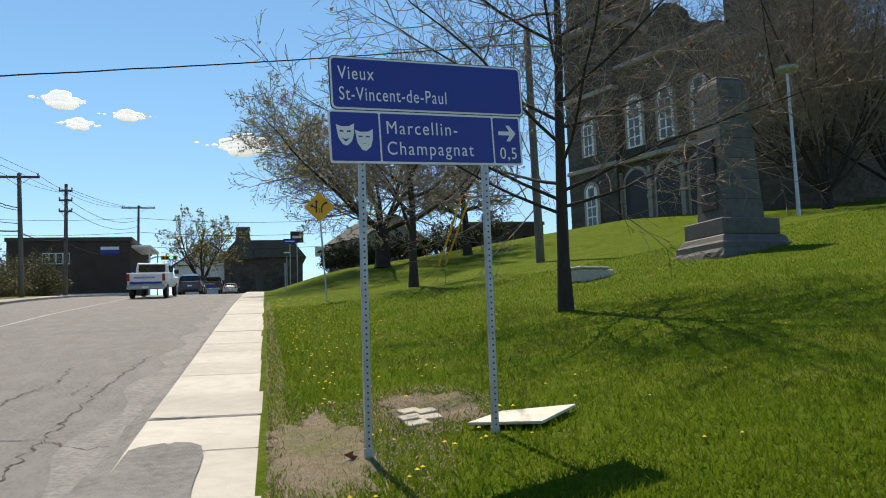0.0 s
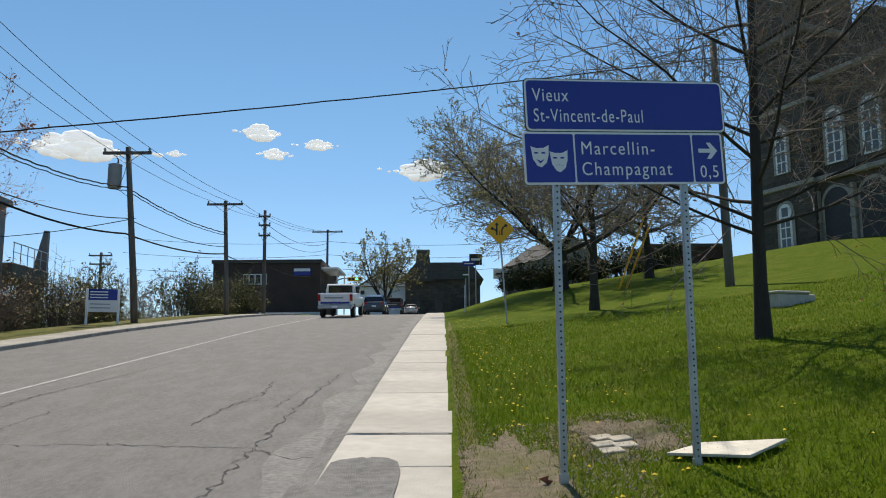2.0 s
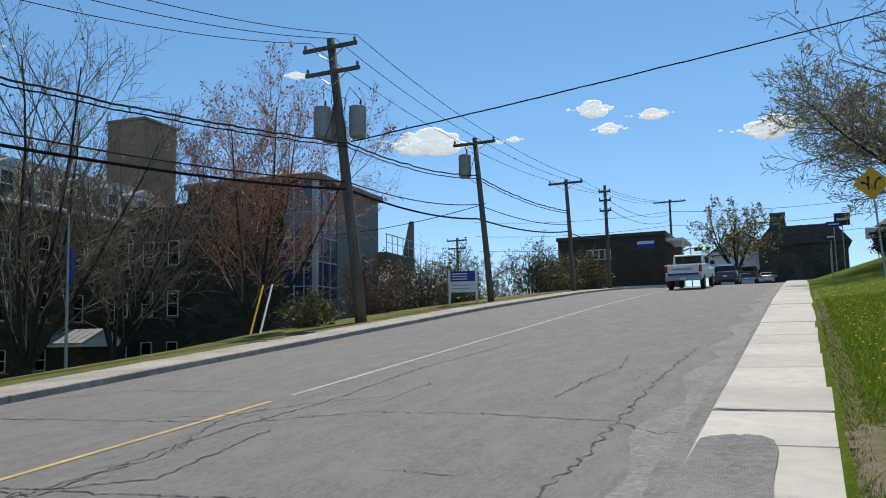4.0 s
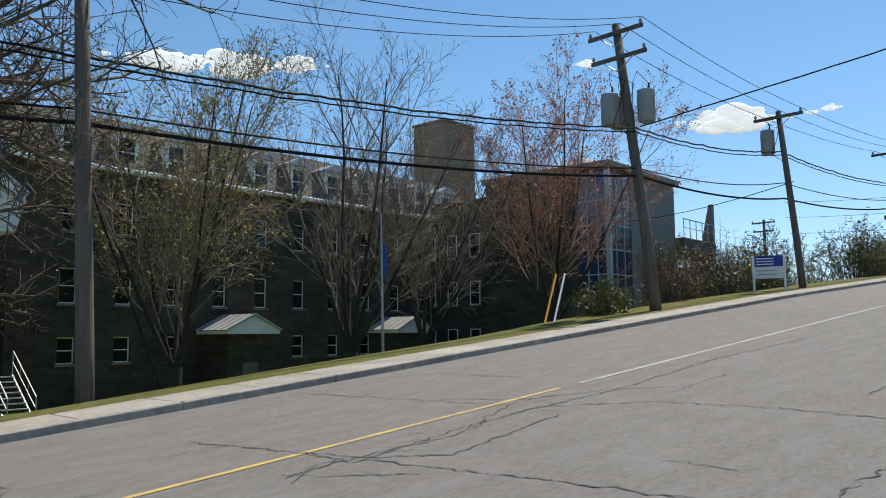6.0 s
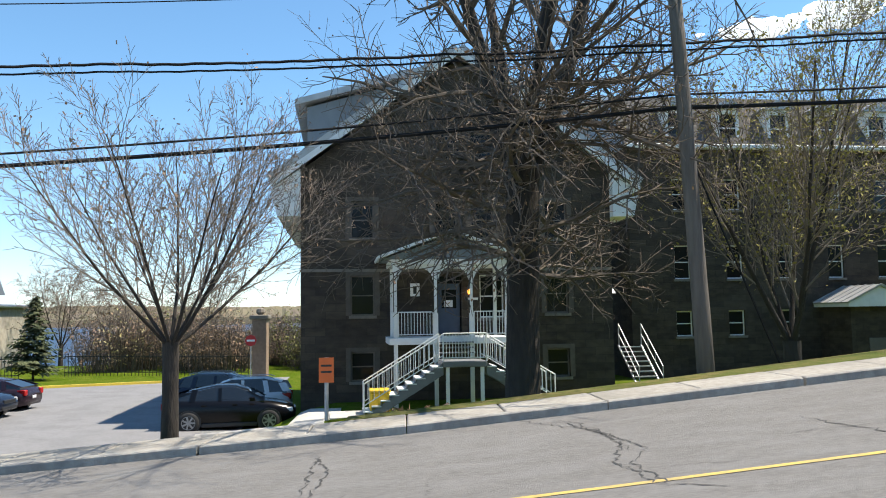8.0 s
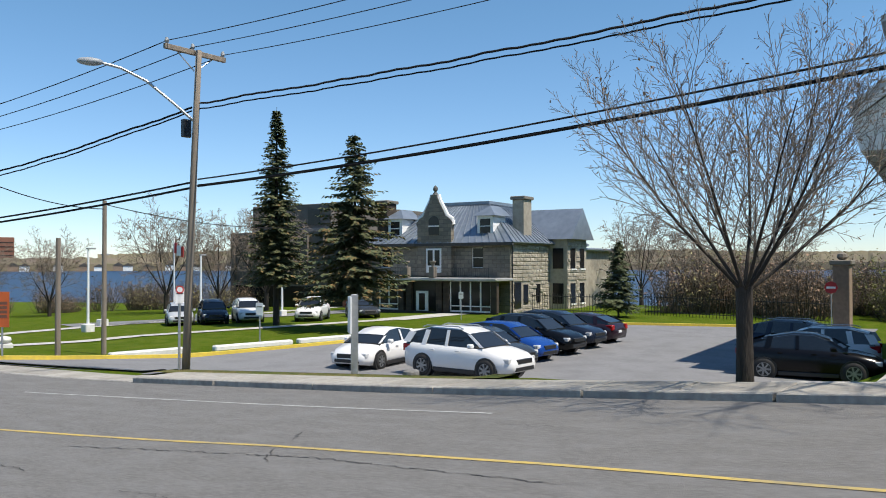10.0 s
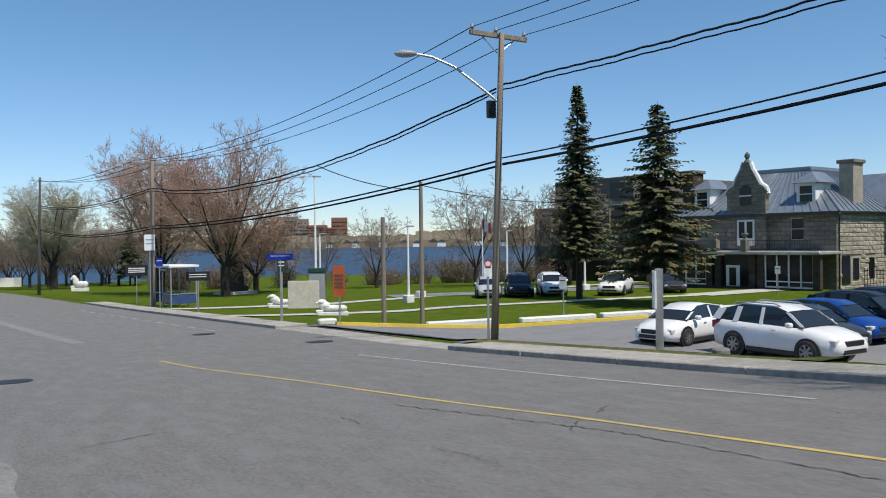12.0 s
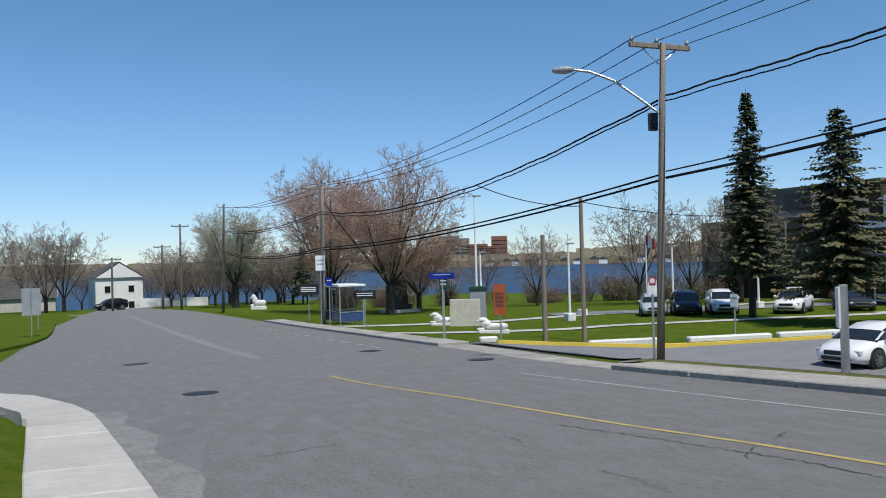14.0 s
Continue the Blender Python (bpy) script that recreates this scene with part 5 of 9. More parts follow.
# trees along the wing
for seed, x, y, z, h, rad, mt, tw in ((31, -19.0, 9.3, -1.4, 12.0, 0.20, M_BUD_GREEN, M_TWIG_PALE), (32, -21.0, 16.4, -1.2, 13.5, 0.23, M_BUD_TAN, M_TWIG_PALE), (33, -22.0, 28.6, -0.2, 15.0, 0.24, M_BUD_RED, M_TWIG_RED), (34, -24.0, 22.5, -1.0, 12.0, 0.2, M_BUD_TAN, M_TWIG_PALE)):
    tree(seed, (x, y, z), h * 0.95, rad, "budding bare tree beside the stone wing" if mt is not M_BUD_RED else "red-budding maple beside the stone wing", mt, twig=tw, forks=(6, 2.4, 28), stem=0.38, min_r=0.006, kids=(0, 11, 8, 5), up=(0, 0.06, 0.06, 0.05, 0.04),
         angle=(40, 34, 36, 38), wob=(0.05, 0.08, 0.11, 0.15, 0.18), rratio=(0.5, 0.34, 0.42, 0.5), **{"from": (0.2, 0.12, 0.12, 0.15)}, bud={M_BUD_RED: 9, M_BUD_GREEN: 7, M_BUD_TAN: 1}[mt], bud_share=0.9, bud_size=0.052 if mt is M_BUD_RED else 0.038)
# trees on the church lawn
tree(41, (5.7, 14.7, 2.15), 12.5, 0.135, "bare young tree on the church lawn", M_BUD_RED, twig=M_TWIG_PALE, min_r=0.005, kids=(26, 10, 7, 4), low_open=1.15, angle=(62, 46, 44, 44), wob=(0.03, 0.12, 0.16, 0.2, 0.2), **{"from": (0.20, 0.12, 0.15, 0.15)}, bias=1.3, rratio=(0.27, 0.4, 0.45, 0.5), bud=1, bud_share=0.7, bud_size=0.025)
tree(42, (5.6, 30.4, 3.7), 9.5, 0.18, "bare tree on the church lawn", M_BUD_PALE, twig=M_TWIG_PALE, kids=(14, 9, 6, 4), bud=1, bud_share=0.5, bud_size=0.04)
CROWN = dict(stem=0.36, min_r=0.013, kids=(0, 14, 9, 6), up=(0, 0.03, 0.02, 0.02, 0.02), angle=(40, 46, 44, 44), wob=(0.05, 0.12, 0.15, 0.2, 0.2), rratio=(0.5, 0.36, 0.42, 0.5), **{"from": (0.2, 0.10, 0.12, 0.15)})
tree(43, (6.9, 47.5, 6.3), 13.5, 0.40, "broad tree with yellowish young buds on the lawn", M_BUD_PALE, twig=M_TWIG_PALE, forks=(10, 2.0, 56), bud=4, bud_share=0.95, bud_size=0.075, **CROWN)
tree(44, (11.8, 46.0, 6.6), 9.0, 0.25, "bare tree before the hedge", M_BUD_PALE, twig=M_TWIG_PALE, bud=1, bud_share=0.6, bud_size=0.04)
for k, (x, y) in enumerate(((29.0, 36.3), (35.0, 38.0))):
    tree(50 + k, (x, y, ground_z(x, y) - 0.1), 15.0 + k, 0.28, "bare many-stemmed tree before the church", M_BUD_TAN, twig=M_TWIG_PALE, forks=(14, 1.0, 42), stem=0.36, min_r=0.011, kids=(0, 15, 9, 6), up=(0, 0.04, 0.04, 0.03, 0.03), angle=(40, 40, 40, 40), rratio=(0.5, 0.34, 0.42, 0.5), bud=1, bud_share=0.6, bud_size=0.04)
# park trees
ROUND = dict(stem=0.32, min_r=0.015, kids=(0, 15, 10, 7), up=(0, 0.05, 0.04, 0.03, 0.03), angle=(40, 42, 42, 42), wob=(0.05, 0.09, 0.13, 0.18, 0.2), rratio=(0.5, 0.36, 0.42, 0.5), **{"from": (0.2, 0.10, 0.12, 0.15)})
tree(61, (-21.0, -70.0, -2.95), 14.6, 0.40, "tall bare tree with reddish buds in the park", M_BUD_RED, twig=M_TWIG_RED, forks=(8, 2.6, 38), bud=2, bud_share=0.9, bud_size=0.045, **ROUND)
tree(62, (-17.5, -79.0, -3.2), 14.8, 0.40, "tall bare tree with reddish buds in the park", M_BUD_RED, twig=M_TWIG_RED, forks=(8, 2.6, 33), bud=2, bud_share=0.9, bud_size=0.045, **ROUND)
tree(63, (-25.6, -75.4, -3.2), 9.0, 0.26, "rounded bare tree with tan buds in the park", M_BUD_TAN, twig=M_TWIG_RED, forks=(8, 1.6, 50), bud=2, bud_share=0.9, bud_size=0.04, **ROUND)
tree(64, (-11.5, -110.0, -3.8), 13.6, 0.45, "tall pale budding poplar by the street", M_BUD_PALE, twig=M_TWIG_WHITE, forks=(9, 3.0, 36), bud=3, bud_share=0.9, bud_size=0.055, **ROUND)
proto = tree(65, (-45.0, -66.0, -3.0), 10.5, 0.22, "bare tree near the lake shore", M_BUD_TAN, twig=M_TWIG_PALE, forks=(6, 1.8, 34), stem=0.36, min_r=0.015, kids=(0, 10, 7, 5), up=(0, 0.05, 0.04, 0.03, 0.03), rratio=(0.5, 0.4, 0.45, 0.5), bud=1, bud_share=0.7, bud_size=0.07)
for x, y, s in ((-38, -74, 0.75), (-52, -60, 1.0), (-49.5, -64, 0.9), (-33, -86, 0.6), (-40, -92, 0.7), (-74, -31, 0.9), (-70, -24.5, 0.75), (-80, -20, 1.0)):
    c = copy_thing(proto, pose(x, y, ground_z(x, y) - 0.1, 0, 0, rng.uniform(0, 360)) @ Matrix.Scale(s, 4))
spruce(71, (-36.3, -40.9, -2.35), 14.6, 5.6, "tall narrow dark green spruce before the brown building", 0.05, 0.12)
spruce(72, (-35.7, -33.2, -2.3), 12.0, 9.2, "broad dark green spruce with yellowish lower boughs", 0.12, 0.45)
spruce(73, (-54.5, -24.6, -2.5), 5.8, 4.6, "small dense green spruce beside the mansion", 0.03)
spruce(74, (-22.0, -118.0, -4.2), 8.5, 6.0, "dark spruce behind the park", 0.08)


# ---- vehicles ----
def loft(bm, stations, close=True):
    """Skins rings of points one after another."""
    rings = [[bm.verts.new(p) for p in ring] for ring in stations]
    n = len(rings[0])
    for a, b in zip(rings, rings[1:]):
        for k in range(n):
            bm.faces.new((a[k], a[(k + 1) % n], b[(k + 1) % n], b[k]))
    if close:
        bm.faces.new(rings[0][::-1])
        bm.faces.new(rings[-1])
    bmesh.ops.recalc_face_normals(bm, faces=bm.faces)
    return bm


SHAPES = {
    # length, width, belt line z at stations, roof stations as (x, z), wheel radius, wheelbase
    "suv": dict(L=4.65, W=1.84, hood=1.05, belt=1.08, roof=[(-2.15, 1.12), (-1.95, 1.5), (-1.2, 1.68), (0.1, 1.66), (0.55, 1.52), (1.15, 1.1)], r=0.36, wb=2.7, clear=0.24),
    "sedan": dict(L=4.6, W=1.80, hood=0.92, belt=0.95, roof=[(-2.05, 1.05), (-1.25, 1.32), (-0.4, 1.43), (0.25, 1.40), (0.75, 1.22), (1.3, 0.96)], r=0.33, wb=2.7, clear=0.18),
    "coupe_suv": dict(L=4.85, W=1.92, hood=1.08, belt=1.14, roof=[(-2.3, 1.2), (-1.5, 1.48), (-0.5, 1.67), (0.2, 1.65), (0.7, 1.48), (1.25, 1.14)], r=0.38, wb=2.9, clear=0.24),
    "hatch": dict(L=4.3, W=1.76, hood=0.98, belt=1.0, roof=[(-2.0, 1.06), (-1.75, 1.38), (-0.9, 1.52), (0.2, 1.5), (0.65, 1.34), (1.2, 1.0)], r=0.32, wb=2.6, clear=0.2),
}


def wheel(parent, x, y, r, side):
    w_ = new("wheel")
    w_.parent = parent
    w_.matrix_local = Matrix.Translation((x, y, r))
    bm = bmesh.new()
    prof = [(-0.11, r * 0.66), (-0.11, r * 0.93), (-0.07, r), (0.07, r), (0.11, r * 0.93), (0.11, r * 0.66)]
    loft(bm, [[(rr * math.cos(a), yy, rr * math.sin(a)) for a in [2 * math.pi * k / 24 for k in range(24)]] for yy, rr in prof], False)
    part("tyre", bm, M_RUBBER, w_, smooth=True)
    bm = bmesh.new()
    for k in range(7):
        box(bm, r * 0.1, r * 0.64, -0.03, 0.03, -0.03, 0.03, 0, Matrix.Translation((0, side * 0.085, 0)) @ Matrix.Rotation(2 * math.pi * k / 7, 4, "Y"))
    loft(bm, [[(rr * math.cos(a), side * yy, rr * math.sin(a)) for a in [2 * math.pi * k / 20 for k in range(20)]] for yy, rr in ((0.06, r * 0.6), (0.105, r * 0.62), (0.105, r * 0.67), (0.05, r * 0.67))], False)
    loft(bm, [[(rr * math.cos(a), side * yy, rr * math.sin(a)) for a in [2 * math.pi * k / 12 for k in range(12)]] for yy, rr in ((0.05, r * 0.16), (0.12, r * 0.14))])
    part("rim", bm, M_RIM, w_)
    bm = bmesh.new()
    loft(bm, [[(r * 0.66 * math.cos(a), side * yy, r * 0.66 * math.sin(a)) for a in [2 * math.pi * k / 20 for k in range(20)]] for yy in (-0.05, 0.03)])
    part("brake", bm, M_BLACK, w_)


def car(kind, paint, m, label, rails=False):
    """A parked car; it points along +x of the pose m, which stands on the ground under its middle."""
    s = SHAPES[kind]
    L, W, r, wb, c = s["L"], s["W"], s["r"], s["wb"], s["clear"]
    ob = thing("car", m, label, "car", "cars")
    P0 = M_CAR[paint]
    h, b = s["hood"], s["belt"]
    x0, x1 = -L / 2, L / 2

    def ring(x, zb, zt, w_, tuck):
        hw = w_ / 2
        return [(x, -hw * 0.93, zb), (x, -hw, zb + (zt - zb) * 0.35), (x, -hw * 0.985, zb + (zt - zb) * 0.75), (x, -hw * tuck, zt), (x, -hw * 0.45, zt + 0.025), (x, hw * 0.45, zt + 0.025), (x, hw * tuck, zt), (x, hw * 0.985, zb + (zt - zb) * 0.75), (x, hw, zb + (zt - zb) * 0.35), (x, hw * 0.93, zb)]

    bm = bmesh.new()
    loft(bm, [ring(x0, c + 0.22, b - 0.22, W * 0.80, 0.86), ring(x0 + 0.10, c + 0.06, b - 0.02, W * 0.92, 0.88), ring(x0 + 0.45, c, b + 0.03, W * 0.99, 0.9), ring(-wb / 2 + 0.6, c - 0.02, b + 0.0, W, 0.91), ring(0.3, c - 0.02, b - 0.02, W, 0.91), ring(1.1, c - 0.02, h + 0.0, W, 0.9),
              ring(x1 - 0.9, c, h - 0.04, W * 0.985, 0.88), ring(x1 - 0.35, c + 0.02, h - 0.16, W * 0.93, 0.84), ring(x1 - 0.08, c + 0.08, h - 0.30, W * 0.82, 0.8), ring(x1, c + 0.2, h - 0.42, W * 0.7, 0.8)])
    body = part("body", bm, P0, ob, smooth=True)
    ro = s["roof"]
    wbelt, wroof = W * 0.90, W * 0.70

    def gring(x, zt, base):
        f = (zt - b) / (max(z for _, z in ro) - b)
        hw = (wbelt + (wroof - wbelt) * max(f, 0)) / 2
        return [(x, -wbelt / 2, base), (x, -hw, zt - 0.03), (x, -hw * 0.8, zt), (x, hw * 0.8, zt), (x, hw, zt - 0.03), (x, wbelt / 2, base)]

    bm = bmesh.new()
    loft(bm, [gring(x, z, b - 0.08) for x, z in ro])
    part("cabin_glass", bm, M_CARGLASS, ob, smooth=False)
    bm = bmesh.new()                       # roof skin and pillars over the glass
    mid = ro[1:-1]
    rows = []
    for x, z in mid:
        f = (z - b) / (max(q for _, q in ro) - b)
        hw = (wbelt + (wroof - wbelt) * f) / 2 + 0.008
        rows.append([bm.verts.new((x, -hw, z - 0.07)), bm.verts.new((x, -hw * 0.86, z + 0.008)), bm.verts.new((x, 0, z + 0.022)), bm.verts.new((x, hw * 0.86, z + 0.008)), bm.verts.new((x, hw, z - 0.07))])
    for a, d in zip(rows, rows[1:]):
        for k in range(4):
            bm.faces.new((a[k], a[k + 1], d[k + 1], d[k]))
    for sd in (-1, 1):                     # pillars
        for (xa, za), (xb, zb_), wd in ((ro[-2], ro[-1], 0.07), (ro[1], ro[0], 0.16), ((-0.35, max(q for _, q in ro) - 0.05), (-0.35, b), 0.06), ((-1.25, ro[2][1] - 0.08), (-1.35, b), 0.1)):
            def hwid(z):
                f = max(0, min(1, (z - b) / (max(q for _, q in ro) - b)))
                return (wbelt + (wroof - wbelt) * f) / 2 + 0.012
            q = [(xa - wd, sd * hwid(za), za - 0.02), (xa + wd, sd * hwid(za), za - 0.02), (xb + wd, sd * hwid(zb_), zb_), (xb - wd, sd * hwid(zb_), zb_)]
            bp_ = bmesh.new()
            loft(bp_, [[(x, y - sd * 0.02, z) for x, y, z in q], q])
            part("pillar", bp_, P0, ob)
    part("roof", bm, P0, ob, smooth=True)
    for sx in (-1, 1):
        for sy in (-1, 1):
            wheel(ob, sx * wb / 2, sy * (W / 2 - 0.07), r, sy)
            bm = bmesh.new()
            a = [2 * math.pi * k / 20 for k in range(20)]
            loft(bm, [[(sx * wb / 2 + (r + 0.07) * math.cos(t), sy * yy, r + (r + 0.07) * math.sin(t)) for t in a] for yy in (W / 2 - 0.26, W / 2 + 0.006)])
            part("wheel_arch", bm, M_BLACK, ob)
    for sy in (-1, 1):
        bm = bmesh.new()
        box(bm, x1 - 0.62, x1 - 0.10, sy * W * 0.37 - 0.13, sy * W * 0.37 + 0.13, h - 0.42, h - 0.26, 0.03)
        part("headlight", bm, M_HEADL, ob)
        bm = bmesh.new()
        box(bm, x0 - 0.01, x0 + 0.38, sy * W * 0.385 - 0.12, sy * W * 0.385 + 0.12, b - 0.28, b - 0.02, 0.03)
        part("tail_light", bm, M_TAIL, ob)
        bm = bmesh.new()
        box(bm, 0.72, 0.92, sy * (W / 2 + 0.09) - 0.10, sy * (W / 2 + 0.09) + 0.10, b - 0.02, b + 0.14, 0.04)
        part("mirror", bm, P0, ob)
        for x in (0.55, -0.55):
            part("door_handle", boxed(x - 0.45, x - 0.27, sy * W / 2 - 0.012, sy * W / 2 + 0.018, b - 0.17, b - 0.13), P0, ob)
        part("sill", boxed(-wb / 2 + 0.45, wb / 2 - 0.45, sy * W * 0.475 - 0.03, sy * W * 0.475 + 0.03, c - 0.05, c + 0.1, 0.02), M_BLACK, ob)
        if rails:
            bm = bmesh.new()
            tube(bm, [(-1.6, sy * 0.56, 1.66), (-1.4, sy * 0.57, 1.73), (0.0, sy * 0.57, 1.73), (0.2, sy * 0.56, 1.66)], 0.02, 6)
            part("roof_rail", bm, M_STEEL, ob)
    part("grille", boxed(x1 - 0.10, x1 + 0.015, -W * 0.24, W * 0.24, h - 0.46, h - 0.30, 0.02), M_BLACK, ob)
    part("lower_grille", boxed(x1 - 0.12, x1 + 0.012, -W * 0.30, W * 0.30, c + 0.12, c + 0.26, 0.02), M_BLACK, ob)
    part("number_plate", boxed(x0 - 0.015, x0 + 0.02, -0.16, 0.16, b - 0.42, b - 0.30), M_SIGNWHITE, ob)
    return ob


def heading(x, y, z, dx, dy):
    return pose(x, y, z, 0, 0, math.degrees(math.atan2(dy, dx)))


car("suv", "white", heading(-23.0, -16.0, -2.17, 0.03, 1), "white compact sport utility car in the car park", True)
car("sedan", "white", heading(-23.75, -20.75, -2.2, 2.3, 0.35), "white sedan parked nose to the street")
for k, (x, y, kind, paint, lab) in enumerate(((-26.0, -17.4, "hatch", "grey", "dark grey hatchback in the parked row"), (-28.7, -18.0, "hatch", "blue", "bright blue hatchback in the parked row"), (-31.5, -18.3, "suv", "black", "black sport utility car in the parked row"), (-34.4, -18.7, "suv", "navy", "dark navy sport utility car in the parked row"))):
    car(kind, paint, heading(x, y, ground_z(x, y) + 0.01, 0.05, 1), lab)
car("sedan", "plum", heading(-37.3, -19.0, ground_z(-37.3, -19) + 0.01, -0.05, -1), "dark plum sedan parked tail outwards")
car("coupe_suv", "black", heading(-31.3, -6.7, -2.47, -0.15, 1), "glossy black coupe sport utility car by the convent")
car("suv", "white", heading(-34.6, -7.2, -2.47, 0.1, -1), "silvery white wagon parked by the convent", True)
car("suv", "navy", heading(-37.6, -8.2, -2.47, 0.1, 1), "dark sport utility car behind the silver wagon", True)
for x, y, kind, paint, dx, dy, lab in ((-34.2, -48.6, "hatch", "silver", 0.5, 0.8, "pale grey hatchback by the park lawn"), (-36.2, -47.5, "suv", "navy", 0.5, 0.8, "dark sport utility car by the park lawn"), (-38.5, -46.5, "suv", "white", 0.5, 0.8, "white sport utility car by the park lawn"), (-41.5, -42.8, "suv", "white", 0.9, 0.6, "white sport utility car behind the spruces"), (-46.0, -42.0, "sedan", "grey", 0.5, 0.8, "dark sedan before the brown building")):
    car(kind, paint, heading(x, y, ground_z(x, y) + 0.01, dx, dy), lab)
car("suv", "slate", heading(-5.9, 69.0, road_z(69.0) + 0.01, 0, 1) @ Matrix.Rotation(radians(-3.5), 4, "Y"), "slate grey car driving uphill behind a pickup")
car("sedan", "silver", heading(-4.4, 108.0, road_z(108.0) + 0.01, 0, 1), "silver car waiting near the crossroads")
car("suv", "black", heading(4.6, -128.0, road_z(-128.0) + 0.02, 0.8, 0.3), "black car turning before the white house")


def pickup(m, paint, label, beds=True):
    """A crew-cab pickup truck that points along +x."""
    ob = thing("pickup_truck", m, label, "truck", "cars")
    P0 = M_CAR[paint]
    bm = bmesh.new()
    box(bm, -2.75, 2.85, -0.96, 0.96, 0.55, 1.15, 0.08)
    part("body", bm, P0, ob)
    bm = bmesh.new()
    box(bm, -2.8, -0.72, -0.98, 0.98, 1.0, 1.38, 0.04)
    part("bed", bm, P0, ob)
    bm = bmesh.new()
    loft(bm, [[(x, -hw, zb), (x, -hw * ht, zt), (x, hw * ht, zt), (x, hw, zb)] for x, hw, ht, zb, zt in ((-0.7, 0.93, 0.84, 1.1, 1.88), (-0.5, 0.94, 0.84, 1.1, 1.93), (0.7, 0.94, 0.84, 1.1, 1.92), (1.35, 0.94, 0.9, 1.1, 1.35))])
    part("cab", bm, P0, ob)
    part("rear_window", boxed(-0.76, -0.70, -0.70, 0.70, 1.42, 1.82, 0.01), M_CARGLASS, ob)
    for sy in (-1, 1):
        part("side_window", boxed(-0.5, 0.85, sy * 0.88 - 0.03, sy * 0.88 + 0.03, 1.38, 1.78, 0.02), M_CARGLASS, ob)
        part("tail_light", boxed(-2.83, -2.7, sy * 0.9 - 0.075, sy * 0.9 + 0.075, 0.95, 1.32, 0.02), M_TAIL, ob)
        part("mirror", boxed(0.75, 0.95, sy * 1.1 - 0.12, sy * 1.1 + 0.12, 1.3, 1.55, 0.03), M_BLACK, ob)
        for x in (-1.75, 1.85):
            wheel(ob, x, sy * 0.86, 0.40, sy)
    part("tailgate", boxed(-2.84, -2.80, -0.80, 0.80, 0.82, 1.33, 0.01), P0, ob)
    part("tailgate_stripe", boxed(-2.852, -2.843, -0.80, 0.80, 0.80, 0.90), M_SIGNBLUE, ob)
    for k in range(2):
        part("lettering_bar", boxed(-2.852, -2.843, 0.1 - k * 0.55, 0.6 - k * 0.5, 1.08, 1.17), M_GREYBOX, ob)
    part("bumper", boxed(-3.0, -2.76, -0.95, 0.95, 0.5, 0.72, 0.04), M_STEEL, ob)
    part("number_plate", boxed(-3.015, -3.0, -0.16, 0.16, 0.56, 0.68), M_SIGNWHITE, ob)
    return ob


pickup(heading(-6.1, 47.5, road_z(47.5) + 0.01, 0.02, 1) @ Matrix.Rotation(radians(-4.8), 4, "Y"), "white", "white pickup truck driving up the hill")
pickup(heading(-5.6, 90.0, road_z(90.0) + 0.01, 0, 1) @ Matrix.Rotation(radians(-3.5), 4, "Y"), "grey", "dark pickup truck waiting at the crossroads")


# ---- the blue direction sign ----
def lettering(text, size, m, material, parent, name="lettering", spread=1.0):
    """Raised flat lettering in the built-in font; m puts its baseline start."""
    cu = bpy.data.curves.new(name, "FONT")
    cu.body, cu.size, cu.extrude, cu.space_character = text, size, 0.0015, spread
    tmp = bpy.data.objects.new(name, cu)
    scene.collection.objects.link(tmp)
    me = bpy.data.meshes.new_from_object(tmp.evaluated_get(bpy.context.evaluated_depsgraph_get()))
    bpy.data.objects.remove(tmp)
    me.materials.append(material)
    ob = new(name, me)
    ob.parent = parent
    ob.matrix_local = m
    return ob


def rounded(bm, w, h, r, y0, y1, x=0.0, z=0.0):
    """A plate with rounded corners in the x-z plane, its lower left corner at (x, z)."""
    o = []
    for cx, cz, a0 in ((w - r, r, -90), (w - r, h - r, 0), (r, h - r, 90), (r, r, 180)):
        for k in range(5):
            a = radians(a0 + k * 22.5)
            o.append((x + cx + r * math.cos(a), z + cz + r * math.sin(a)))
    return prism(bm, o, y0, y1)


STAND = pose(0, 0, 0, 90, 0, 0)
sign = thing("direction_sign", pose(0.508, 6.19, 0, 0, 0, math.degrees(math.atan2(0.32, 1.696))), "two blue direction signs with white lettering on steel posts", "sign")
for x, z, lean in ((0.265, 0.72, 0.0), (1.362, 0.80, -0.02)):
    post = new("post")
    post.parent = sign
    post.matrix_local = pose(x, 0.035, z)
    bm = bmesh.new()
    h = 3.9 - z
    box(bm, -0.026, -0.022, -0.02, 0.02, -0.2, h)
    box(bm, 0.022, 0.026, -0.02, 0.02, -0.2, h)
    box(bm, -0.022, 0.022, -0.022, -0.018, -0.2, h)
    part("rail", bm, M_STEEL, post)
    bm = bmesh.new()
    zz = 0.12
    while zz < h - 0.75:
        tube(bm, [(0, -0.0225, zz), (0, -0.024, zz)], 0.0085, 8)
        zz += 0.05
    tagged(part("bolt_hole", bm, M_BLACK, post), kind="stuff")
    part("sleeve", boxed(-0.032, 0.032, -0.028, 0.026, -0.1, 0.2, 0.003), M_STEEL, post)
tilt = pose(0, 0, 0, 0, -2.3, 0)
upper = new("upper_panel")
upper.parent = sign
upper.matrix_local = Matrix.Translation((0.02, 0, 3.575)) @ tilt
lower = new("lower_panel")
lower.parent = sign
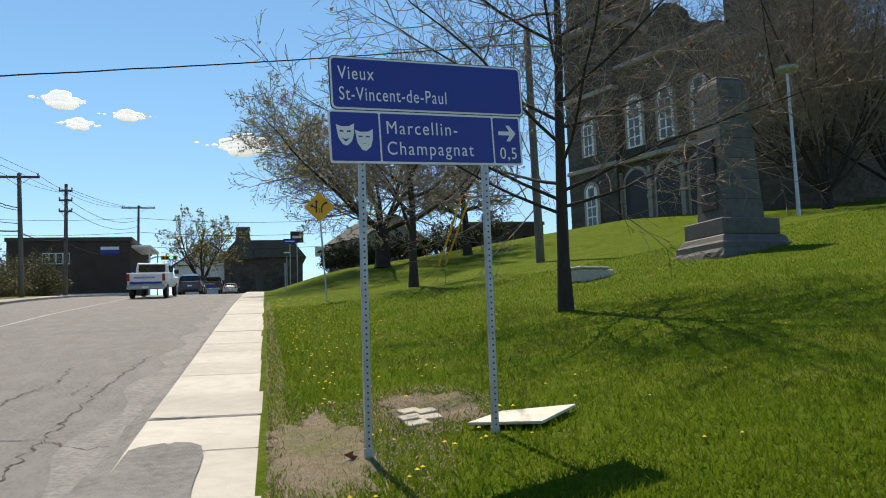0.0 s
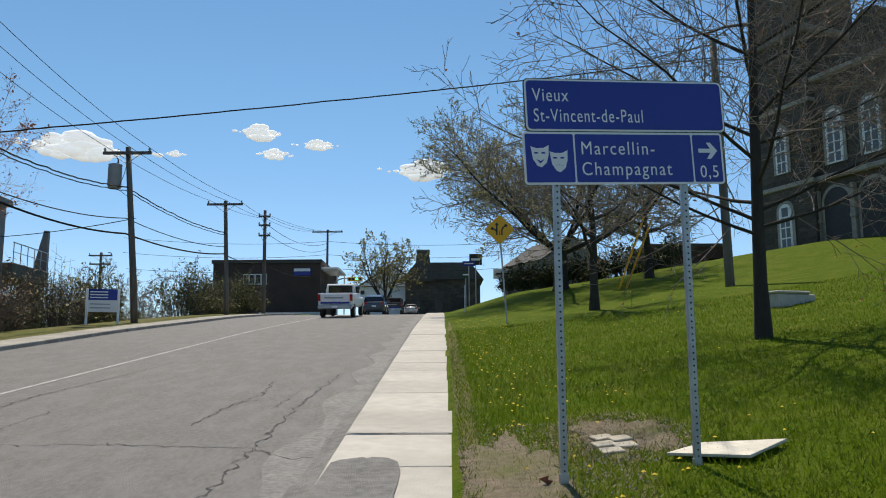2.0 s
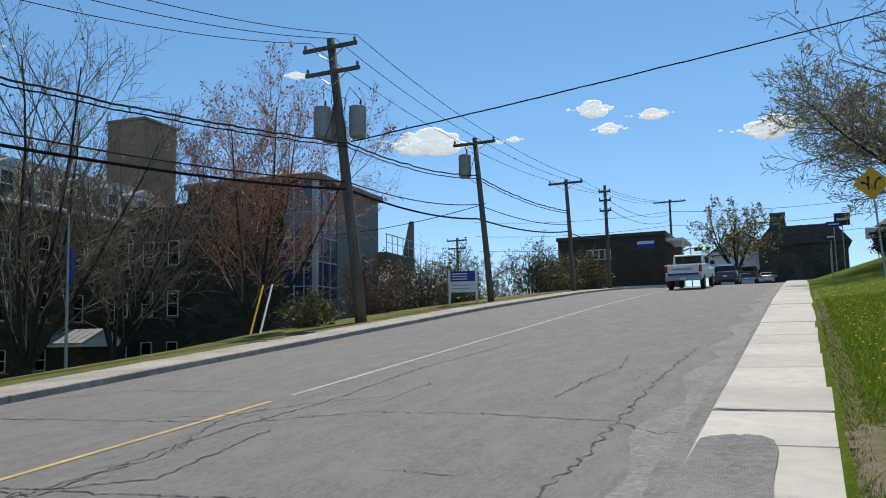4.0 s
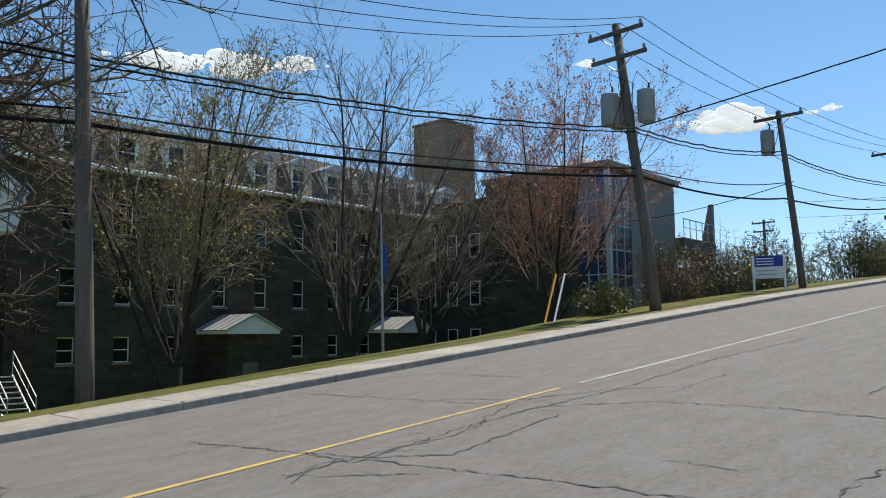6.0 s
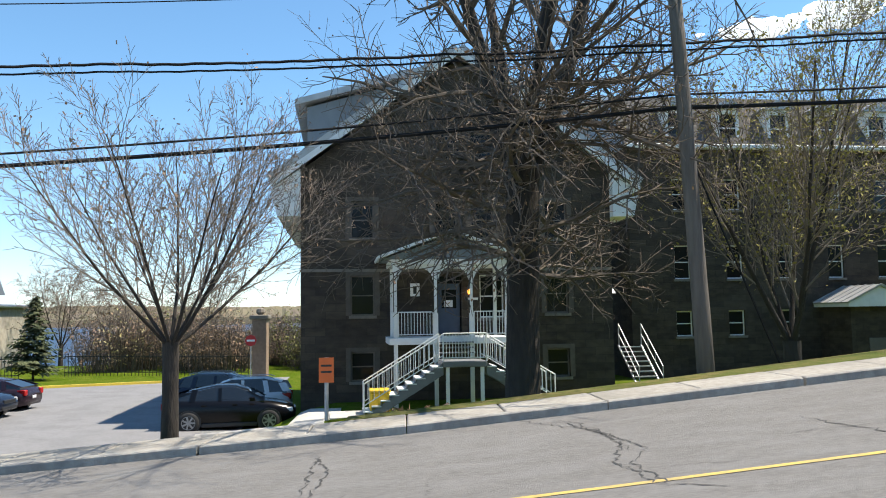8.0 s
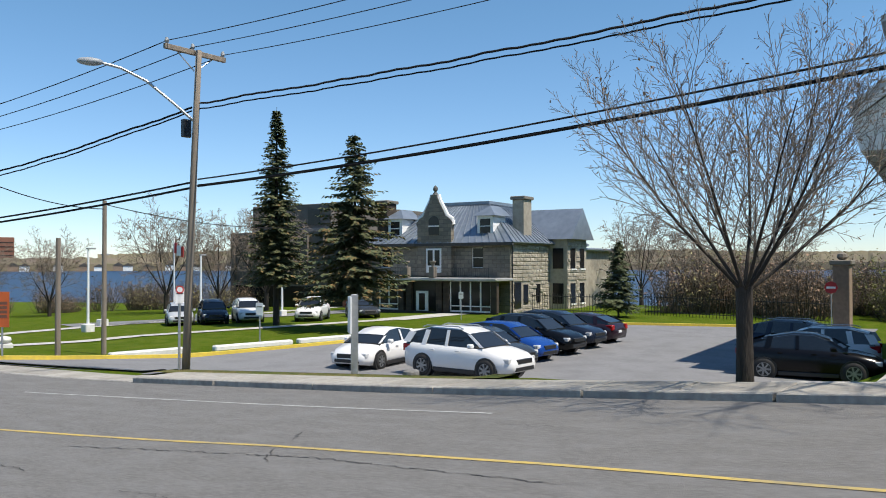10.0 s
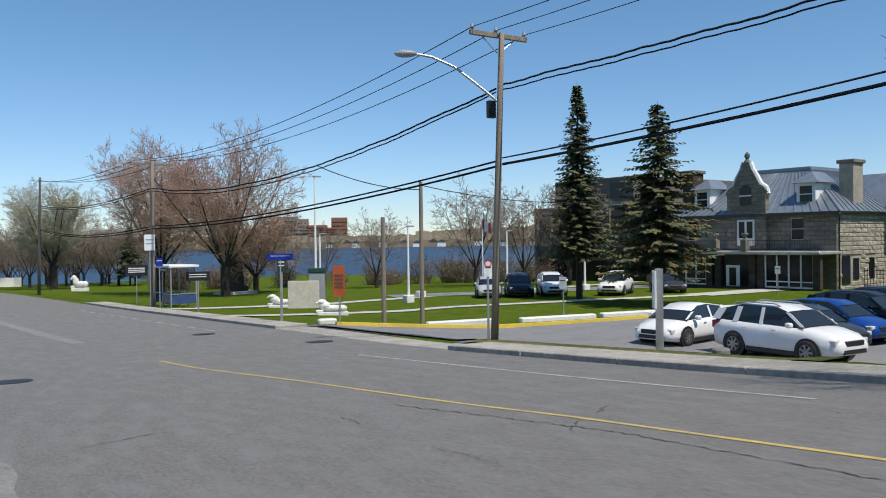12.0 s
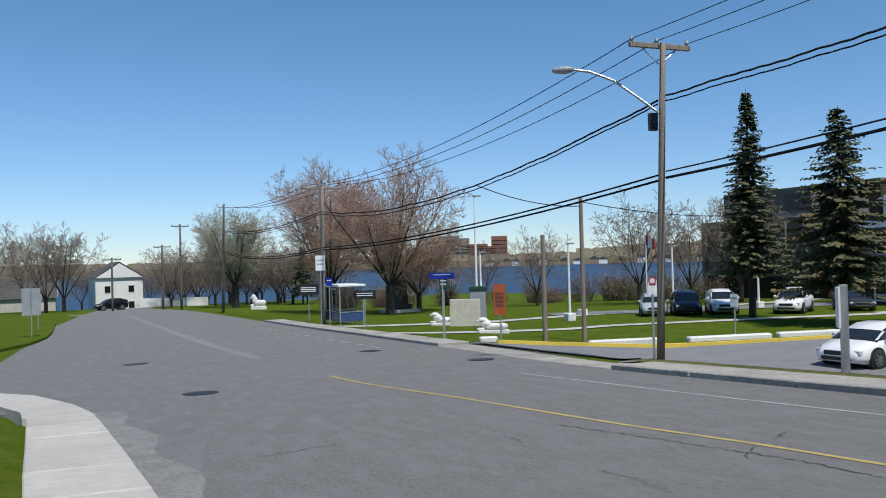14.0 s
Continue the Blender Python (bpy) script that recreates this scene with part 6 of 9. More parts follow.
lower.matrix_local = Matrix.Translation((0.0, 0, 3.135)) @ tilt
part("border", rounded(bmesh.new(), 1.72, 0.43, 0.04, -0.001, 0.004), M_SIGNWHITE, upper)
part("face", rounded(bmesh.new(), 1.69, 0.40, 0.03, -0.0045, -0.0012, 0.015, 0.015), M_SIGNBLUE, upper)
part("backing", rounded(bmesh.new(), 1.735, 0.445, 0.045, 0.0045, 0.012, -0.0075, -0.0075), M_BLACK, upper)
part("border", rounded(bmesh.new(), 1.72, 0.43, 0.03, -0.001, 0.004), M_SIGNWHITE, lower)
for x0, x1 in ((0.018, 0.418), (0.434, 1.438), (1.454, 1.702)):
    part("face", rounded(bmesh.new(), x1 - x0, 0.394, 0.012, -0.0045, -0.0012, x0, 0.018), M_SIGNBLUE, lower)
LZ = -0.0055
for body, x, z, s, par, sp, wide in (("Vieux", 0.062, 0.245, 0.155, upper, 1.14, 0.76), ("St-Vincent-de-Paul", 0.062, 0.075, 0.155, upper, 1.14, 0.70), ("Marcellin-", 0.475, 0.245, 0.155, lower, 1.18, 0.86), ("Champagnat", 0.475, 0.075, 0.155, lower, 1.18, 0.86), ("0,5", 1.50, 0.055, 0.145, lower, 1.14, 0.86)):
    lettering(body, s, Matrix.Translation((x, LZ, z)) @ STAND @ Matrix.Diagonal((wide, 1, 1, 1)), M_SIGNWHITE, par, spread=sp)
bm = bmesh.new()
prism(bm, [(1.50, 0.262), (1.605, 0.262), (1.572, 0.21), (1.607, 0.21), (1.668, 0.279), (1.607, 0.348), (1.572, 0.348), (1.605, 0.296), (1.50, 0.296)], LZ - 0.002, LZ)
part("arrow", bm, M_SIGNWHITE, lower)
for cx, cz, smile in ((0.135, 0.235, 1), (0.29, 0.195, -1)):      # two theatre masks as plain shapes
    o = [(cx - 0.075, cz + 0.075), (cx - 0.06, cz - 0.03), (cx - 0.025, cz - 0.085), (cx + 0.01, cz - 0.095), (cx + 0.05, cz - 0.06), (cx + 0.07, cz + 0.0), (cx + 0.075, cz + 0.085), (cx + 0.03, cz + 0.062), (cx - 0.03, cz + 0.06)]
    part("mask", prism(bmesh.new(), o, LZ - 0.002, LZ), M_SIGNWHITE, lower)
    for ex in (-0.032, 0.028):
        part("eye_slot", boxed(cx + ex - 0.016, cx + ex + 0.016, LZ - 0.004, LZ - 0.0022, cz + 0.015, cz + 0.027), M_SIGNBLUE, lower)
    m_ = [(cx - 0.035, cz - 0.03 - 0.015 * (smile < 0)), (cx, cz - 0.045 + 0.012 * (smile < 0)), (cx + 0.035, cz - 0.03 - 0.015 * (smile < 0)), (cx, cz - 0.066 + 0.03 * (smile < 0))]
    part("mouth_slot", prism(bmesh.new(), m_, LZ - 0.004, LZ - 0.0022), M_SIGNBLUE, lower)

# dry patch, flat plates and board at the sign's foot
def lawn_patch(name, cx, cy, rx, ry, material, label, lift=0.012, seed=0, rag=0.55):
    bm = bmesh.new()
    n, m_ = 72, 7
    rings = []
    for j in range(m_ + 1):
        ring = []
        for k in range(n):
            a = 2 * math.pi * k / n
            q = (1 + rag * noise.noise((math.cos(a) * 2 + seed, math.sin(a) * 2, seed * 1.7)) + rag * 0.6 * noise.noise((math.cos(a) * 8, math.sin(a) * 8, seed)) + rag * 0.35 * noise.noise((math.cos(a) * 21, math.sin(a) * 21, seed))) * j / m_
            x, y = cx + rx * math.cos(a) * q, cy + ry * math.sin(a) * q
            ring.append(bm.verts.new((x, y, ground_z(x, y) + lift + (0.008 if j < m_ else -0.02))))
        rings.append(ring)
    for a, b in zip(rings[1:], rings[2:]):
        for k in range(n):
            bm.faces.new((a[k], a[(k + 1) % n], b[(k + 1) % n], b[k]))
    bm.faces.new(rings[1])
    return tagged(mesh_ob(name, bm, material), label, "ground patch", kind="structure")


lawn_patch("bare_patch", 1.52, 7.85, 0.5, 0.85, M_SOIL, "dry bare soil patch under the sign", seed=1)
lawn_patch("bare_patch", 0.42, 6.95, 0.46, 1.5, M_SOIL, "gravelly bare soil beside the pavement", 0.018, 2)
lawn_patch("dry_grass_patch", 0.3, 5.0, 0.32, 1.6, M_DRYGRASS, "dry yellowed grass beside the pavement", 0.010, 3)
lawn_patch("dry_grass_patch", 0.12, 12.0, 0.14, 5.0, M_DRYGRASS, "dry yellowed grass beside the pavement", 0.010, 4)
lawn_patch("dry_grass_patch", 0.1, 24.0, 0.12, 8.0, M_DRYGRASS, "dry yellowed grass beside the pavement", 0.010, 5)
for k, (x, y) in enumerate(((1.31, 7.14), (1.46, 7.30), (1.30, 7.42), (1.48, 7.58), (1.34, 7.70))):
    st = tagged(mesh_ob("paving_stone", boxed(-0.1, 0.1, -0.09, 0.09, -0.03, 0.03, 0.008), M_STONE_PALE_SUNLIT), "pale flat stone sunk in the dry grass", "stone", "stones under the sign")
    st.matrix_world = pose(x, y, ground_z(x, y) + 0.012, 6, -5, 4 + k * 3)
bm = bmesh.new()
bm = boxed(-0.5, 0.5, -0.5, 0.5, -0.012, 0.012, 0.004)
for v_ in bm.verts:                      # a four-cornered offcut, one corner drawn out
    u_, w_ = v_.co.x + 0.5, v_.co.y + 0.5
    v_.co.x = (1 - w_) * (-0.47 + 0.53 * u_) + w_ * (-0.10 + 0.63 * u_)
    v_.co.y = (1 - w_) * (0.05 - 0.40 * u_) + w_ * (0.28 - 0.22 * u_)
board = tagged(mesh_ob("fallen_board", bm, M_BOARD), "pale weathered board lying on the grass", "board")
board.matrix_world = pose(2.13, 6.66, ground_z(2.13, 6.66) + 0.055, 5, -6, 0)
leaf = tagged(mesh_ob("dead_leaf", prism(bmesh.new(), [(-0.05, 0), (-0.02, 0.03), (0.01, 0.06), (0.02, 0.02), (0.06, 0.03), (0.04, -0.02)], -0.003, 0.003), M_BRICK_R), "curled brown dead leaf by the post", "leaf")
leaf.matrix_world = pose(0.62, 6.3, ground_z(0.62, 6.3) + 0.05, 30, 20, 0)

# the monument
mon = thing("monument", pose(13.3, 20.8, 3.62, 0, 0, 4), "tall grey granite monument with dark bronze plaques", "monument")
bm = bmesh.new()
ring_n = 40
loft(bm, [[(h_ * max(-1, min(1, 1.42 * math.cos(6.2832 * k / ring_n))) + 0.05 * noise.noise((k * 0.7, z * 9, 2)), h_ * max(-1, min(1, 1.42 * math.sin(6.2832 * k / ring_n))) + 0.05 * noise.noise((k * 0.7, z * 9, 8)), z) for k in range(ring_n)] for z, h_ in ((-0.5, 1.2), (-0.1, 1.22), (0.08, 1.24), (0.2, 1.22), (0.3, 1.16))])
part("rough_base", bm, M_GRANITE, mon, "rough-hewn granite base course")
bm = bmesh.new()
loft(bm, [[(-w_, -w_, z), (w_, -w_, z), (w_, w_, z), (-w_, w_, z)] for z, w_ in ((0.303, 1.14), (0.46, 1.14), (0.52, 1.08), (0.66, 1.02), (0.70, 0.96))])
part("plinth", bm, M_GRANITE, mon)
part("die", boxed(-0.95, 0.95, -0.95, 0.95, 0.703, 1.18, 0.03), M_GRANITE, mon)
bm = bmesh.new()
loft(bm, [[(-w_, -w_, z), (w_, -w_, z), (w_, w_, z), (-w_, w_, z)] for z, w_ in ((1.183, 0.66), (3.2, 0.58), (5.2, 0.49), (5.32, 0.44))])
part("shaft", bm, M_GRANITE, mon)
part("cap", boxed(-0.40, 0.40, -0.40, 0.40, 5.323, 5.42, 0.03), M_GRANITE, mon)
for z in (1.75, 2.35, 2.95, 3.55, 4.15, 4.75):            # joints between the shaft's blocks
    w_ = interp(z, (1.183, 3.2, 5.2), (0.66, 0.58, 0.49)) + 0.004
    part("joint", boxed(-w_, w_, -w_, w_, z, z + 0.018), M_BRONZE, mon)
part("plaque", boxed(-0.70, -0.60, -0.36, 0.36, 2.25, 3.55, 0.02), M_BRONZE, mon, "dark bronze plaque")
part("plaque", boxed(-0.71, -0.62, -0.36, 0.36, 1.5, 2.0, 0.02), M_BRONZE, mon, "dark bronze plaque")
bench = thing("stone_step", pose(8.75, 20.5, ground_z(8.75, 20.5), 0, 0, 20), "low pale concrete block in the grass", "block")
part("block", boxed(-0.6, 0.6, -0.25, 0.25, -0.1, 0.26, 0.03), M_CONC, bench)
part("lid", boxed(-0.65, 0.4, -0.3, 0.3, 0.263, 0.33, 0.02), M_CONC, bench)
lamp = thing("lawn_lamp", pose(22.8, 30.4, ground_z(22.8, 30.4)), "tall grey lawn lamp with a flat disc head", "lamp")
part("pole", tube(bmesh.new(), [(0, 0, -0.2), (0, 0, 6.4)], [0.09, 0.06], 10), M_STEEL, lamp)
part("head", tube(bmesh.new(), [(0, 0, 6.4), (0, 0, 6.55), (0, 0, 6.68), (0, 0, 6.75)], [0.1, 0.45, 0.5, 0.1], 16), M_GREYBOX, lamp)

# warning and small signs on the hill
warn = thing("warning_sign", pose(2.1, 28.0, ground_z(2.1, 28.0)), "yellow diamond warning sign with black arrows", "sign")
part("post", tube(bmesh.new(), [(0, 0.04, -0.2), (-0.25, 0.04, 3.8)], 0.03, 8), M_STEEL, warn)
bm = bmesh.new()
rounded(bm, 0.76, 0.76, 0.05, -0.006, 0.006, -0.38, -0.38)
d = part("diamond", bm, M_SIGNYELLOW, warn)
d.matrix_local = Matrix.Translation((-0.22, 0, 3.3)) @ pose(0, 0, 0, 0, 45, 0)
def sign_arrow(pts, width, head):
    """A flat black arrow along (x, z) points with a pointed head."""
    bm = bmesh.new()
    for (ax, az), (bx, bz) in zip(pts, pts[1:]):
        l = math.hypot(bx - ax, bz - az)
        ox, oz = -(bz - az) / l * width / 2, (bx - ax) / l * width / 2
        prism(bm, [(ax + ox, az + oz), (ax - ox, az - oz), (bx - ox, bz - oz), (bx + ox, bz + oz)], -0.012, -0.008)
    (ax, az), (bx, bz) = pts[-2:]
    l = math.hypot(bx - ax, bz - az)
    ux, uz = (bx - ax) / l, (bz - az) / l
    prism(bm, [(bx - uz * head * 0.7, bz + ux * head * 0.7), (bx + uz * head * 0.7, bz - ux * head * 0.7), (bx + ux * head, bz + uz * head)], -0.0125, -0.0075)
    return bm


WX, WZ = -0.22, 3.3
for pts in (((-0.10, -0.20), (-0.10, 0.16)), ((-0.10, -0.08), (-0.16, 0.0), (-0.24, 0.03)), ((0.08, -0.20), (0.08, -0.02), (0.14, 0.10), (0.20, 0.13))):
    part("arrow", sign_arrow([(WX + x, WZ + z) for x, z in pts], 0.055, 0.10), M_BLACK, warn)
part("lane_dash", boxed(WX - 0.02, WX + 0.005, -0.012, -0.008, WZ - 0.2, WZ - 0.05), M_BLACK, warn)
for x, y, h, w_, hh, mt, lab in ((1.06, 43.95, 1.5, 0.05, 0.3, M_STEEL, "small steel sign post on the lawn"), (1.7, 56.0, 3.2, 0.9, 0.35, M_SIGNBLUE, "blue street sign by the crossroads"), (2.2, 56.5, 3.6, 0.9, 0.8, M_BLACK, "black direction sign by the crossroads"), (4.0, 55.0, 1.9, 1.3, 0.7, M_SIGNWHITE, "white information board near the hedge"), (1.5, 57, 2.6, 0.6, 0.5, M_GREEN, "green direction sign by the crossroads")):
    sg = thing("street_sign", pose(x, y, ground_z(x, y)), lab, "sign", "small signs")
    part("post", tube(bmesh.new(), [(0, 0.03, -0.2), (0, 0.03, h)], 0.03, 8), M_STEEL, sg)
    if w_ > 0.1:
        part("panel", boxed(-w_ / 2, w_ / 2, -0.01, 0.01, h - hh, h, 0.003), mt, sg)
        part("lettering_bar", boxed(-w_ * 0.35, w_ * 0.35, -0.016, -0.012, h - hh * 0.6, h - hh * 0.4), M_SIGNWHITE if mt is not M_SIGNWHITE else M_BLACK, sg)
for k in range(2):
    g = tagged(mesh_ob("guy_guard", tube(bmesh.new(), [(0, 0, 0), (1.1 + 0.1 * k, -1.4, 3.6)], 0.05, 8), M_SIGNYELLOW), "yellow plastic guard on a guy wire", "guy wire", "guy guards")
    g.matrix_world = pose(9.0 + k * 0.35, 41.5, ground_z(9.0, 41.5) - 0.05)

# dandelions in the lawn
V, F = [], []
r9 = random.Random(9)
for _ in range(420):
    y = r9.uniform(3.5, 34)
    x = abs(r9.gauss(0, 0.9)) + 0.35 + near_inner(y) if r9.random() < 0.55 else r9.uniform(0.5, 12)
    z = ground_z(x, y) + 0.05
    s = r9.uniform(0.012, 0.022)
    o = len(V)
    V += [(x + s * math.cos(a), y + s * math.sin(a), z) for a in [k * 1.047 for k in range(6)]] + [(x, y, z + 0.014)]
    F += [(o + k, o + (k + 1) % 6, o + 6) for k in range(6)]
tagged(pydata("dandelion", V, F, M_DANDELION), "yellow dandelion heads scattered over the lawn", "flower", kind="stuff")

# blades of grass near the sign and the walk, thinning out up the lawn
V, F = [], []
for _ in range(120000):
    y = 2.6 + 24 * r9.random() ** 2.2
    x = near_inner(y) + 0.03 + (0.6 + y * 0.95) * r9.random() ** 1.25
    dry = ((x - 1.52) / 0.5) ** 2 + ((y - 7.85) / 0.85) ** 2 < r9.uniform(0.6, 1.3) or ((x - 0.42) / 0.46) ** 2 + ((y - 6.95) / 1.5) ** 2 < r9.uniform(0.5, 1.3)
    if dry and r9.random() < 0.93:
        continue
    z = ground_z(x, y) - 0.005
    h = r9.uniform(0.03, 0.085)
    a = r9.uniform(0, 6.28)
    dx, dy = math.cos(a), math.sin(a)
    wd = r9.uniform(0.003, 0.006) * (1 + y * 0.08)
    bx, by = r9.gauss(0, 0.035), r9.gauss(0, 0.035)
    o = len(V)
    V += [(x - dx * wd, y - dy * wd, z), (x + dx * wd, y + dy * wd, z), (x + bx, y + by, z + h)]
    F.append((o, o + 1, o + 2))
M_BLADE = mat("grass_blade", (0.098, 0.158, 0.007), (0.060, 0.110, 0.005), 0.7, 3, c3=(0.18, 0.18, 0.025), big=0.5, spec=0.1)
nt = M_BLADE.node_tree                    # light passes through the thin blades
tl_ = nt.nodes.new("ShaderNodeBsdfTranslucent")
mx_ = nt.nodes.new("ShaderNodeMixShader")
mx_.inputs[0].default_value = 0.4
tl_.inputs[0].default_value = (0.135, 0.215, 0.012, 1)
nt.links.new(nt.nodes["Principled BSDF"].outputs[0], mx_.inputs[1])
nt.links.new(tl_.outputs[0], mx_.inputs[2])
nt.links.new(mx_.outputs[0], nt.nodes["Material Output"].inputs[0])
tagged(pydata("grass_blade", V, F, M_BLADE), "fresh green grass blades on the lawn", "grass", kind="stuff")
# dry straw and crumbs of gravel along the walk's edge and under the sign
V, F, GV, GF = [], [], [], []
for _ in range(17000):
    if r9.random() < 0.62:
        a, q = r9.uniform(0, 6.28), r9.random() ** 0.6 * 1.25
        x, y = (1.52 + 0.55 * q * math.cos(a), 7.85 + 0.95 * q * math.sin(a)) if r9.random() < 0.4 else (0.55 + 0.75 * q * math.cos(a), 6.8 + 1.7 * q * math.sin(a))
    else:
        y = 2.6 + 22 * r9.random() ** 1.8
        x = near_inner(y) + 0.01 + abs(r9.gauss(0, 0.14))
    if x < near_inner(y) + 0.005:
        continue
    z = ground_z(x, y) + 0.012
    a, ln = r9.uniform(0, 6.28), r9.uniform(0.03, 0.11)
    dx, dy, wd = math.cos(a), math.sin(a), r9.uniform(0.0015, 0.004)
    o = len(V)
    V += [(x - dy * wd, y + dx * wd, z), (x + dy * wd, y - dx * wd, z), (x + dx * ln, y + dy * ln, z + r9.uniform(0.0, 0.05))]
    F.append((o, o + 1, o + 2))
    if r9.random() < 0.12:
        s = r9.uniform(0.006, 0.018)
        o = len(GV)
        GV += [(x + s, y, z), (x - s * 0.6, y + s * 0.8, z), (x - s * 0.6, y - s * 0.9, z), (x + s * 0.1, y, z + s)]
        GF += [(o, o + 1, o + 3), (o + 1, o + 2, o + 3), (o + 2, o, o + 3)]
M_STRAW = mat("dry_straw", (0.34, 0.26, 0.14), (0.20, 0.16, 0.08), 0.9, 6)
tagged(pydata("dry_straw", V, F, M_STRAW), "dry yellow straw at the lawn's edge", "straw", kind="stuff")
tagged(pydata("gravel_crumb", GV, GF, M_KERB), "grey gravel crumbs in the bare soil", "gravel", kind="stuff")


# ---- convent porch and stairs ----
porch = thing("porch", convent.matrix_world.copy(), "white wooden porch with turned brackets and double stair", "porch")
part("deck", boxed(0.003, 2.6, 3.35, 7.95, 2.25, 2.5, 0.02), M_WHITE, porch)
for y in (3.6, 5.1, 6.45, 7.8):
    bm = bmesh.new()
    box(bm, 2.38, 2.54, y - 0.08, y + 0.08, 2.503, 3.4)
    box(bm, 2.41, 2.51, y - 0.05, y + 0.05, 3.4, 5.2)
    box(bm, 2.37, 2.55, y - 0.09, y + 0.09, 4.95, 5.2)
    part("post", bm, M_WHITE, porch)
    for s in (-1, 1):
        if 3.2 < y + s * 0.4 < 8.2:
            bm = bmesh.new()
            prism(bm, [(y + s * 0.09, 5.2), (y + s * 0.55, 5.2), (y + s * 0.5, 5.08), (y + s * 0.3, 5.02), (y + s * 0.16, 4.85), (y + s * 0.09, 4.65)], 2.43, 2.49)
            bmesh.ops.transform(bm, matrix=Matrix(((0, 1, 0, 0), (1, 0, 0, 0), (0, 0, 1, 0), (0, 0, 0, 1))), verts=bm.verts)
            part("bracket", bm, M_WHITE, porch)
    part("leg", boxed(2.38, 2.54, y - 0.07, y + 0.07, -0.3, 2.247), M_WHITE, porch)
for y in (3.6, 7.8):
    part("post", boxed(0.05, 0.17, y - 0.06, y + 0.06, 2.503, 5.2), M_WHITE, porch)
part("beam", boxed(0.003, 2.6, 3.4, 7.95, 5.203, 5.42, 0.02), M_WHITE, porch)
bm = bmesh.new()
prism(bm, [(3.1, 5.42), (8.25, 5.42), (5.7, 6.3)], 0.05, 2.62)
bmesh.ops.transform(bm, matrix=Matrix(((0, 1, 0, 0), (1, 0, 0, 0), (0, 0, 1, 0), (0, 0, 0, 1))), verts=bm.verts)
part("pediment", bm, M_GREYPANEL, porch)
bm = bmesh.new()
slab_roof(bm, (2.95, 2.95, 5.42), (2.95, 5.7, 6.42), (0.01, 5.7, 6.42), (0.01, 2.95, 5.42), -0.1)
slab_roof(bm, (2.95, 5.7, 6.42), (2.95, 8.4, 5.42), (0.01, 8.4, 5.42), (0.01, 5.7, 6.42), -0.1)
part("roof", bm, M_WHITE, porch)


def railing(parent, pts, h, n, mt=M_WHITE, rad=0.02, low=0.12):
    """A railing along pts with upright balusters; n of them between two points."""
    for (a, b), k in zip(zip(pts, pts[1:]), n):
        a, b = Vector(a), Vector(b)
        for z in (low, h):
            part("rail", tube(bmesh.new(), [a + Vector((0, 0, z)), b + Vector((0, 0, z))], rad * (1.3 if z == h else 1), 6), mt, parent)
        for i in range(k + 1):
            p = a.lerp(b, i / k)
            part("baluster", tube(bmesh.new(), [p + Vector((0, 0, 0 if i in (0, k) else low)), p + Vector((0, 0, h))], rad * (1.2 if i in (0, k) else 0.7), 5), mt, parent)


railing(porch, [(2.45, 3.7, 2.5), (2.45, 5.0, 2.5)], 0.95, (11,))
railing(porch, [(2.45, 6.55, 2.5), (2.45, 7.75, 2.5)], 0.95, (10,))
railing(porch, [(0.2, 3.6, 2.5), (2.4, 3.6, 2.5)], 0.95, (14,))
stair = thing("double_stair", convent.matrix_world.copy(), "grey wooden double stair with white railings", "stair")
part("landing", boxed(3.55, 5.0, 5.05, 6.55, 1.55, 1.75, 0.02), M_WOODSTEP, stair)
for k in range(4):
    part("tread", boxed(2.62 + k * 0.24, 2.88 + k * 0.24, 5.15, 6.45, 2.30 - k * 0.18, 2.34 - k * 0.18), M_WOODSTEP, stair)
for s, y0, n in ((-1, 5.05, 9), (1, 6.55, 8)):
    for k in range(n):
        y = y0 + s * (0.02 + k * 0.3)
        z = 1.57 - k * 0.18
        part("tread", boxed(3.6, 4.95, min(y, y + s * 0.32), max(y, y + s * 0.32), z - 0.04, z), M_WHITE, stair)
        part("riser", boxed(3.62, 4.93, y + s * 0.005 - 0.012, y + s * 0.005 + 0.012, z, z + 0.14), M_WOODSTEP, stair)
    run = n * 0.3
    for x in (3.66, 4.9):
        bm = bmesh.new()
        o = [(y0, 1.7), (y0, 1.3), (y0 + s * run, 1.3 - n * 0.18), (y0 + s * run, 1.6 - n * 0.18)]
        prism(bm, o, x - 0.03, x + 0.03)
        bmesh.ops.transform(bm, matrix=Matrix(((0, 1, 0, 0), (1, 0, 0, 0), (0, 0, 1, 0), (0, 0, 0, 1))), verts=bm.verts)
        part("stringer", bm, M_WOODSTEP, stair)
        railing(stair, [(x, y0, 1.75), (x, y0 + s * run, 1.75 - n * 0.18)], 0.92, (16,), low=0.2)
railing(stair, [(4.95, 5.05, 1.75), (4.95, 6.55, 1.75)], 0.95, (14,))
for y in (5.2, 6.4):
    part("leg", boxed(4.82, 4.94, y - 0.06, y + 0.06, -0.2, 1.547), M_WHITE, stair)
part("foot_pad", boxed(3.5, 5.3, 1.2, 2.4, -0.25, 0.02, 0.02), M_CONC, stair)
bin_ = thing("grit_bin", convent.matrix_world @ pose(4.3, 2.9, 0.03), "yellow plastic grit bin under the stair", "bin")
part("bin_body", boxed(-0.4, 0.4, -0.35, 0.35, 0, 0.7, 0.04), M_YELLOWBOX, bin_)
part("bin_lid", boxed(-0.42, 0.42, -0.37, 0.37, 0.703, 0.8, 0.03), M_YELLOWBOX, bin_)
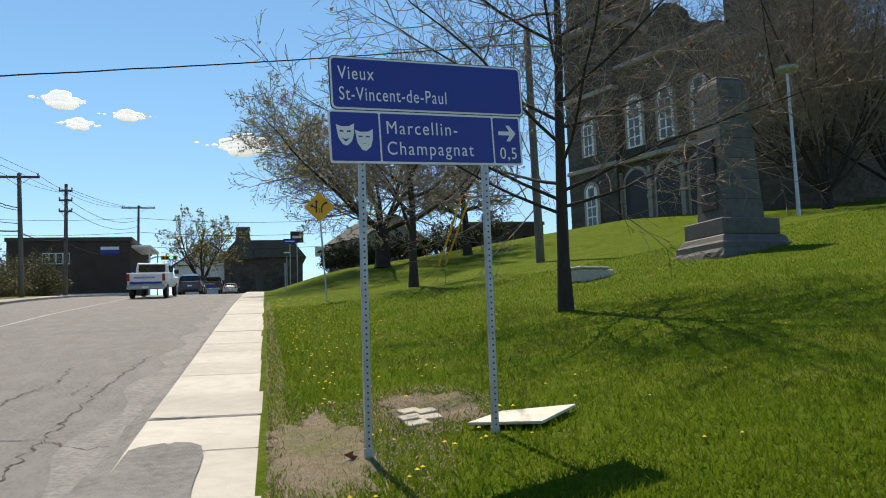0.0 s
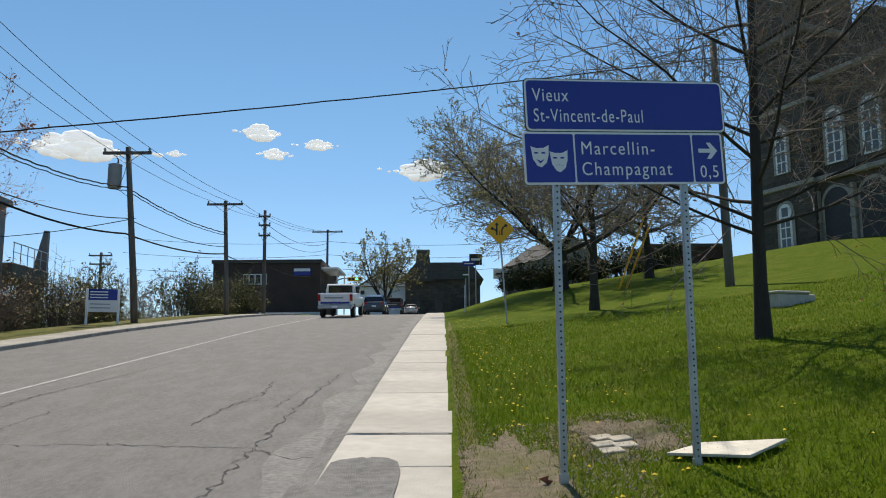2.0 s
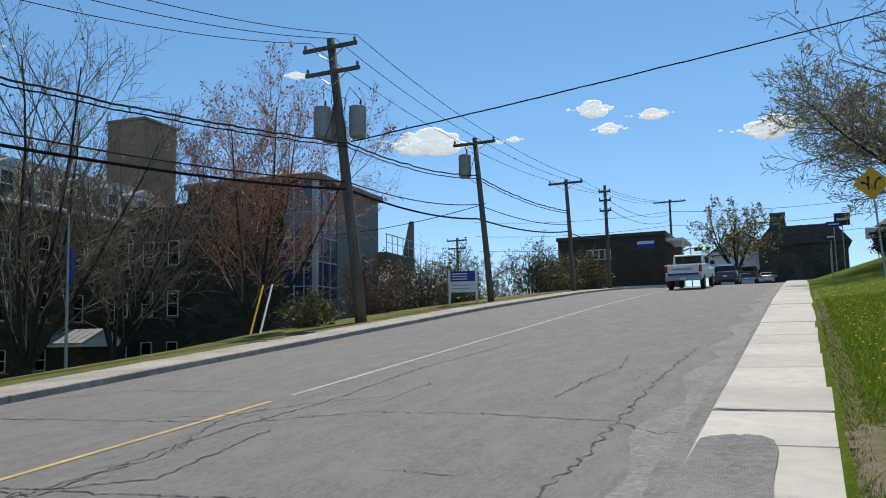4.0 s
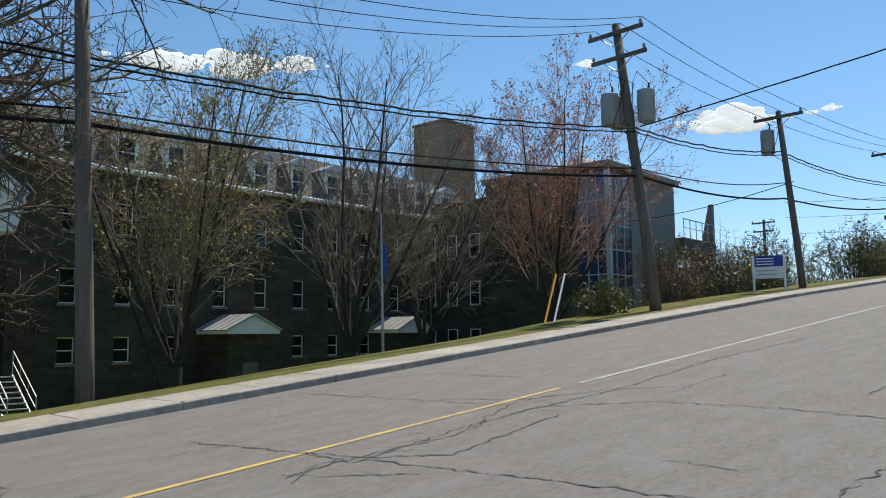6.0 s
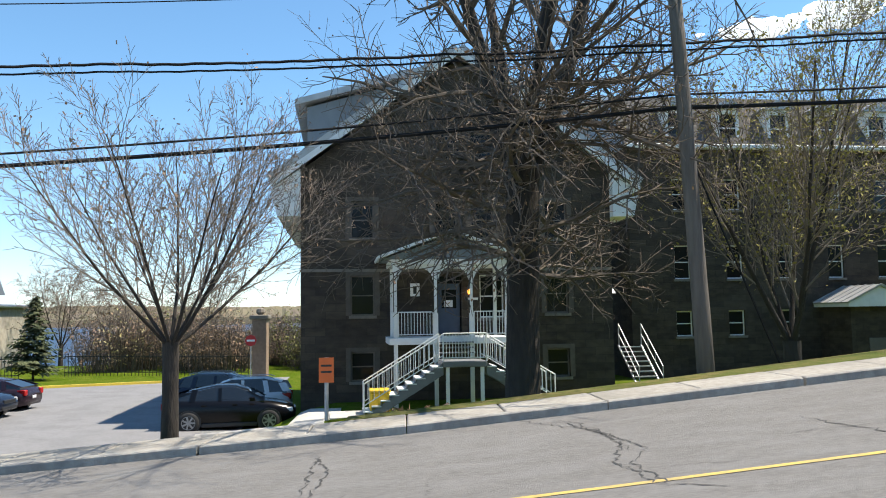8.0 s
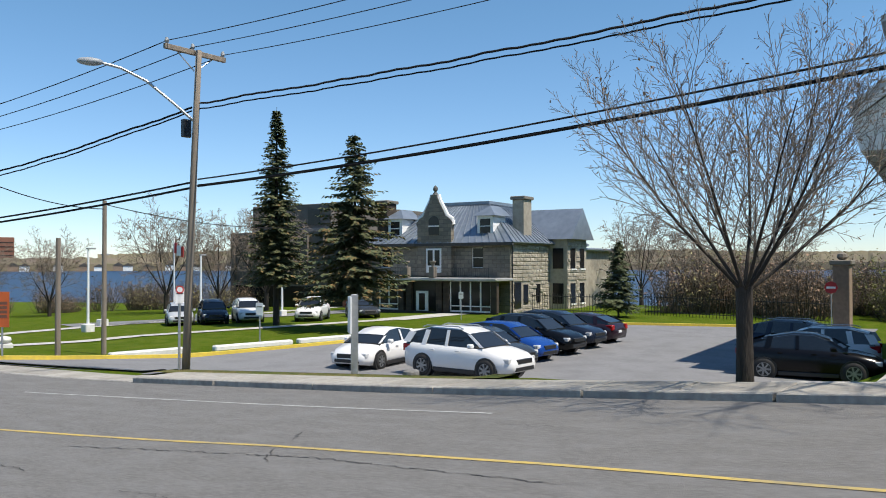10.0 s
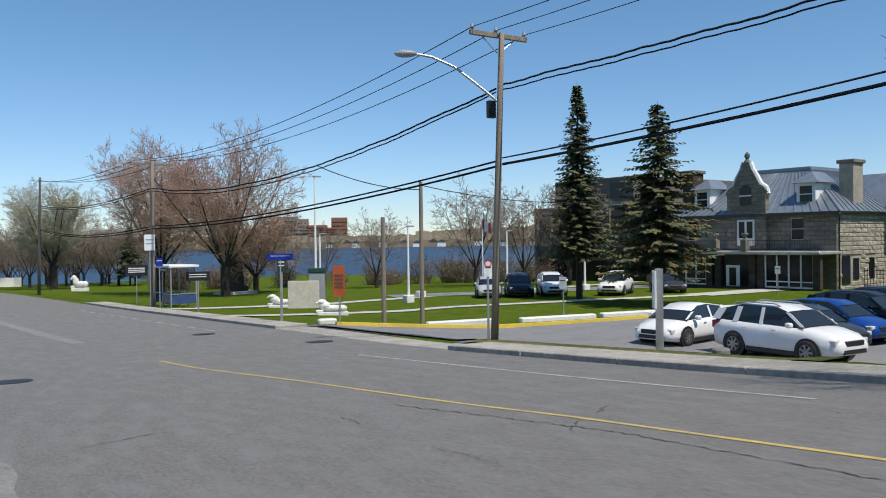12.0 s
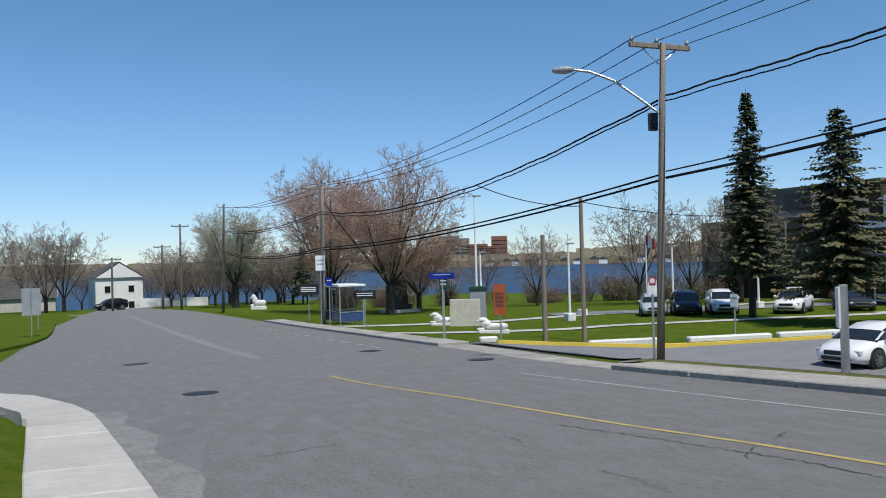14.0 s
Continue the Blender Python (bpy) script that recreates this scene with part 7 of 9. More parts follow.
wl = thing("wall_lamp", convent.matrix_world @ pose(0.003, 6.75, 4.25), "small glowing orange wall lamp by the door", "lamp")
part("lamp_box", boxed(0, 0.03, -0.05, 0.05, -0.1, 0.12), M_BLACK, wl)
part("lamp_glass", boxed(0.032, 0.12, -0.07, 0.07, -0.09, 0.1, 0.02), glow("lamp_glow", (1.0, 0.35, 0.05), 2.5), wl)
pl = thing("wall_plate", convent.matrix_world @ pose(0.003, 4.55, 4.1), "white wall plate with a dark mark", "sign")
part("plate", boxed(0, 0.015, -0.19, 0.19, 0, 0.52), M_SIGNWHITE, pl)
part("mark_bar", boxed(0.017, 0.02, -0.07, 0.07, 0.1, 0.4), M_BLACK, pl)
pl2 = thing("wall_plate", convent.matrix_world @ pose(0.003, 6.6, 3.9), "small dark plate with pale marks", "sign")
part("plate", boxed(0, 0.015, 0, 0.6, 0, 0.15), M_BLACK, pl2)
part("mark_bar", boxed(0.017, 0.02, 0.08, 0.52, 0.03, 0.12), M_SIGNWHITE, pl2)
side_stair = thing("metal_stair", pose(-35.6, 9.6, -1.6, 0, 0, TURN), "grey metal stair at the convent side door", "stair")
for k in range(9):
    part("tread", boxed(1.9 - k * 0.27, 2.2 - k * 0.27, 0, 1.05, 0.16 + k * 0.2, 0.20 + k * 0.2), M_STEEL, side_stair)
for y in (0.0, 1.05):
    part("stringer", tube(bmesh.new(), [(2.2, y, 0), (-0.3, y, 1.85)], 0.05, 6), M_STEEL, side_stair)
    railing(side_stair, [(2.15, y, 0.1), (-0.25, y, 1.85)], 0.95, (3,), M_STEEL, low=0.5)
canopy = thing("door_canopy", convent.matrix_world @ pose(-3.6, GW + 0.003, 0), "white side door with a small gabled canopy", "door")
part("door_leaf", boxed(-0.5, 0.5, 0.0, 0.06, 1.9, 4.0), M_WHITE, canopy)
bm = bmesh.new()
prism(bm, [(-0.9, 4.2), (0.9, 4.2), (0, 4.8)], 0.0, 1.1)
part("canopy_roof", bm, M_WHITE, canopy)

# bushes by the stair
for k in range(4):
    x, y = -26.2 + 0.2 * k, -0.2 + k * 1.1
    shrub(300 + k, (x, y, ground_z(x, y)), 0.6, 0.9, "low dry brown shrub before the porch", leaves=60, stems=26, leaf=M_BUD_TAN)


# ---- the stone mansion ----
mansion = thing("mansion", pose(-55.2, -34.3, -2.75, 0, 0, TURN), "grey stone mansion with blue-grey metal mansard roof", "house")
fh = []
for y, z, w_, h_ in ((-13.0, 4.1, 1.1, 1.7), (-7.9, 4.1, 1.5, 1.9), (-3.6, 4.1, 1.1, 1.7)):
    fh.append((y + 14, z, w_, h_))
fw = part("front_wall", wall_holes(14, -0.6, 6.2, fh), M_STONE_MID, mansion)
fw.matrix_local = Matrix.Translation((0, -14, 0))
for y, z, w_, h_ in fh:
    window(mansion, (0, y - 14, z), 0, w_, h_, cols=2 if w_ > 1.3 else 1)
# sunlight painted in: walls on the +y side take the paler stone
part("side_wall", boxed(-15, -0.36, -0.36, 0, -0.6, 6.2), M_STONE_PALE_SUNLIT, mansion)
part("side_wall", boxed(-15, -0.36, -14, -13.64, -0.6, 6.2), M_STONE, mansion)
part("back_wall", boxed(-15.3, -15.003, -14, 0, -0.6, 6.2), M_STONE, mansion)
R0, R1 = 6.2, 9.7
bm = bmesh.new()
e, q = 0.55, 4.3
A_ = [(e, -14 - e, R0), (e, e, R0), (-15 - e, e, R0), (-15 - e, -14 - e, R0)]
B_ = [(-q, -14 + q, R1), (-q, -q, R1), (-15 + q, -q, R1), (-15 + q, -14 + q, R1)]
for k in range(4):
    slab_roof(bm, A_[k], A_[(k + 1) % 4], B_[(k + 1) % 4], B_[k], 0.12)
    seams(mansion, M_ROOF_BLUE, A_[k], A_[(k + 1) % 4], B_[(k + 1) % 4], B_[k], 22, 0.07, 0.06)
bm.faces.new([bm.verts.new(p) for p in B_])
part("roof", bm, M_ROOF_BLUE, mansion, "blue-grey seamed metal roof")
part("roof_curb", boxed(-15 + q - 0.1, -q + 0.1, -14 + q - 0.1, -q + 0.1, R1 + 0.002, R1 + 0.3, 0.03), M_ROOF_BLUE, mansion)
part("eave_board", boxed(0.3, 0.58, -14.5, 0.5, R0 - 0.25, R0 - 0.01), M_SHINGLE, mansion)
# curved centre gable
o = [(-8.7, 3.4), (-5.3, 3.4), (-5.3, 7.6), (-5.15, 7.9), (-5.5, 8.3), (-5.9, 8.5), (-6.15, 9.1), (-6.5, 9.7), (-6.7, 10.3), (-7.3, 10.3), (-7.5, 9.7), (-7.85, 9.1), (-8.1, 8.5), (-8.5, 8.3), (-8.85, 7.9), (-8.7, 7.6)]
SW = Matrix(((0, 1, 0, 0), (1, 0, 0, 0), (0, 0, 1, 0), (0, 0, 0, 1)))
bm = prism(bmesh.new(), o, 0.003, 0.5)
bmesh.ops.transform(bm, matrix=SW, verts=bm.verts)
part("curved_gable", bm, M_STONE_MID, mansion)
for s in (-1, 1):
    bm = bmesh.new()
    tube(bm, [(0.25, -7 + s * 1.8, 7.75), (0.25, -7 + s * 1.65, 8.25), (0.25, -7 + s * 1.2, 8.55), (0.25, -7 + s * 0.9, 9.1), (0.25, -7 + s * 0.5, 9.75), (0.25, -7 + s * 0.3, 10.32)], 0.2, 8)
    part("coping", bm, M_WHITE, mansion)
part("finial", tube(bmesh.new(), [(0.25, -7, 10.3), (0.25, -7, 10.6), (0.25, -7, 10.75), (0.25, -7, 10.95), (0.25, -7, 11.15)], [0.3, 0.1, 0.22, 0.2, 0.03], 10), M_GRANITE, mansion)
bm = prism(bmesh.new(), [(a - 7.5, b + 6.9) for a, b in arch_outline(1.0, 1.6)], 0.505, 0.56)
bmesh.ops.transform(bm, matrix=SW, verts=bm.verts)
part("gable_window", bm, M_GLASS, mansion)
part("gable_window_bar", boxed(0.562, 0.59, -7.52, -6.48, 7.6, 7.7), M_WHITE, mansion)
gd = new("balcony_door")
gd.parent = mansion
part("door_frame", boxed(0.503, 0.56, -7.75, -6.25, 3.7, 5.75), M_WHITE, gd)
for y in (-7.6, -6.9):
    part("door_pane", boxed(0.562, 0.575, y, y + 0.5, 4.3, 5.6), M_GLASS, gd)
for yc in (-11.8, -2.6):
    d = new("dormer")
    d.parent = mansion
    d.matrix_local = pose(-0.55, yc, 6.75)
    part("dormer_body", boxed(-2.2, 0, -0.75, 0.75, 0, 1.7), M_WHITE, d)
    part("dormer_pane", boxed(0.003, 0.02, -0.48, 0.48, 0.25, 1.45), M_GLASS, d)
    part("dormer_bar", boxed(0.022, 0.04, -0.48, 0.48, 0.8, 0.87), M_WHITE, d)
    bm = bmesh.new()
    vs = [bm.verts.new(p) for p in ((0.3, -1.1, 1.7), (0.3, 1.1, 1.7), (-2.6, 1.1, 1.7), (-2.6, -1.1, 1.7), (-0.9, 0, 2.6), (-2.6, 0, 2.6))]
    for f in ((0, 1, 4), (1, 2, 5, 4), (3, 0, 4, 5), (3, 2, 1, 0)):
        bm.faces.new([vs[k] for k in f])
    part("dormer_roof", bm, M_ROOF_BLUE, d)
for x, y in ((-4.0, -0.9), (-1.5, -13.4)):
    ch = new("chimney")
    ch.parent = mansion
    ch.matrix_local = pose(x, y, 6.6)
    # the sun-facing chimney has sunlight put into its paler stone
    part("chimney_shaft", boxed(-0.75, 0.75, -0.55, 0.55, 0, 3.3, 0.04), M_STONE_PALE_SUNLIT if y > -2 else M_STONE, ch)
    part("chimney_cap", boxed(-0.9, 0.9, -0.7, 0.7, 3.303, 3.6, 0.05), M_TRIM, ch)
# glazed front porch
fp = new("veranda")
fp.parent = mansion
part("veranda_roof", boxed(0.003, 2.9, -14.3, 0.3, 3.05, 3.3, 0.06), M_ROOF, fp)
part("veranda_wall", boxed(2.0, 2.35, -14, 0, -0.5, 0.55), M_STONE, fp)
for y in (-14, -9.4, -8.6, -5.6, -4.9, -0.5):
    part("pier", boxed(2.0, 2.4, y, y + 0.55, 0.553, 3.047), M_STONE, fp)
for y0, y1 in ((-13.4, -9.5), (-4.3, -0.55)):
    part("glazing", boxed(2.1, 2.15, y0, y1, 0.56, 3.0), M_GLASS, fp)
    for k in range(5):
        y = y0 + (y1 - y0) * k / 4
        part("mullion", boxed(2.16, 2.24, y - 0.05, y + 0.05, 0.56, 3.0), M_WHITE, fp)
    part("transom", boxed(2.16, 2.23, y0, y1, 1.0, 1.08), M_WHITE, fp)
    part("transom", boxed(2.16, 2.23, y0, y1, 0.56, 0.68), M_WHITE, fp)
part("entrance_door", boxed(2.1, 2.2, -7.7, -6.5, -0.2, 2.2, 0.01), M_WHITE, fp)
part("entrance_glass", boxed(2.203, 2.22, -7.4, -6.8, 0.6, 2.0), M_GLASS, fp)
part("side_light", boxed(2.08, 2.14, -8.05, -5.6, -0.2, 3.0), M_GLASS, fp)
for y0, y1 in ((-12.9, -8.4), (-5.6, -0.5)):
    railing(fp, [(2.7, y0, 3.3), (2.7, y1, 3.3)], 0.8, (26,), M_BLACK, 0.015)
for y in (-8.3, -5.7):
    part("urn_pier", boxed(2.45, 2.95, y - 0.25, y + 0.25, 3.303, 4.2, 0.03), M_TRIM, fp)
    part("urn", tube(bmesh.new(), [(2.7, y, 4.2), (2.7, y, 4.35), (2.7, y, 4.6), (2.7, y, 4.7)], [0.12, 0.1, 0.28, 0.26], 10), M_TRIM, fp)
# side bay with gabled roof
bay = new("side_bay")
bay.parent = mansion
# bay wall in the same sunlit tone
part("bay_wall", boxed(-12.0, -7.6, 0.003, 1.7, -0.6, 6.9), M_STONE_PALE_SUNLIT, bay)
bm = prism(bmesh.new(), [(-12.4, 6.6), (-7.2, 6.6), (-9.8, 9.4)], -5, 2.3)
part("bay_roof", bm, M_ROOF_BLUE, bay)
for x in (-11.4, -9.3):
    for z in (0.9, 4.0):
        part("bay_pane", boxed(x, x + 1.0, 1.702, 1.76, z, z + 1.8), M_GLASS, bay)
        part("bay_sill", boxed(x - 0.1, x + 1.1, 1.702, 1.85, z - 0.14, z - 0.003), M_WHITE, bay)
for z in (0.9, 4.0):
    part("bay_pane", boxed(-7.598, -7.54, 0.35, 1.35, z, z + 1.8), M_GLASS, bay)
part("rear_block", boxed(-20, -12.003, -6, 1.2, -0.6, 5.6), M_STONE_PALE_SUNLIT, mansion)
part("rear_roof", boxed(-20.4, -12.003, -6.4, 1.7, 5.603, 5.9, 0.1), M_ROOF_BLUE, mansion)
for x in (-3.2, -5.6):
    part("side_pane", boxed(x, x + 0.8, 0.003, 0.06, 1.1, 2.7), M_GLASS, mansion)
part("side_pane", boxed(-1.9, -0.7, 0.003, 0.06, 0.8, 2.9), M_GLASS, mansion)
part("downpipe", tube(bmesh.new(), [(-0.2, 0.12, -0.5), (-0.2, 0.12, 6.2)], 0.06, 6), M_BLACK, mansion)
# rough ashlar on the sunny side, course by course, sunlight painted into its tone
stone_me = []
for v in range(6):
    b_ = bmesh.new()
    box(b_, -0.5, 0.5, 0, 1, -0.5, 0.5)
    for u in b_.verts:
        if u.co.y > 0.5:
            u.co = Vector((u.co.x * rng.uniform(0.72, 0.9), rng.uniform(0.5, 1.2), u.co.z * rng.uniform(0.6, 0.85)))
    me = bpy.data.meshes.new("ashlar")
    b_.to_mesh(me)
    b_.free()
    me.materials.append(M_STONE_PALE_SUNLIT)
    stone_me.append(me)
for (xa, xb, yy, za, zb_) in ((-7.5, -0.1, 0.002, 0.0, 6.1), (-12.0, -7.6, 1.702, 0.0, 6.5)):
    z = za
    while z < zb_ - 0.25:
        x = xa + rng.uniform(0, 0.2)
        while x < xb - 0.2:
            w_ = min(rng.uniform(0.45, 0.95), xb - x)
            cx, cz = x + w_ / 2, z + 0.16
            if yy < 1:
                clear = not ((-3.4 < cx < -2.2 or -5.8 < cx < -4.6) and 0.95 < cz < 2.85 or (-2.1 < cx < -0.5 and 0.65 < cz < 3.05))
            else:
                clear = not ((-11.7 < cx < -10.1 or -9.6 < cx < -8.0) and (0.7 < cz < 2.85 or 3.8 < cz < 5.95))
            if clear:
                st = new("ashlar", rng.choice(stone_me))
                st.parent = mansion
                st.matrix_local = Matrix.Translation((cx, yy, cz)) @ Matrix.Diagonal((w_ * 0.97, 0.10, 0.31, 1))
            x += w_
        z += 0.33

brown = thing("brown_building", pose(-60, -58, -3, 0, 0, TURN), "dark brown concrete institution behind the spruces", "building")
part("block", boxed(-22, 0, -16, 0.9, -1, 8.2, 0.05), M_BROWN, brown)
part("upper_block", boxed(-20, -1.5, -14, -2.4, 8.203, 11.2, 0.05), M_BROWN, brown)
part("upper_window", boxed(-1.498, -1.45, -5.6, -3.9, 8.9, 10.6), M_GLASS, brown)
part("upper_band", boxed(-1.498, -1.40, -14, -2.4, 8.25, 8.6), M_CLAD, brown)
for k in range(8):
    part("rib", boxed(0.003, 0.35, -15.5 + k * 2.2, -15.1 + k * 2.2, 2.8, 8.0), M_BROWN, brown)
part("ground_glazing", boxed(0.003, 0.05, -15, 0.5, -0.5, 2.3), M_GLASS, brown)
part("brick_end", boxed(-9, 0.6, 0.903, 7.1, -1, 5.8, 0.03), M_BRICK_R, brown)


# ---- car park, lawns and street things on the far side ----
def sheet(name, corners, nx, ny, lift, material, label, category, kind="structure"):
    """A thin sheet draped over the land between four corners."""
    vs, fs = [], []
    (ax, ay), (bx, by), (cx, cy), (dx, dy) = corners
    for j in range(ny + 1):
        for i in range(nx + 1):
            u, v = i / nx, j / ny
            x = (ax * (1 - u) + bx * u) * (1 - v) + (dx * (1 - u) + cx * u) * v
            y = (ay * (1 - u) + by * u) * (1 - v) + (dy * (1 - u) + cy * u) * v
            vs.append((x, y, ground_z(x, y) + lift))
    for j in range(ny):
        for i in range(nx):
            o = j * (nx + 1) + i
            fs.append((o, o + 1, o + nx + 2, o + nx + 1))
    return tagged(pydata(name, vs, fs, material, smooth=True), label, category, kind=kind)


sheet("car_park", ((-14.1, -5.0), (-14.6, -19.5), (-44, -26.5), (-56, -8)), 40, 60, 0.05, M_LOT, "pale grey asphalt car park", "car park")
sheet("driveway", ((-12.65, -19.6), (-12.3, -29.6), (-44, -26.7), (-44, -19)), 20, 50, 0.055, M_LOT, "asphalt driveway into the car park", "driveway")
V, F = [], []                              # dropped apron between the driveway and the pavement
for i in range(23):
    yy = -30.2 + i * 0.5
    xe = far_kerb(yy)
    V += [(xe - 1.30, yy, road_z(yy) + 0.035), (xe - 2.0, yy, road_z(yy) + 0.03), (xe - 3.4, yy, ground_z(xe - 3.4, yy) + 0.064)]
F = [(i * 3 + k, i * 3 + k + 1, i * 3 + k + 4, i * 3 + k + 3) for i in range(22) for k in range(2)]
tagged(pydata("driveway_apron", V, F, M_LOT), "asphalt apron where the driveway meets the street", "driveway", kind="structure")
sheet("paved_path", ((-12.6, -1.3), (-12.6, -3.4), (-30, -3.9), (-30, -2.4)), 4, 24, 0.03, M_CONC, "concrete path to the convent stair", "path")
for pts, wd in ((((-11.6, -38.5), (-26, -41.0), (-44, -37.5)), 1.3), (((-11.0, -47.5), (-25, -52), (-60, -58)), 1.6), (((-30, -56), (-50, -50), (-62, -47)), 5.0), (((-44, -37.5), (-52.5, -37.6)), 2.6)):
    for (x0, y0), (x1, y1) in zip(pts, pts[1:]):
        l = math.hypot(x1 - x0, y1 - y0)
        nx_, ny_ = -(y1 - y0) / l * wd / 2, (x1 - x0) / l * wd / 2
        sheet("park_path", ((x0 - nx_, y0 - ny_), (x0 + nx_, y0 + ny_), (x1 + nx_, y1 + ny_), (x1 - nx_, y1 - ny_)), 3, 20, 0.04, M_CONC if wd < 4 else M_LOT, "pale path across the park lawn", "path")
lot_kerb = tagged(new("lot_kerb"), "yellow painted kerb along the car park", "kerb", kind="structure")
for pts in (((-13.3, -29.5), (-20, -28.8), (-27, -27.9), (-34, -27.2), (-43, -26.6)), ((-43.5, -26.6), (-47, -22), (-50, -17), (-54, -10))):
    for (x0, y0), (x1, y1) in zip(pts, pts[1:]):
        for k in range(3):
            a, b = (x0 + (x1 - x0) * k / 3, y0 + (y1 - y0) * k / 3), (x0 + (x1 - x0) * (k + 1) / 3, y0 + (y1 - y0) * (k + 1) / 3)
            za, zb_ = ground_z(*a), ground_z(*b)
            bm = bmesh.new()
            l = math.hypot(b[0] - a[0], b[1] - a[1])
            n_ = Vector((-(b[1] - a[1]) / l * 0.12, (b[0] - a[0]) / l * 0.12, 0))
            v0, v1 = Vector((*a, za)), Vector((*b, zb_))
            loft(bm, [[v - n_ + Vector((0, 0, -0.1)), v + n_ + Vector((0, 0, -0.1)), v + n_ + Vector((0, 0, 0.19)), v - n_ + Vector((0, 0, 0.19))] for v in (v0, v1)])
            part("kerb_stone", bm, M_KYELLOW, lot_kerb)
for k, (x, y, l) in enumerate(((-20.5, -31.2, 3.6), (-25.5, -30.3, 4.2), (-30.2, -29.6, 4.4), (-35.0, -29.0, 4.6), (-14.0, -32.0, 0.8))):
    b = tagged(mesh_ob("white_stone_edge", boxed(-l / 2, l / 2, -0.2, 0.2, -0.15, 0.22, 0.06), M_PLASTER), "white painted low stone edging on the lawn", "edging", "stone edgings")
    b.matrix_world = pose(x, y, ground_z(x, y), 0, 0, 170)
tagged(sheet("verge", ((-12.66, -19.2), (-14.6, -19.2), (-15.0, -8.5), (-13.20, -8.5)), 8, 24, 0.035, M_DRYGRASS, "dry grass verge behind the pavement", "verge"))
sheet("verge", ((-13.3, -1.0), (-15.4, -1.0), (-16.0, 24), (-13.3, 24)), 6, 40, 0.02, M_DRYGRASS, "dry grass verge behind the pavement", "verge")
sheet("verge", ((-13.3, 24.0), (-16.0, 24.0), (-16.0, 66), (-13.3, 66)), 6, 40, 0.02, M_DRYGRASS, "dry grass verge behind the pavement", "verge")


def post_sign(x, y, h, w_, hh, mt, label, base=None, turn=90, pr=0.035, bars=2, barmat=None, post_mat=M_STEEL, name="street_sign"):
    """A sign panel on one post; with turn 90 it faces the street."""
    z = ground_z(x, y) if base is None else base
    ob = thing(name, pose(x, y, z, 0, 0, turn), label, "sign", "small signs")
    part("post", tube(bmesh.new(), [(0, 0.03, -0.25), (0, 0.03, h)], pr, 8), post_mat, ob)
    part("panel", boxed(-w_ / 2, w_ / 2, -0.012, 0.0, h - hh, h, 0.003), mt, ob)
    for k in range(bars):
        z0 = h - hh * (0.3 + 0.5 * k / max(1, bars))
        part("lettering_bar", boxed(-w_ * 0.36, w_ * 0.36, -0.018, -0.014, z0 - hh * 0.06, z0 + hh * 0.02), barmat or M_BLACK, ob)
    return ob


post_sign(-13.75, -1.35, 1.05, 0.25, 0.42, M_ORANGE, "orange notice sign by the convent path", turn=92)
post_sign(-13.4, -29.4, 2.45, 0.62, 1.25, M_ORANGE, "tall orange park sign board", turn=115, bars=4, barmat=M_BRICK_R)
post_sign(-12.0, -32.2, 3.2, 1.1, 0.26, M_SIGNBLUE, "blue street name sign with pale bars", turn=150, bars=1, barmat=M_SIGNWHITE)
post_sign(-12.05, -32.2, 2.75, 0.35, 0.6, M_GREEN, "green route sign under the street name", turn=150, bars=2, barmat=M_SIGNWHITE)
post_sign(-26.0, -30.5, 2.1, 0.4, 0.6, M_SIGNWHITE, "white parking sign on a leaning post", turn=110, bars=1)
post_sign(-46.5, -33.0, 2.0, 0.35, 0.5, M_SIGNWHITE, "white sign before the mansion", turn=110, bars=1)
post_sign(-11.7, -44.0, 2.2, 1.25, 0.5, M_BLACK, "dark direction board on two posts", turn=165, bars=2, barmat=M_SIGNWHITE)
post_sign(-10.9, -56.3, 2.65, 1.45, 0.75, M_BLACK, "black information board by the shelter", turn=168, bars=3, barmat=M_SIGNWHITE)
post_sign(6.2, -52.5, 3.0, 1.0, 1.6, M_GREYBOX, "grey back of a large sign at the side street", turn=10, bars=0)
post_sign(6.9, -62, 2.6, 0.5, 0.5, M_GREYBOX, "grey back of a small sign at the side street", turn=10, bars=0)
ns = post_sign(-13.27, -18.85, 2.2, 0.24, 0.40, M_SIGNWHITE, "white no parking sign with a red ring", turn=155, bars=1, base=road_z(-19) + 0.1)
part("ring", tube(bmesh.new(), [(0, -0.014, 2.18), (0, -0.02, 2.18)], 0.11, 16), M_REDPAINT, ns)
part("ring_centre", tube(bmesh.new(), [(0, -0.021, 2.18), (0, -0.024, 2.18)], 0.075, 16), M_SIGNWHITE, ns)
gp = thing("steel_plank_post", pose(-14.5, -13.5, ground_z(-14.5, -13.5), 0, 0, 140), "wide pale galvanised sign post seen edge on", "sign post")
part("plank", boxed(-0.09, 0.09, -0.03, 0.03, -0.2, 2.15, 0.01), M_STEEL, gp)
part("back_plate", boxed(-0.14, -0.093, -0.25, 0.25, 1.2, 2.1, 0.005), M_SIGNWHITE, gp)
bol = thing("bollard", pose(-14.6, -11.8, ground_z(-14.6, -11.8)), "short round concrete bollard", "bollard")
part("drum", tube(bmesh.new(), [(0, 0, -0.2), (0, 0, 0.32), (0, 0, 0.36)], [0.2, 0.2, 0.16], 14), M_CONC_WORN, bol)
bs = thing("billboard", pose(-14.55, 33.9, road_z(33.9) - 0.1, 0, 0, 20), "white and blue institution sign on two posts", "sign")
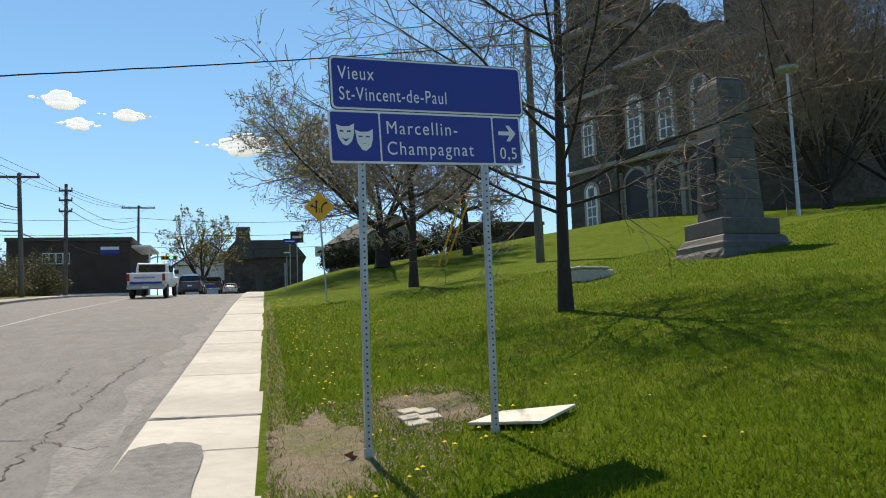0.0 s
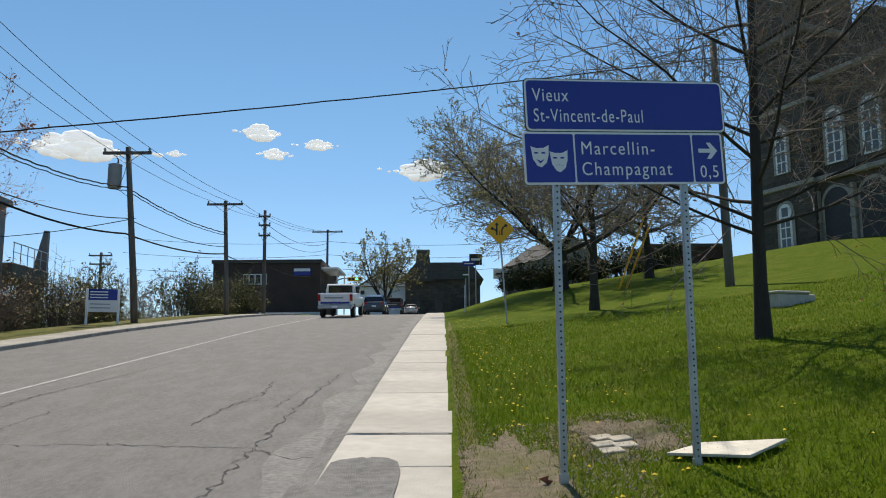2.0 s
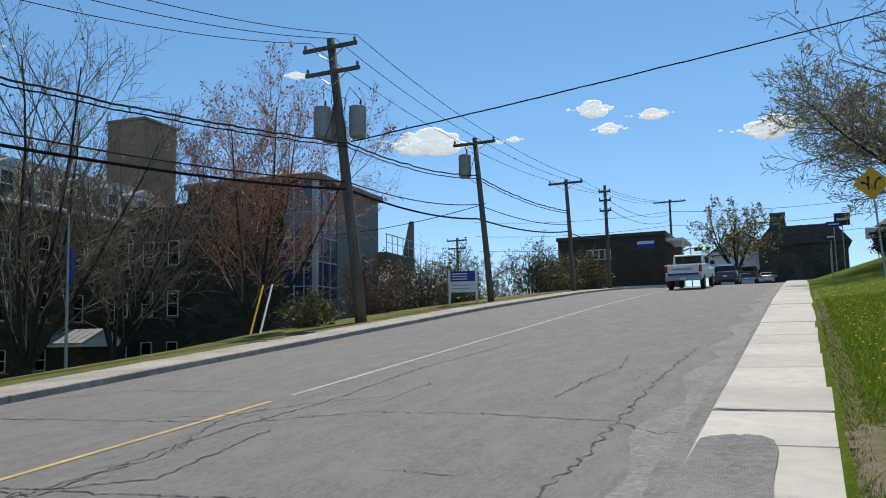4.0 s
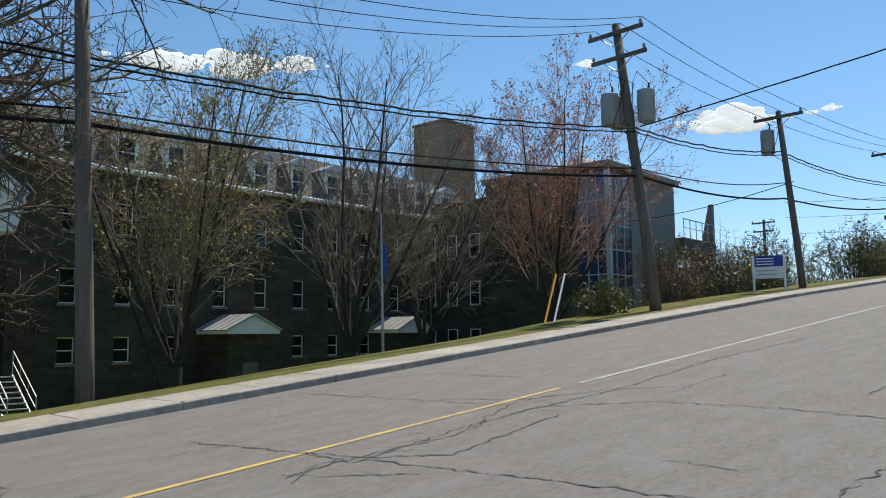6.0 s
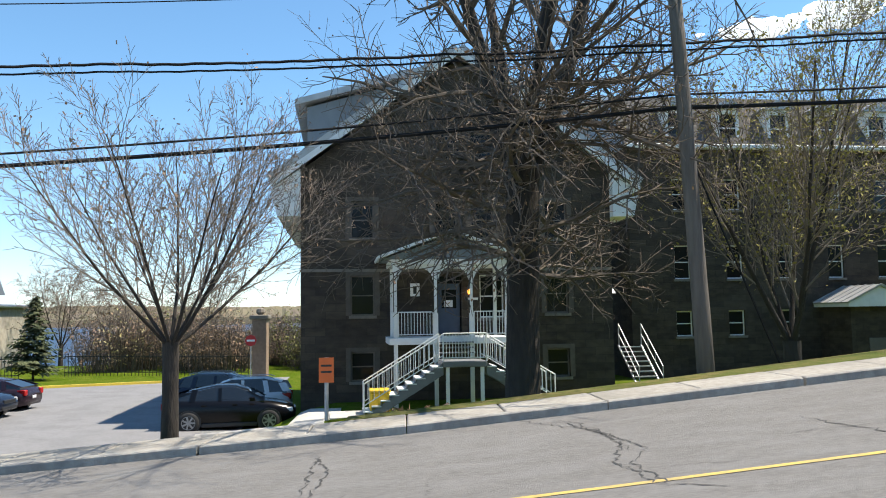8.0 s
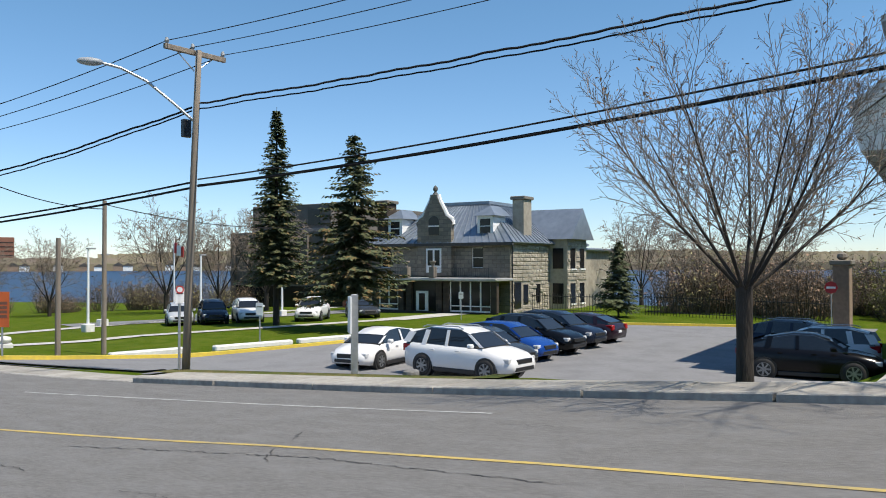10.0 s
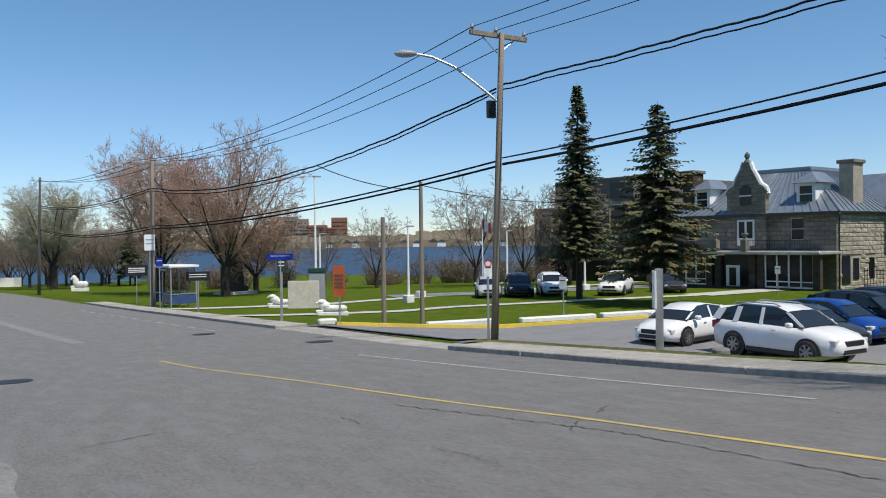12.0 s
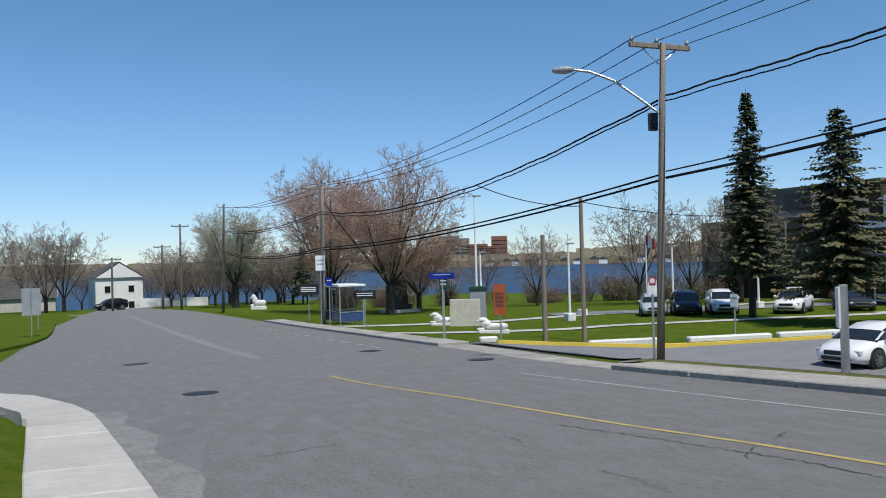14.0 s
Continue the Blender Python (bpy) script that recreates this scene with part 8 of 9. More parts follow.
for x in (-0.62, 0.62):
    part("post", boxed(x - 0.05, x + 0.05, -0.04, 0.04, -0.4, 1.75, 0.005), M_SIGNWHITE, bs)
part("panel", boxed(-0.565, 0.565, -0.03, 0.03, 0.75, 1.72, 0.005), M_SIGNWHITE, bs)
part("blue_field", boxed(-0.565, 0.565, -0.036, -0.032, 1.25, 1.72), M_SIGNBLUE, bs)
for z in (1.6, 1.48, 1.36):
    part("lettering_bar", boxed(-0.5, 0.2, -0.041, -0.037, z - 0.025, z + 0.02), M_SIGNWHITE, bs)
for z in (1.08, 0.92):
    part("lettering_bar", boxed(-0.5, 0.3, -0.036, -0.032, z - 0.02, z + 0.02), M_GREYBOX, bs)
fl = thing("flagpole", pose(-19.2, 16.3, -1.4), "slim pale flagpole with a limp blue flag", "flagpole")
part("pole", tube(bmesh.new(), [(0, 0, -0.2), (-0.15, 0, 7.0)], [0.06, 0.03], 8), M_STEEL, fl)
bm = bmesh.new()
loft(bm, [[(-0.13 + 0.05 * math.cos(a), 0.10 + w_ * math.sin(a), z) for a in (0, 1.2, 2.4, 3.6, 4.8)] for z, w_ in ((6.0, 0.06), (5.7, 0.13), (5.2, 0.11), (4.9, 0.04))])
part("flag", bm, M_SIGNBLUE, fl)
gpst = thing("gate_pillar", pose(-51.5, -9.2, -2.4), "tall stone gate pillar with a red stop sign", "pillar")
part("pillar", boxed(-0.45, 0.45, -0.45, 0.45, -0.2, 4.0, 0.03), M_BRICK_T, gpst)
part("pillar_cap", boxed(-0.6, 0.6, -0.6, 0.6, 4.003, 4.3, 0.06), M_TRIM, gpst)
part("ball", tube(bmesh.new(), [(0, 0, 4.3), (0, 0, 4.45), (0, 0, 4.65), (0, 0, 4.75)], [0.15, 0.3, 0.25, 0.05], 10), M_TRIM, gpst)
stp = post_sign(-50.4, -9.6, 3.0, 0.05, 0.05, M_STEEL, "red stop sign on a post", turn=95, bars=0, name="stop_sign")
part("octagon", tube(bmesh.new(), [(0, -0.02, 2.7), (0, -0.04, 2.7)], 0.36, 8), M_REDPAINT, stp)
part("lettering_bar", boxed(-0.24, 0.24, -0.047, -0.042, 2.64, 2.76), M_SIGNWHITE, stp)
fen = thing("iron_fence", pose(0, 0, 0), "dark iron fence at the end of the car park", "fence")
for x0, y0, x1, y1, n in ((-57, -11, -58, -24, 26), (-55.5, -26, -56.5, -33, 14)):
    za, zb_ = ground_z(x0, y0), ground_z(x1, y1)
    for h in (0.3, 1.4):
        part("rail", tube(bmesh.new(), [(x0, y0, za + h), (x1, y1, zb_ + h)], 0.03, 5), M_BLACK, fen)
    for k in range(n * 2 + 1):
        f = k / (n * 2)
        x, y, z = x0 + (x1 - x0) * f, y0 + (y1 - y0) * f, za + (zb_ - za) * f
        part("picket", tube(bmesh.new(), [(x, y, z - 0.2), (x, y, z + 1.6)], 0.022, 4), M_BLACK, fen)

# lamp arm and lamp on the light pole
arm = part("lamp_arm", tube(bmesh.new(), [(-0.18, 0.13, 6.8), (0.3, -0.2, 7.3), (0.85, -0.6, 7.85), (1.4, -0.95, 8.15), (1.85, -1.2, 8.25)], 0.04, 8), M_STEEL, light_pole)
arm.matrix_local = Matrix.Translation((0, 0, 0))
bm = bmesh.new()
bmesh.ops.create_uvsphere(bm, u_segments=14, v_segments=8, radius=1)
bmesh.ops.transform(bm, matrix=Matrix.Translation((2.05, -1.33, 8.25)) @ Matrix.Rotation(radians(-33), 4, "Z") @ Matrix.Diagonal((0.34, 0.15, 0.11, 1)), verts=bm.verts)
part("lamp_head", bm, M_GREYBOX, light_pole, smooth=True)
part("meter_box", boxed(-0.28, -0.02, -0.3, -0.14, 6.4, 6.9, 0.02), M_BLACK, light_pole)
# wooden posts without wires, lamp standards, mast
for x, y, h in ((-16.1, -30.7, 4.7), (-18.9, -32.2, 6.6)):
    po = thing("wooden_post", pose(x, y, ground_z(x, y)), "plain weathered wooden post in the lawn", "post", "posts")
    part("shaft", tube(bmesh.new(), [(0, 0, -0.3), (0, 0, h)], [0.11, 0.09], 10), M_POLE_PALE, po)
for x, y, h in ((-21.2, -50.2, 8.6), (-27.1, -48.0, 5.2), (-31.0, -53.0, 5.0), (-38.5, -52.0, 5.0), (-24.0, -56.0, 5.0), (-45.0, -50.0, 5.0)):
    ls = thing("lamp_standard", pose(x, y, ground_z(x, y)), "slim pale lamp standard in the park", "lamp post", "lamp standards")
    part("foot", boxed(-0.3, 0.3, -0.3, 0.3, -0.2, 0.5, 0.04), M_PLASTER, ls)
    part("pole", tube(bmesh.new(), [(0, 0, 0.5), (0, 0, h)], [0.09, 0.06], 8), M_SIGNWHITE, ls)
    part("lantern", boxed(-0.45, 0.1, -0.12, 0.12, h, h + 0.1, 0.02), M_GREYBOX, ls)
wire((-12.62, -29.6, 4.75), (-18.9, -32.2, 4.1), 0.25, 0.02, "black cable to the wooden post")
wire((-18.9, -32.2, 4.3), (-34, -36, 4.0), 0.4, 0.02)

# bus shelter
sh = thing("bus_shelter", pose(-12.3, -51.6, road_z(-51.6) + 0.1, 0, 0, 8), "glass bus shelter with white roof and blue panels", "bus shelter")
part("roof", boxed(-0.95, 0.95, -1.5, 1.5, 2.35, 2.5, 0.03), M_SIGNWHITE, sh)
for x in (-0.8, 0.8):
    for y in (-1.35, 0, 1.35):
        part("post", boxed(x - 0.035, x + 0.035, y - 0.035, y + 0.035, -0.2, 2.348), M_STEEL, sh)
M_SHELTER = mat("shelter_blue_glass", (0.05, 0.09, 0.22), (0.04, 0.075, 0.18), 0.15, 2)
part("sign_box", boxed(0.96, 1.0, 0.1, 1.3, 2.1, 2.34, 0.01), M_BLACK, sh, "black box with a white arrow")
part("arrow_bar", boxed(1.002, 1.01, 0.2, 1.2, 2.19, 2.25), M_SIGNWHITE, sh)
M_PANE = bpy.data.materials.new("clear_glass")
M_PANE.use_nodes = True
pb = M_PANE.node_tree.nodes["Principled BSDF"]
pb.inputs["Transmission Weight"].default_value, pb.inputs["Roughness"].default_value, pb.inputs["IOR"].default_value = 1.0, 0.02, 1.1
for x, y0, y1 in ((-0.8, -1.3, -0.05), (-0.8, 0.05, 1.3), (0.8, 0.05, 1.3)):
    pn = part("pane", boxed(x - 0.006, x + 0.006, y0, y1, 0.8, 2.3), M_PANE, sh)
    pn.visible_shadow = False
    part("blue_panel", boxed(x - 0.012, x + 0.012, y0, y1, 0.12, 0.66), M_SHELTER, sh, "tinted blue glass panel")
    part("mid_rail", boxed(x - 0.025, x + 0.025, y0, y1, 0.70, 0.76), M_STEEL, sh)
for y in (-1.35, 1.35):
    pn = part("pane", boxed(-0.75, 0.75, y - 0.006, y + 0.006, 0.8, 2.3), M_PANE, sh)
    pn.visible_shadow = False
    part("blue_panel", boxed(-0.75, 0.75, y - 0.012, y + 0.012, 0.12, 0.66), M_SHELTER, sh, "tinted blue glass panel")
    part("mid_rail", boxed(-0.75, 0.75, y - 0.025, y + 0.025, 0.70, 0.76), M_STEEL, sh)
bf = post_sign(-11.0, -50.0, 3.0, 0.4, 0.5, M_SIGNBLUE, "blue and white bus stop flag on a pole", turn=165, bars=1, barmat=M_SIGNWHITE)
wp = post_sign(-10.45, -49.95, 4.4, 0.6, 0.95, M_SIGNWHITE, "white back of a sign on the utility pole", turn=165, bars=2, barmat=M_STEEL)


def lion(x, y, turn, s, label, tall=0.62):
    """A pale stone lion on a plinth, kept as one plain mesh."""
    bm = bmesh.new()
    box(bm, -0.85, 0.85, -0.4, 0.4, -0.2, 0.3, 0.04)
    for c, q in (((0.0, 0, 0.62), (0.62, 0.3, 0.3)), ((0.42, 0, 0.85), (0.32, 0.3, 0.42)), ((0.58, 0, 1.18), (0.27, 0.25, 0.26)), ((-0.5, 0, 0.6), (0.32, 0.34, 0.3)), ((0.72, 0.18, 0.4), (0.22, 0.1, 0.12)), ((0.72, -0.18, 0.4), (0.22, 0.1, 0.12)), ((0.82, 0, 1.1), (0.14, 0.13, 0.12))):
        r_ = bmesh.ops.create_icosphere(bm, subdivisions=2, radius=1)
        bmesh.ops.transform(bm, matrix=Matrix.Translation(c) @ Matrix.Diagonal((*q, 1)), verts=r_["verts"])
    ob = mesh_ob("stone_lion", bm, M_PLASTER)
    ob.matrix_world = pose(x, y, ground_z(x, y), 0, 0, turn) @ Matrix.Diagonal((s, s, s * tall, 1))
    return tagged(ob, label, "statue", "stone lions")


lion(-18.0, -48.2, -20, 0.95, "white stone lion lying on a low plinth")
lion(-17.3, -38.8, -20, 0.95, "white stone lion lying on a low plinth")
lion(-12.8, -97.0, -15, 1.05, "white stone lion on a tall plinth by the street", 1.2)
ob_ = thing("obelisk", pose(-23.6, -75.4, ground_z(-23.6, -75.4), 0, 0, 20), "dark granite obelisk on a stepped base", "monument")
part("step", boxed(-1.5, 1.5, -1.5, 1.5, -0.2, 0.3, 0.04), M_CONC, ob_)
bm = bmesh.new()
loft(bm, [[(-w_, -w_, z), (w_, -w_, z), (w_, w_, z), (-w_, w_, z)] for z, w_ in ((0.303, 0.85), (0.8, 0.85), (0.81, 0.6), (3.3, 0.45), (3.5, 0.1))])
part("shaft", bm, M_BRONZE, ob_)
kb = thing("utility_board", pose(-18.6, -46.0, ground_z(-18.6, -46), 0, 0, 150), "beige wooden screen beside a cabinet", "screen")
part("screen", boxed(-0.95, 0.95, -0.05, 0.05, 0, 1.7, 0.02), M_BOARD, kb)
kc = thing("utility_cabinet", pose(-20.6, -48.6, ground_z(-20.6, -48.6), 0, 0, 150), "tall dark green utility cabinet", "cabinet")
part("cabinet_body", boxed(-0.5, 0.5, -0.35, 0.35, -0.1, 2.2, 0.03), M_GREYBOX, kc)
part("cabinet_top", boxed(-0.55, 0.55, -0.4, 0.4, 2.203, 2.5, 0.03), M_GREEN, kc)
fg = thing("flagpole", pose(-37.5, -54.0, ground_z(-37.5, -54)), "flagpole with a red and white flag", "flagpole")
part("pole", tube(bmesh.new(), [(0, 0, -0.2), (0, 0, 6.4)], 0.05, 6), M_SIGNWHITE, fg)
for y0, y1, mt in ((0.05, 0.35, M_REDPAINT), (0.35, 0.9, M_SIGNWHITE), (0.9, 1.2, M_REDPAINT)):
    part("flag_stripe", boxed(-0.02, 0.02, y0, y1, 5.4 - y1 * 0.4, 6.2 - y1 * 0.4), mt, fg)
for x, y in ((-1.24, -20.28), (0.32, -30.93), (-8.1, -29.86), (-10.0, -23.46)):
    mh = tagged(mesh_ob("manhole_cover", tube(bmesh.new(), [(0, 0, 0), (0, 0, 0.012)], 0.42, 24), M_BRONZE), "dark round iron cover in the road", "manhole")
    mh.matrix_world = pose(x, y, road_z(y) + 0.002, 2.5, 0, 0)

# corner of the near pavement and the island beyond the side street
bm = bmesh.new()
vs = []
for x, y in ((0.9, -16.7), (1.48, -19.1), (2.55, -21.8), (4.5, -24.2), (9, -27), (9.6, -25.6), (5.2, -22.8), (3.4, -20.8), (2.4, -18.3), (2.2, -17)):
    vs.append((x, y, road_z(y) + 0.11))
top = [bm.verts.new(p) for p in vs]
bot = [bm.verts.new((x, y, z - 0.4)) for x, y, z in vs]
bm.faces.new(top)
for k in range(len(vs)):
    bm.faces.new((bot[k], bot[(k + 1) % len(vs)], top[(k + 1) % len(vs)], top[k]))
bmesh.ops.recalc_face_normals(bm, faces=bm.faces)
tagged(mesh_ob("pavement_corner", bm, M_SLAB), "rounded pavement corner at the side street", "pavement", kind="structure")
bm = bmesh.new()
vs = [(x, y, interp(y, ROAD_Y, ROAD_Z) + 0.14) for x, y in ((6.4, -42.3), (5.6, -46.5), (5.35, -52), (5.7, -59), (7.0, -75), (12, -95), (60, -95), (60, -42), (20, -39.5))]
top = [bm.verts.new(p) for p in vs]
bot = [bm.verts.new((x, y, z - 1.0)) for x, y, z in vs]
bm.faces.new(top)
for k in range(len(vs)):
    bm.faces.new((bot[k], bot[(k + 1) % len(vs)], top[(k + 1) % len(vs)], top[k]))
bmesh.ops.recalc_face_normals(bm, faces=bm.faces)
tagged(mesh_ob("lawn_corner", bm, M_GRASS), "green lawn corner beyond the side street", "lawn", kind="structure")

# houses at the foot of the road
def small_house(x, y, z, w_, d_, h_, turn, wall, roof, label, wins=2):
    ob = thing("house", pose(x, y, z, 0, 0, turn), label, "house", "houses")
    part("wall", boxed(-w_ / 2, w_ / 2, -d_ / 2, d_ / 2, -1, h_, 0.02), wall, ob)
    bm = prism(bmesh.new(), [(-w_ / 2 - 0.4, h_), (w_ / 2 + 0.4, h_), (0, h_ + w_ * 0.36)], -d_ / 2 - 0.3, d_ / 2 + 0.3)
    part("roof", bm, roof, ob)
    bm = prism(bmesh.new(), [(-w_ / 2, h_), (w_ / 2, h_), (0, h_ + w_ * 0.32)], d_ / 2 + 0.302, d_ / 2 + 0.36)
    part("gable", bm, wall, ob)
    bm = prism(bmesh.new(), [(-w_ / 2, h_), (w_ / 2, h_), (0, h_ + w_ * 0.32)], -d_ / 2 - 0.36, -d_ / 2 - 0.302)
    part("gable", bm, wall, ob)
    for s in (-1, 1):
        for i in range(wins):
            for j in range(max(1, int(h_ / 2.6))):
                xx = -w_ / 2 + w_ * (i + 0.5) / wins
                wn_ = new("window")
                wn_.parent = ob
                y0 = s * d_ / 2
                part("frame", boxed(xx - 0.55, xx + 0.55, min(y0, y0 + s * 0.05), max(y0, y0 + s * 0.05), 0.7 + j * 2.7, 2.0 + j * 2.7), M_WHITE, wn_)
                part("pane", boxed(xx - 0.45, xx + 0.45, min(y0 + s * 0.052, y0 + s * 0.07), max(y0 + s * 0.052, y0 + s * 0.07), 0.8 + j * 2.7, 1.9 + j * 2.7), M_GLASS, wn_)
    return ob


small_house(4.6, -150.0, -5.6, 7.5, 9.0, 6.0, 10, M_WHITE, M_SHINGLE, "white gabled house at the foot of the street")
small_house(18.0, -150.0, -5.8, 9.0, 8.0, 3.2, 95, M_CONC, M_SHINGLE, "low pale house beside the white one", 2)
for k in range(3):
    fp_ = thing("white_fence", pose(-1.0 - k * 3.6, -140.0 + k * 1.5, -4.6, 0, 0, -10), "low white fence panel by the shore road", "fence", "fence panels")
    part("panel", boxed(-1.7, 1.7, -0.05, 0.05, 0, 1.5, 0.02), M_WHITE, fp_)

# ---- crossroads at the top of the hill ----
bb = thing("brick_shop", pose(-21.5, 83.0, 6.6, 0, 0, 0), "dark brick two-storey corner shop building", "building")
part("body", boxed(-2.6, 8.6, 0, 14, -1, 5.6, 0.03), M_BRICK_D, bb)
part("parapet", boxed(-2.75, 8.75, -0.15, 14, 5.603, 6.0, 0.03), M_SHINGLE, bb)
part("shop_door", boxed(-0.4, 0.5, -0.06, -0.003, -1, 1.3), M_GLASS, bb)
part("notice", boxed(1.0, 1.7, -0.05, -0.003, -0.2, 1.3), M_WHITE, bb)
part("white_base", boxed(1.5, 8.61, -0.06, -0.003, -1, 0.5), M_WHITE, bb)
for k in range(4):
    wv = new("window")
    wv.parent = bb
    part("frame", boxed(0.6 + k * 0.62, 1.18 + k * 0.62, -0.05, -0.003, 3.4, 4.5), M_WHITE, wv)
    part("pane", boxed(0.66 + k * 0.62, 1.12 + k * 0.62, -0.065, -0.052, 3.5, 4.4), M_GLASS, wv)
part("shop_sign", boxed(5.8, 7.6, -0.1, -0.003, 4.3, 5.1, 0.02), M_SIGNBLUE, bb)
part("shop_sign_field", boxed(5.85, 7.55, -0.11, -0.103, 4.75, 5.05), M_SIGNWHITE, bb)
for z in (2.3, 5.0):
    part("balcony", boxed(8.603, 10.4, 0.5, 7, z, z + 0.25, 0.02), M_WHITE, bb)
for y in (0.7, 6.8):
    part("balcony_post", boxed(10.2, 10.32, y, y + 0.12, -1, 4.998), M_WHITE, bb)
tl = thing("traffic_light", pose(-12.6, 90.0, road_z(90.0)), "green traffic light on a curved arm", "traffic light")
part("pole", tube(bmesh.new(), [(0, 0, -0.2), (0, 0, 3.2), (0.4, 0, 3.9), (1.2, 0, 4.2), (1.9, 0, 4.2)], 0.08, 8), M_STEEL, tl)
part("housing", boxed(1.7, 3.4, -0.12, 0.12, 3.85, 4.3, 0.03), M_SIGNYELLOW, tl)
for k in range(4):
    part("lens", tube(bmesh.new(), [(1.95 + k * 0.4, -0.125, 4.08), (1.95 + k * 0.4, -0.15, 4.08)], 0.14, 12), glow("green_lens", (0.05, 1.0, 0.5), 3.0) if k == 2 else M_BLACK, tl)
small_house(-7.5, 118, 8.4, 9, 9, 4.2, 0, M_WHITE, M_SHINGLE, "white house beyond the crossroads", 2)
small_house(12.0, 88, 8.0, 7.5, 8, 4.4, 25, M_CLAD, M_SHINGLE, "grey gabled house behind the hedge", 2)
dk = thing("turreted_house", pose(-0.9, 112, 8.2), "dark stone house with a small mansard turret", "house")
part("house_wall", boxed(-4.5, 6, 0, 10, -2, 5.2, 0.05), M_STONE_DARK, dk)
part("house_roof", prism(bmesh.new(), [(-5, 5.2), (6.5, 5.2), (4.6, 7.6), (-3, 7.6)], -0.4, 10.4), M_SHINGLE, dk)
part("turret", prism(bmesh.new(), [(-3.4, 5.0), (-0.6, 5.0), (-1.2, 9.2), (-2.8, 9.2)], -0.6, 2.0), M_SHINGLE, dk)
part("turret_cap", boxed(-2.95, -1.05, -0.4, 1.8, 9.203, 9.45, 0.03), M_TRIM, dk)
for k in range(3):
    part("house_window", boxed(-3.6 + k * 3.2, -2.4 + k * 3.2, -0.05, -0.003, 0.6, 2.6), M_GLASS, dk)
low_b = thing("brick_house", pose(21.0, 68.0, 7.9), "low red-brown brick building beyond the hedge", "building")
part("body", boxed(-3.6, 3.6, 0, 8, -2, 3.6, 0.03), M_BRICK_D, low_b)
part("parapet", boxed(-3.7, 3.7, -0.1, 8, 3.603, 3.9, 0.02), M_SHINGLE, low_b)
part("pane", boxed(1.6, 2.6, -0.04, -0.003, 1.4, 2.6), M_GLASS, low_b)
tree(81, (-7.2, 98.0, 7.6), 10.5, 0.28, "round budding tree beside the crossroads", M_BUD_GREEN, forks=(6, 1.5, 35), kids=(0, 9, 6, 4), bud=4, bud_share=0.9, bud_size=0.14)
for k in range(13):
    x, y = 4.6 + k * 0.95, 54.5 + 0.35 * math.sin(k * 2.1)
    shrub(400 + k % 4, (x, y, ground_z(x, y) - 0.1), 2.0 + 0.5 * math.sin(k * 1.7), 1.9, "dark green cedar bush in the hedge", M_CEDAR, 1900, 30, 0.055, name="cedar_bush")

# shrubs and thin trees along the far verge uphill
protos = [shrub(500 + k, (-17 - k, 38 + k * 4, 2.0), 3.2, 3.4, lab, mt, lv * 2, 64, 0.040, twig=M_TWIG) for k, (lab, mt, lv) in enumerate((("tangled bare shrub on the bank", M_BUD_TAN, 700), ("yellow-green leafing shrub on the bank", M_LEAF_SHRUB, 1500), ("greyish bare shrub on the bank", M_BUD_PALE, 420)))]
for k, p in enumerate(protos):
    p.location = (-17.0 - k, 30.0 + k * 3, ground_z(-17.0 - k, 30.0 + k * 3) + 0.2)
r4 = random.Random(44)
for i in range(34):
    y = 27 + i * 1.55
    x = -16.3 - r4.uniform(0, 5.0)
    copy_thing(protos[(1 if 38 < y < 66 and r4.random() < 0.65 else r4.choice((0, 2)))], pose(x, y, max(ground_z(x, y), road_z(y) - 2.6), 0, 0, r4.uniform(0, 360)) @ Matrix.Scale(r4.uniform(0.7, 1.25), 4))
shrub(520, (-15.2, 22.3, road_z(22.3) - 0.05), 1.5, 1.9, "small yellow-green leafing shrub by the pole", M_LEAF_SHRUB, 1100, 36, 0.05)
for dx, mt, lab in ((0.0, M_SIGNYELLOW, "yellow guard on a guy wire"), (0.35, M_SIGNWHITE, "white guard on a guy wire")):
    g = tagged(mesh_ob("guy_guard", tube(bmesh.new(), [(0, 0, 0), (-0.5, 1.4, 1.9)], 0.035, 8), mt), lab, "guy wire", "guy guards")
    g.matrix_world = pose(-15.4 + dx, 19.4, road_z(19.4) - 0.2)
wire((-15.4, 7.4, road_z(6) - 0.2), (-14.75, 5.35, 4.9), 0.0, 0.02, "steel guy wire of the pole")
for k, (x, y) in enumerate(((-30, 62), (-36, 58), (-27, 70), (-40, 66))):
    copy_thing(proto, pose(x, y, ground_z(x, y), 0, 0, k * 77) @ Matrix.Scale(0.95, 4))
pole(-32.0, 74.0, 12.2, base=4.0, arms=((0.3, 2.2), (1.1, 2.0)))
# brush along the shore and behind the car park
for i in range(-26, 60):
    if i < 26:
        x, y = -61 - r4.uniform(0, 16), -2 - (i + 26) * 0.42
    else:
        x, y = -66 + (i - 26) * 1.5 - r4.uniform(0, 5), -66 - (i - 26) * 0.9
    copy_thing(protos[r4.choice((0, 0, 1, 2)) if i < 26 else r4.choice((0, 2))], pose(x, y, ground_z(x, y) - 0.2, 0, 0, r4.uniform(0, 360)) @ Matrix.Scale(r4.uniform(0.95, 1.75) * (1 if i < 26 else 0.75), 4))
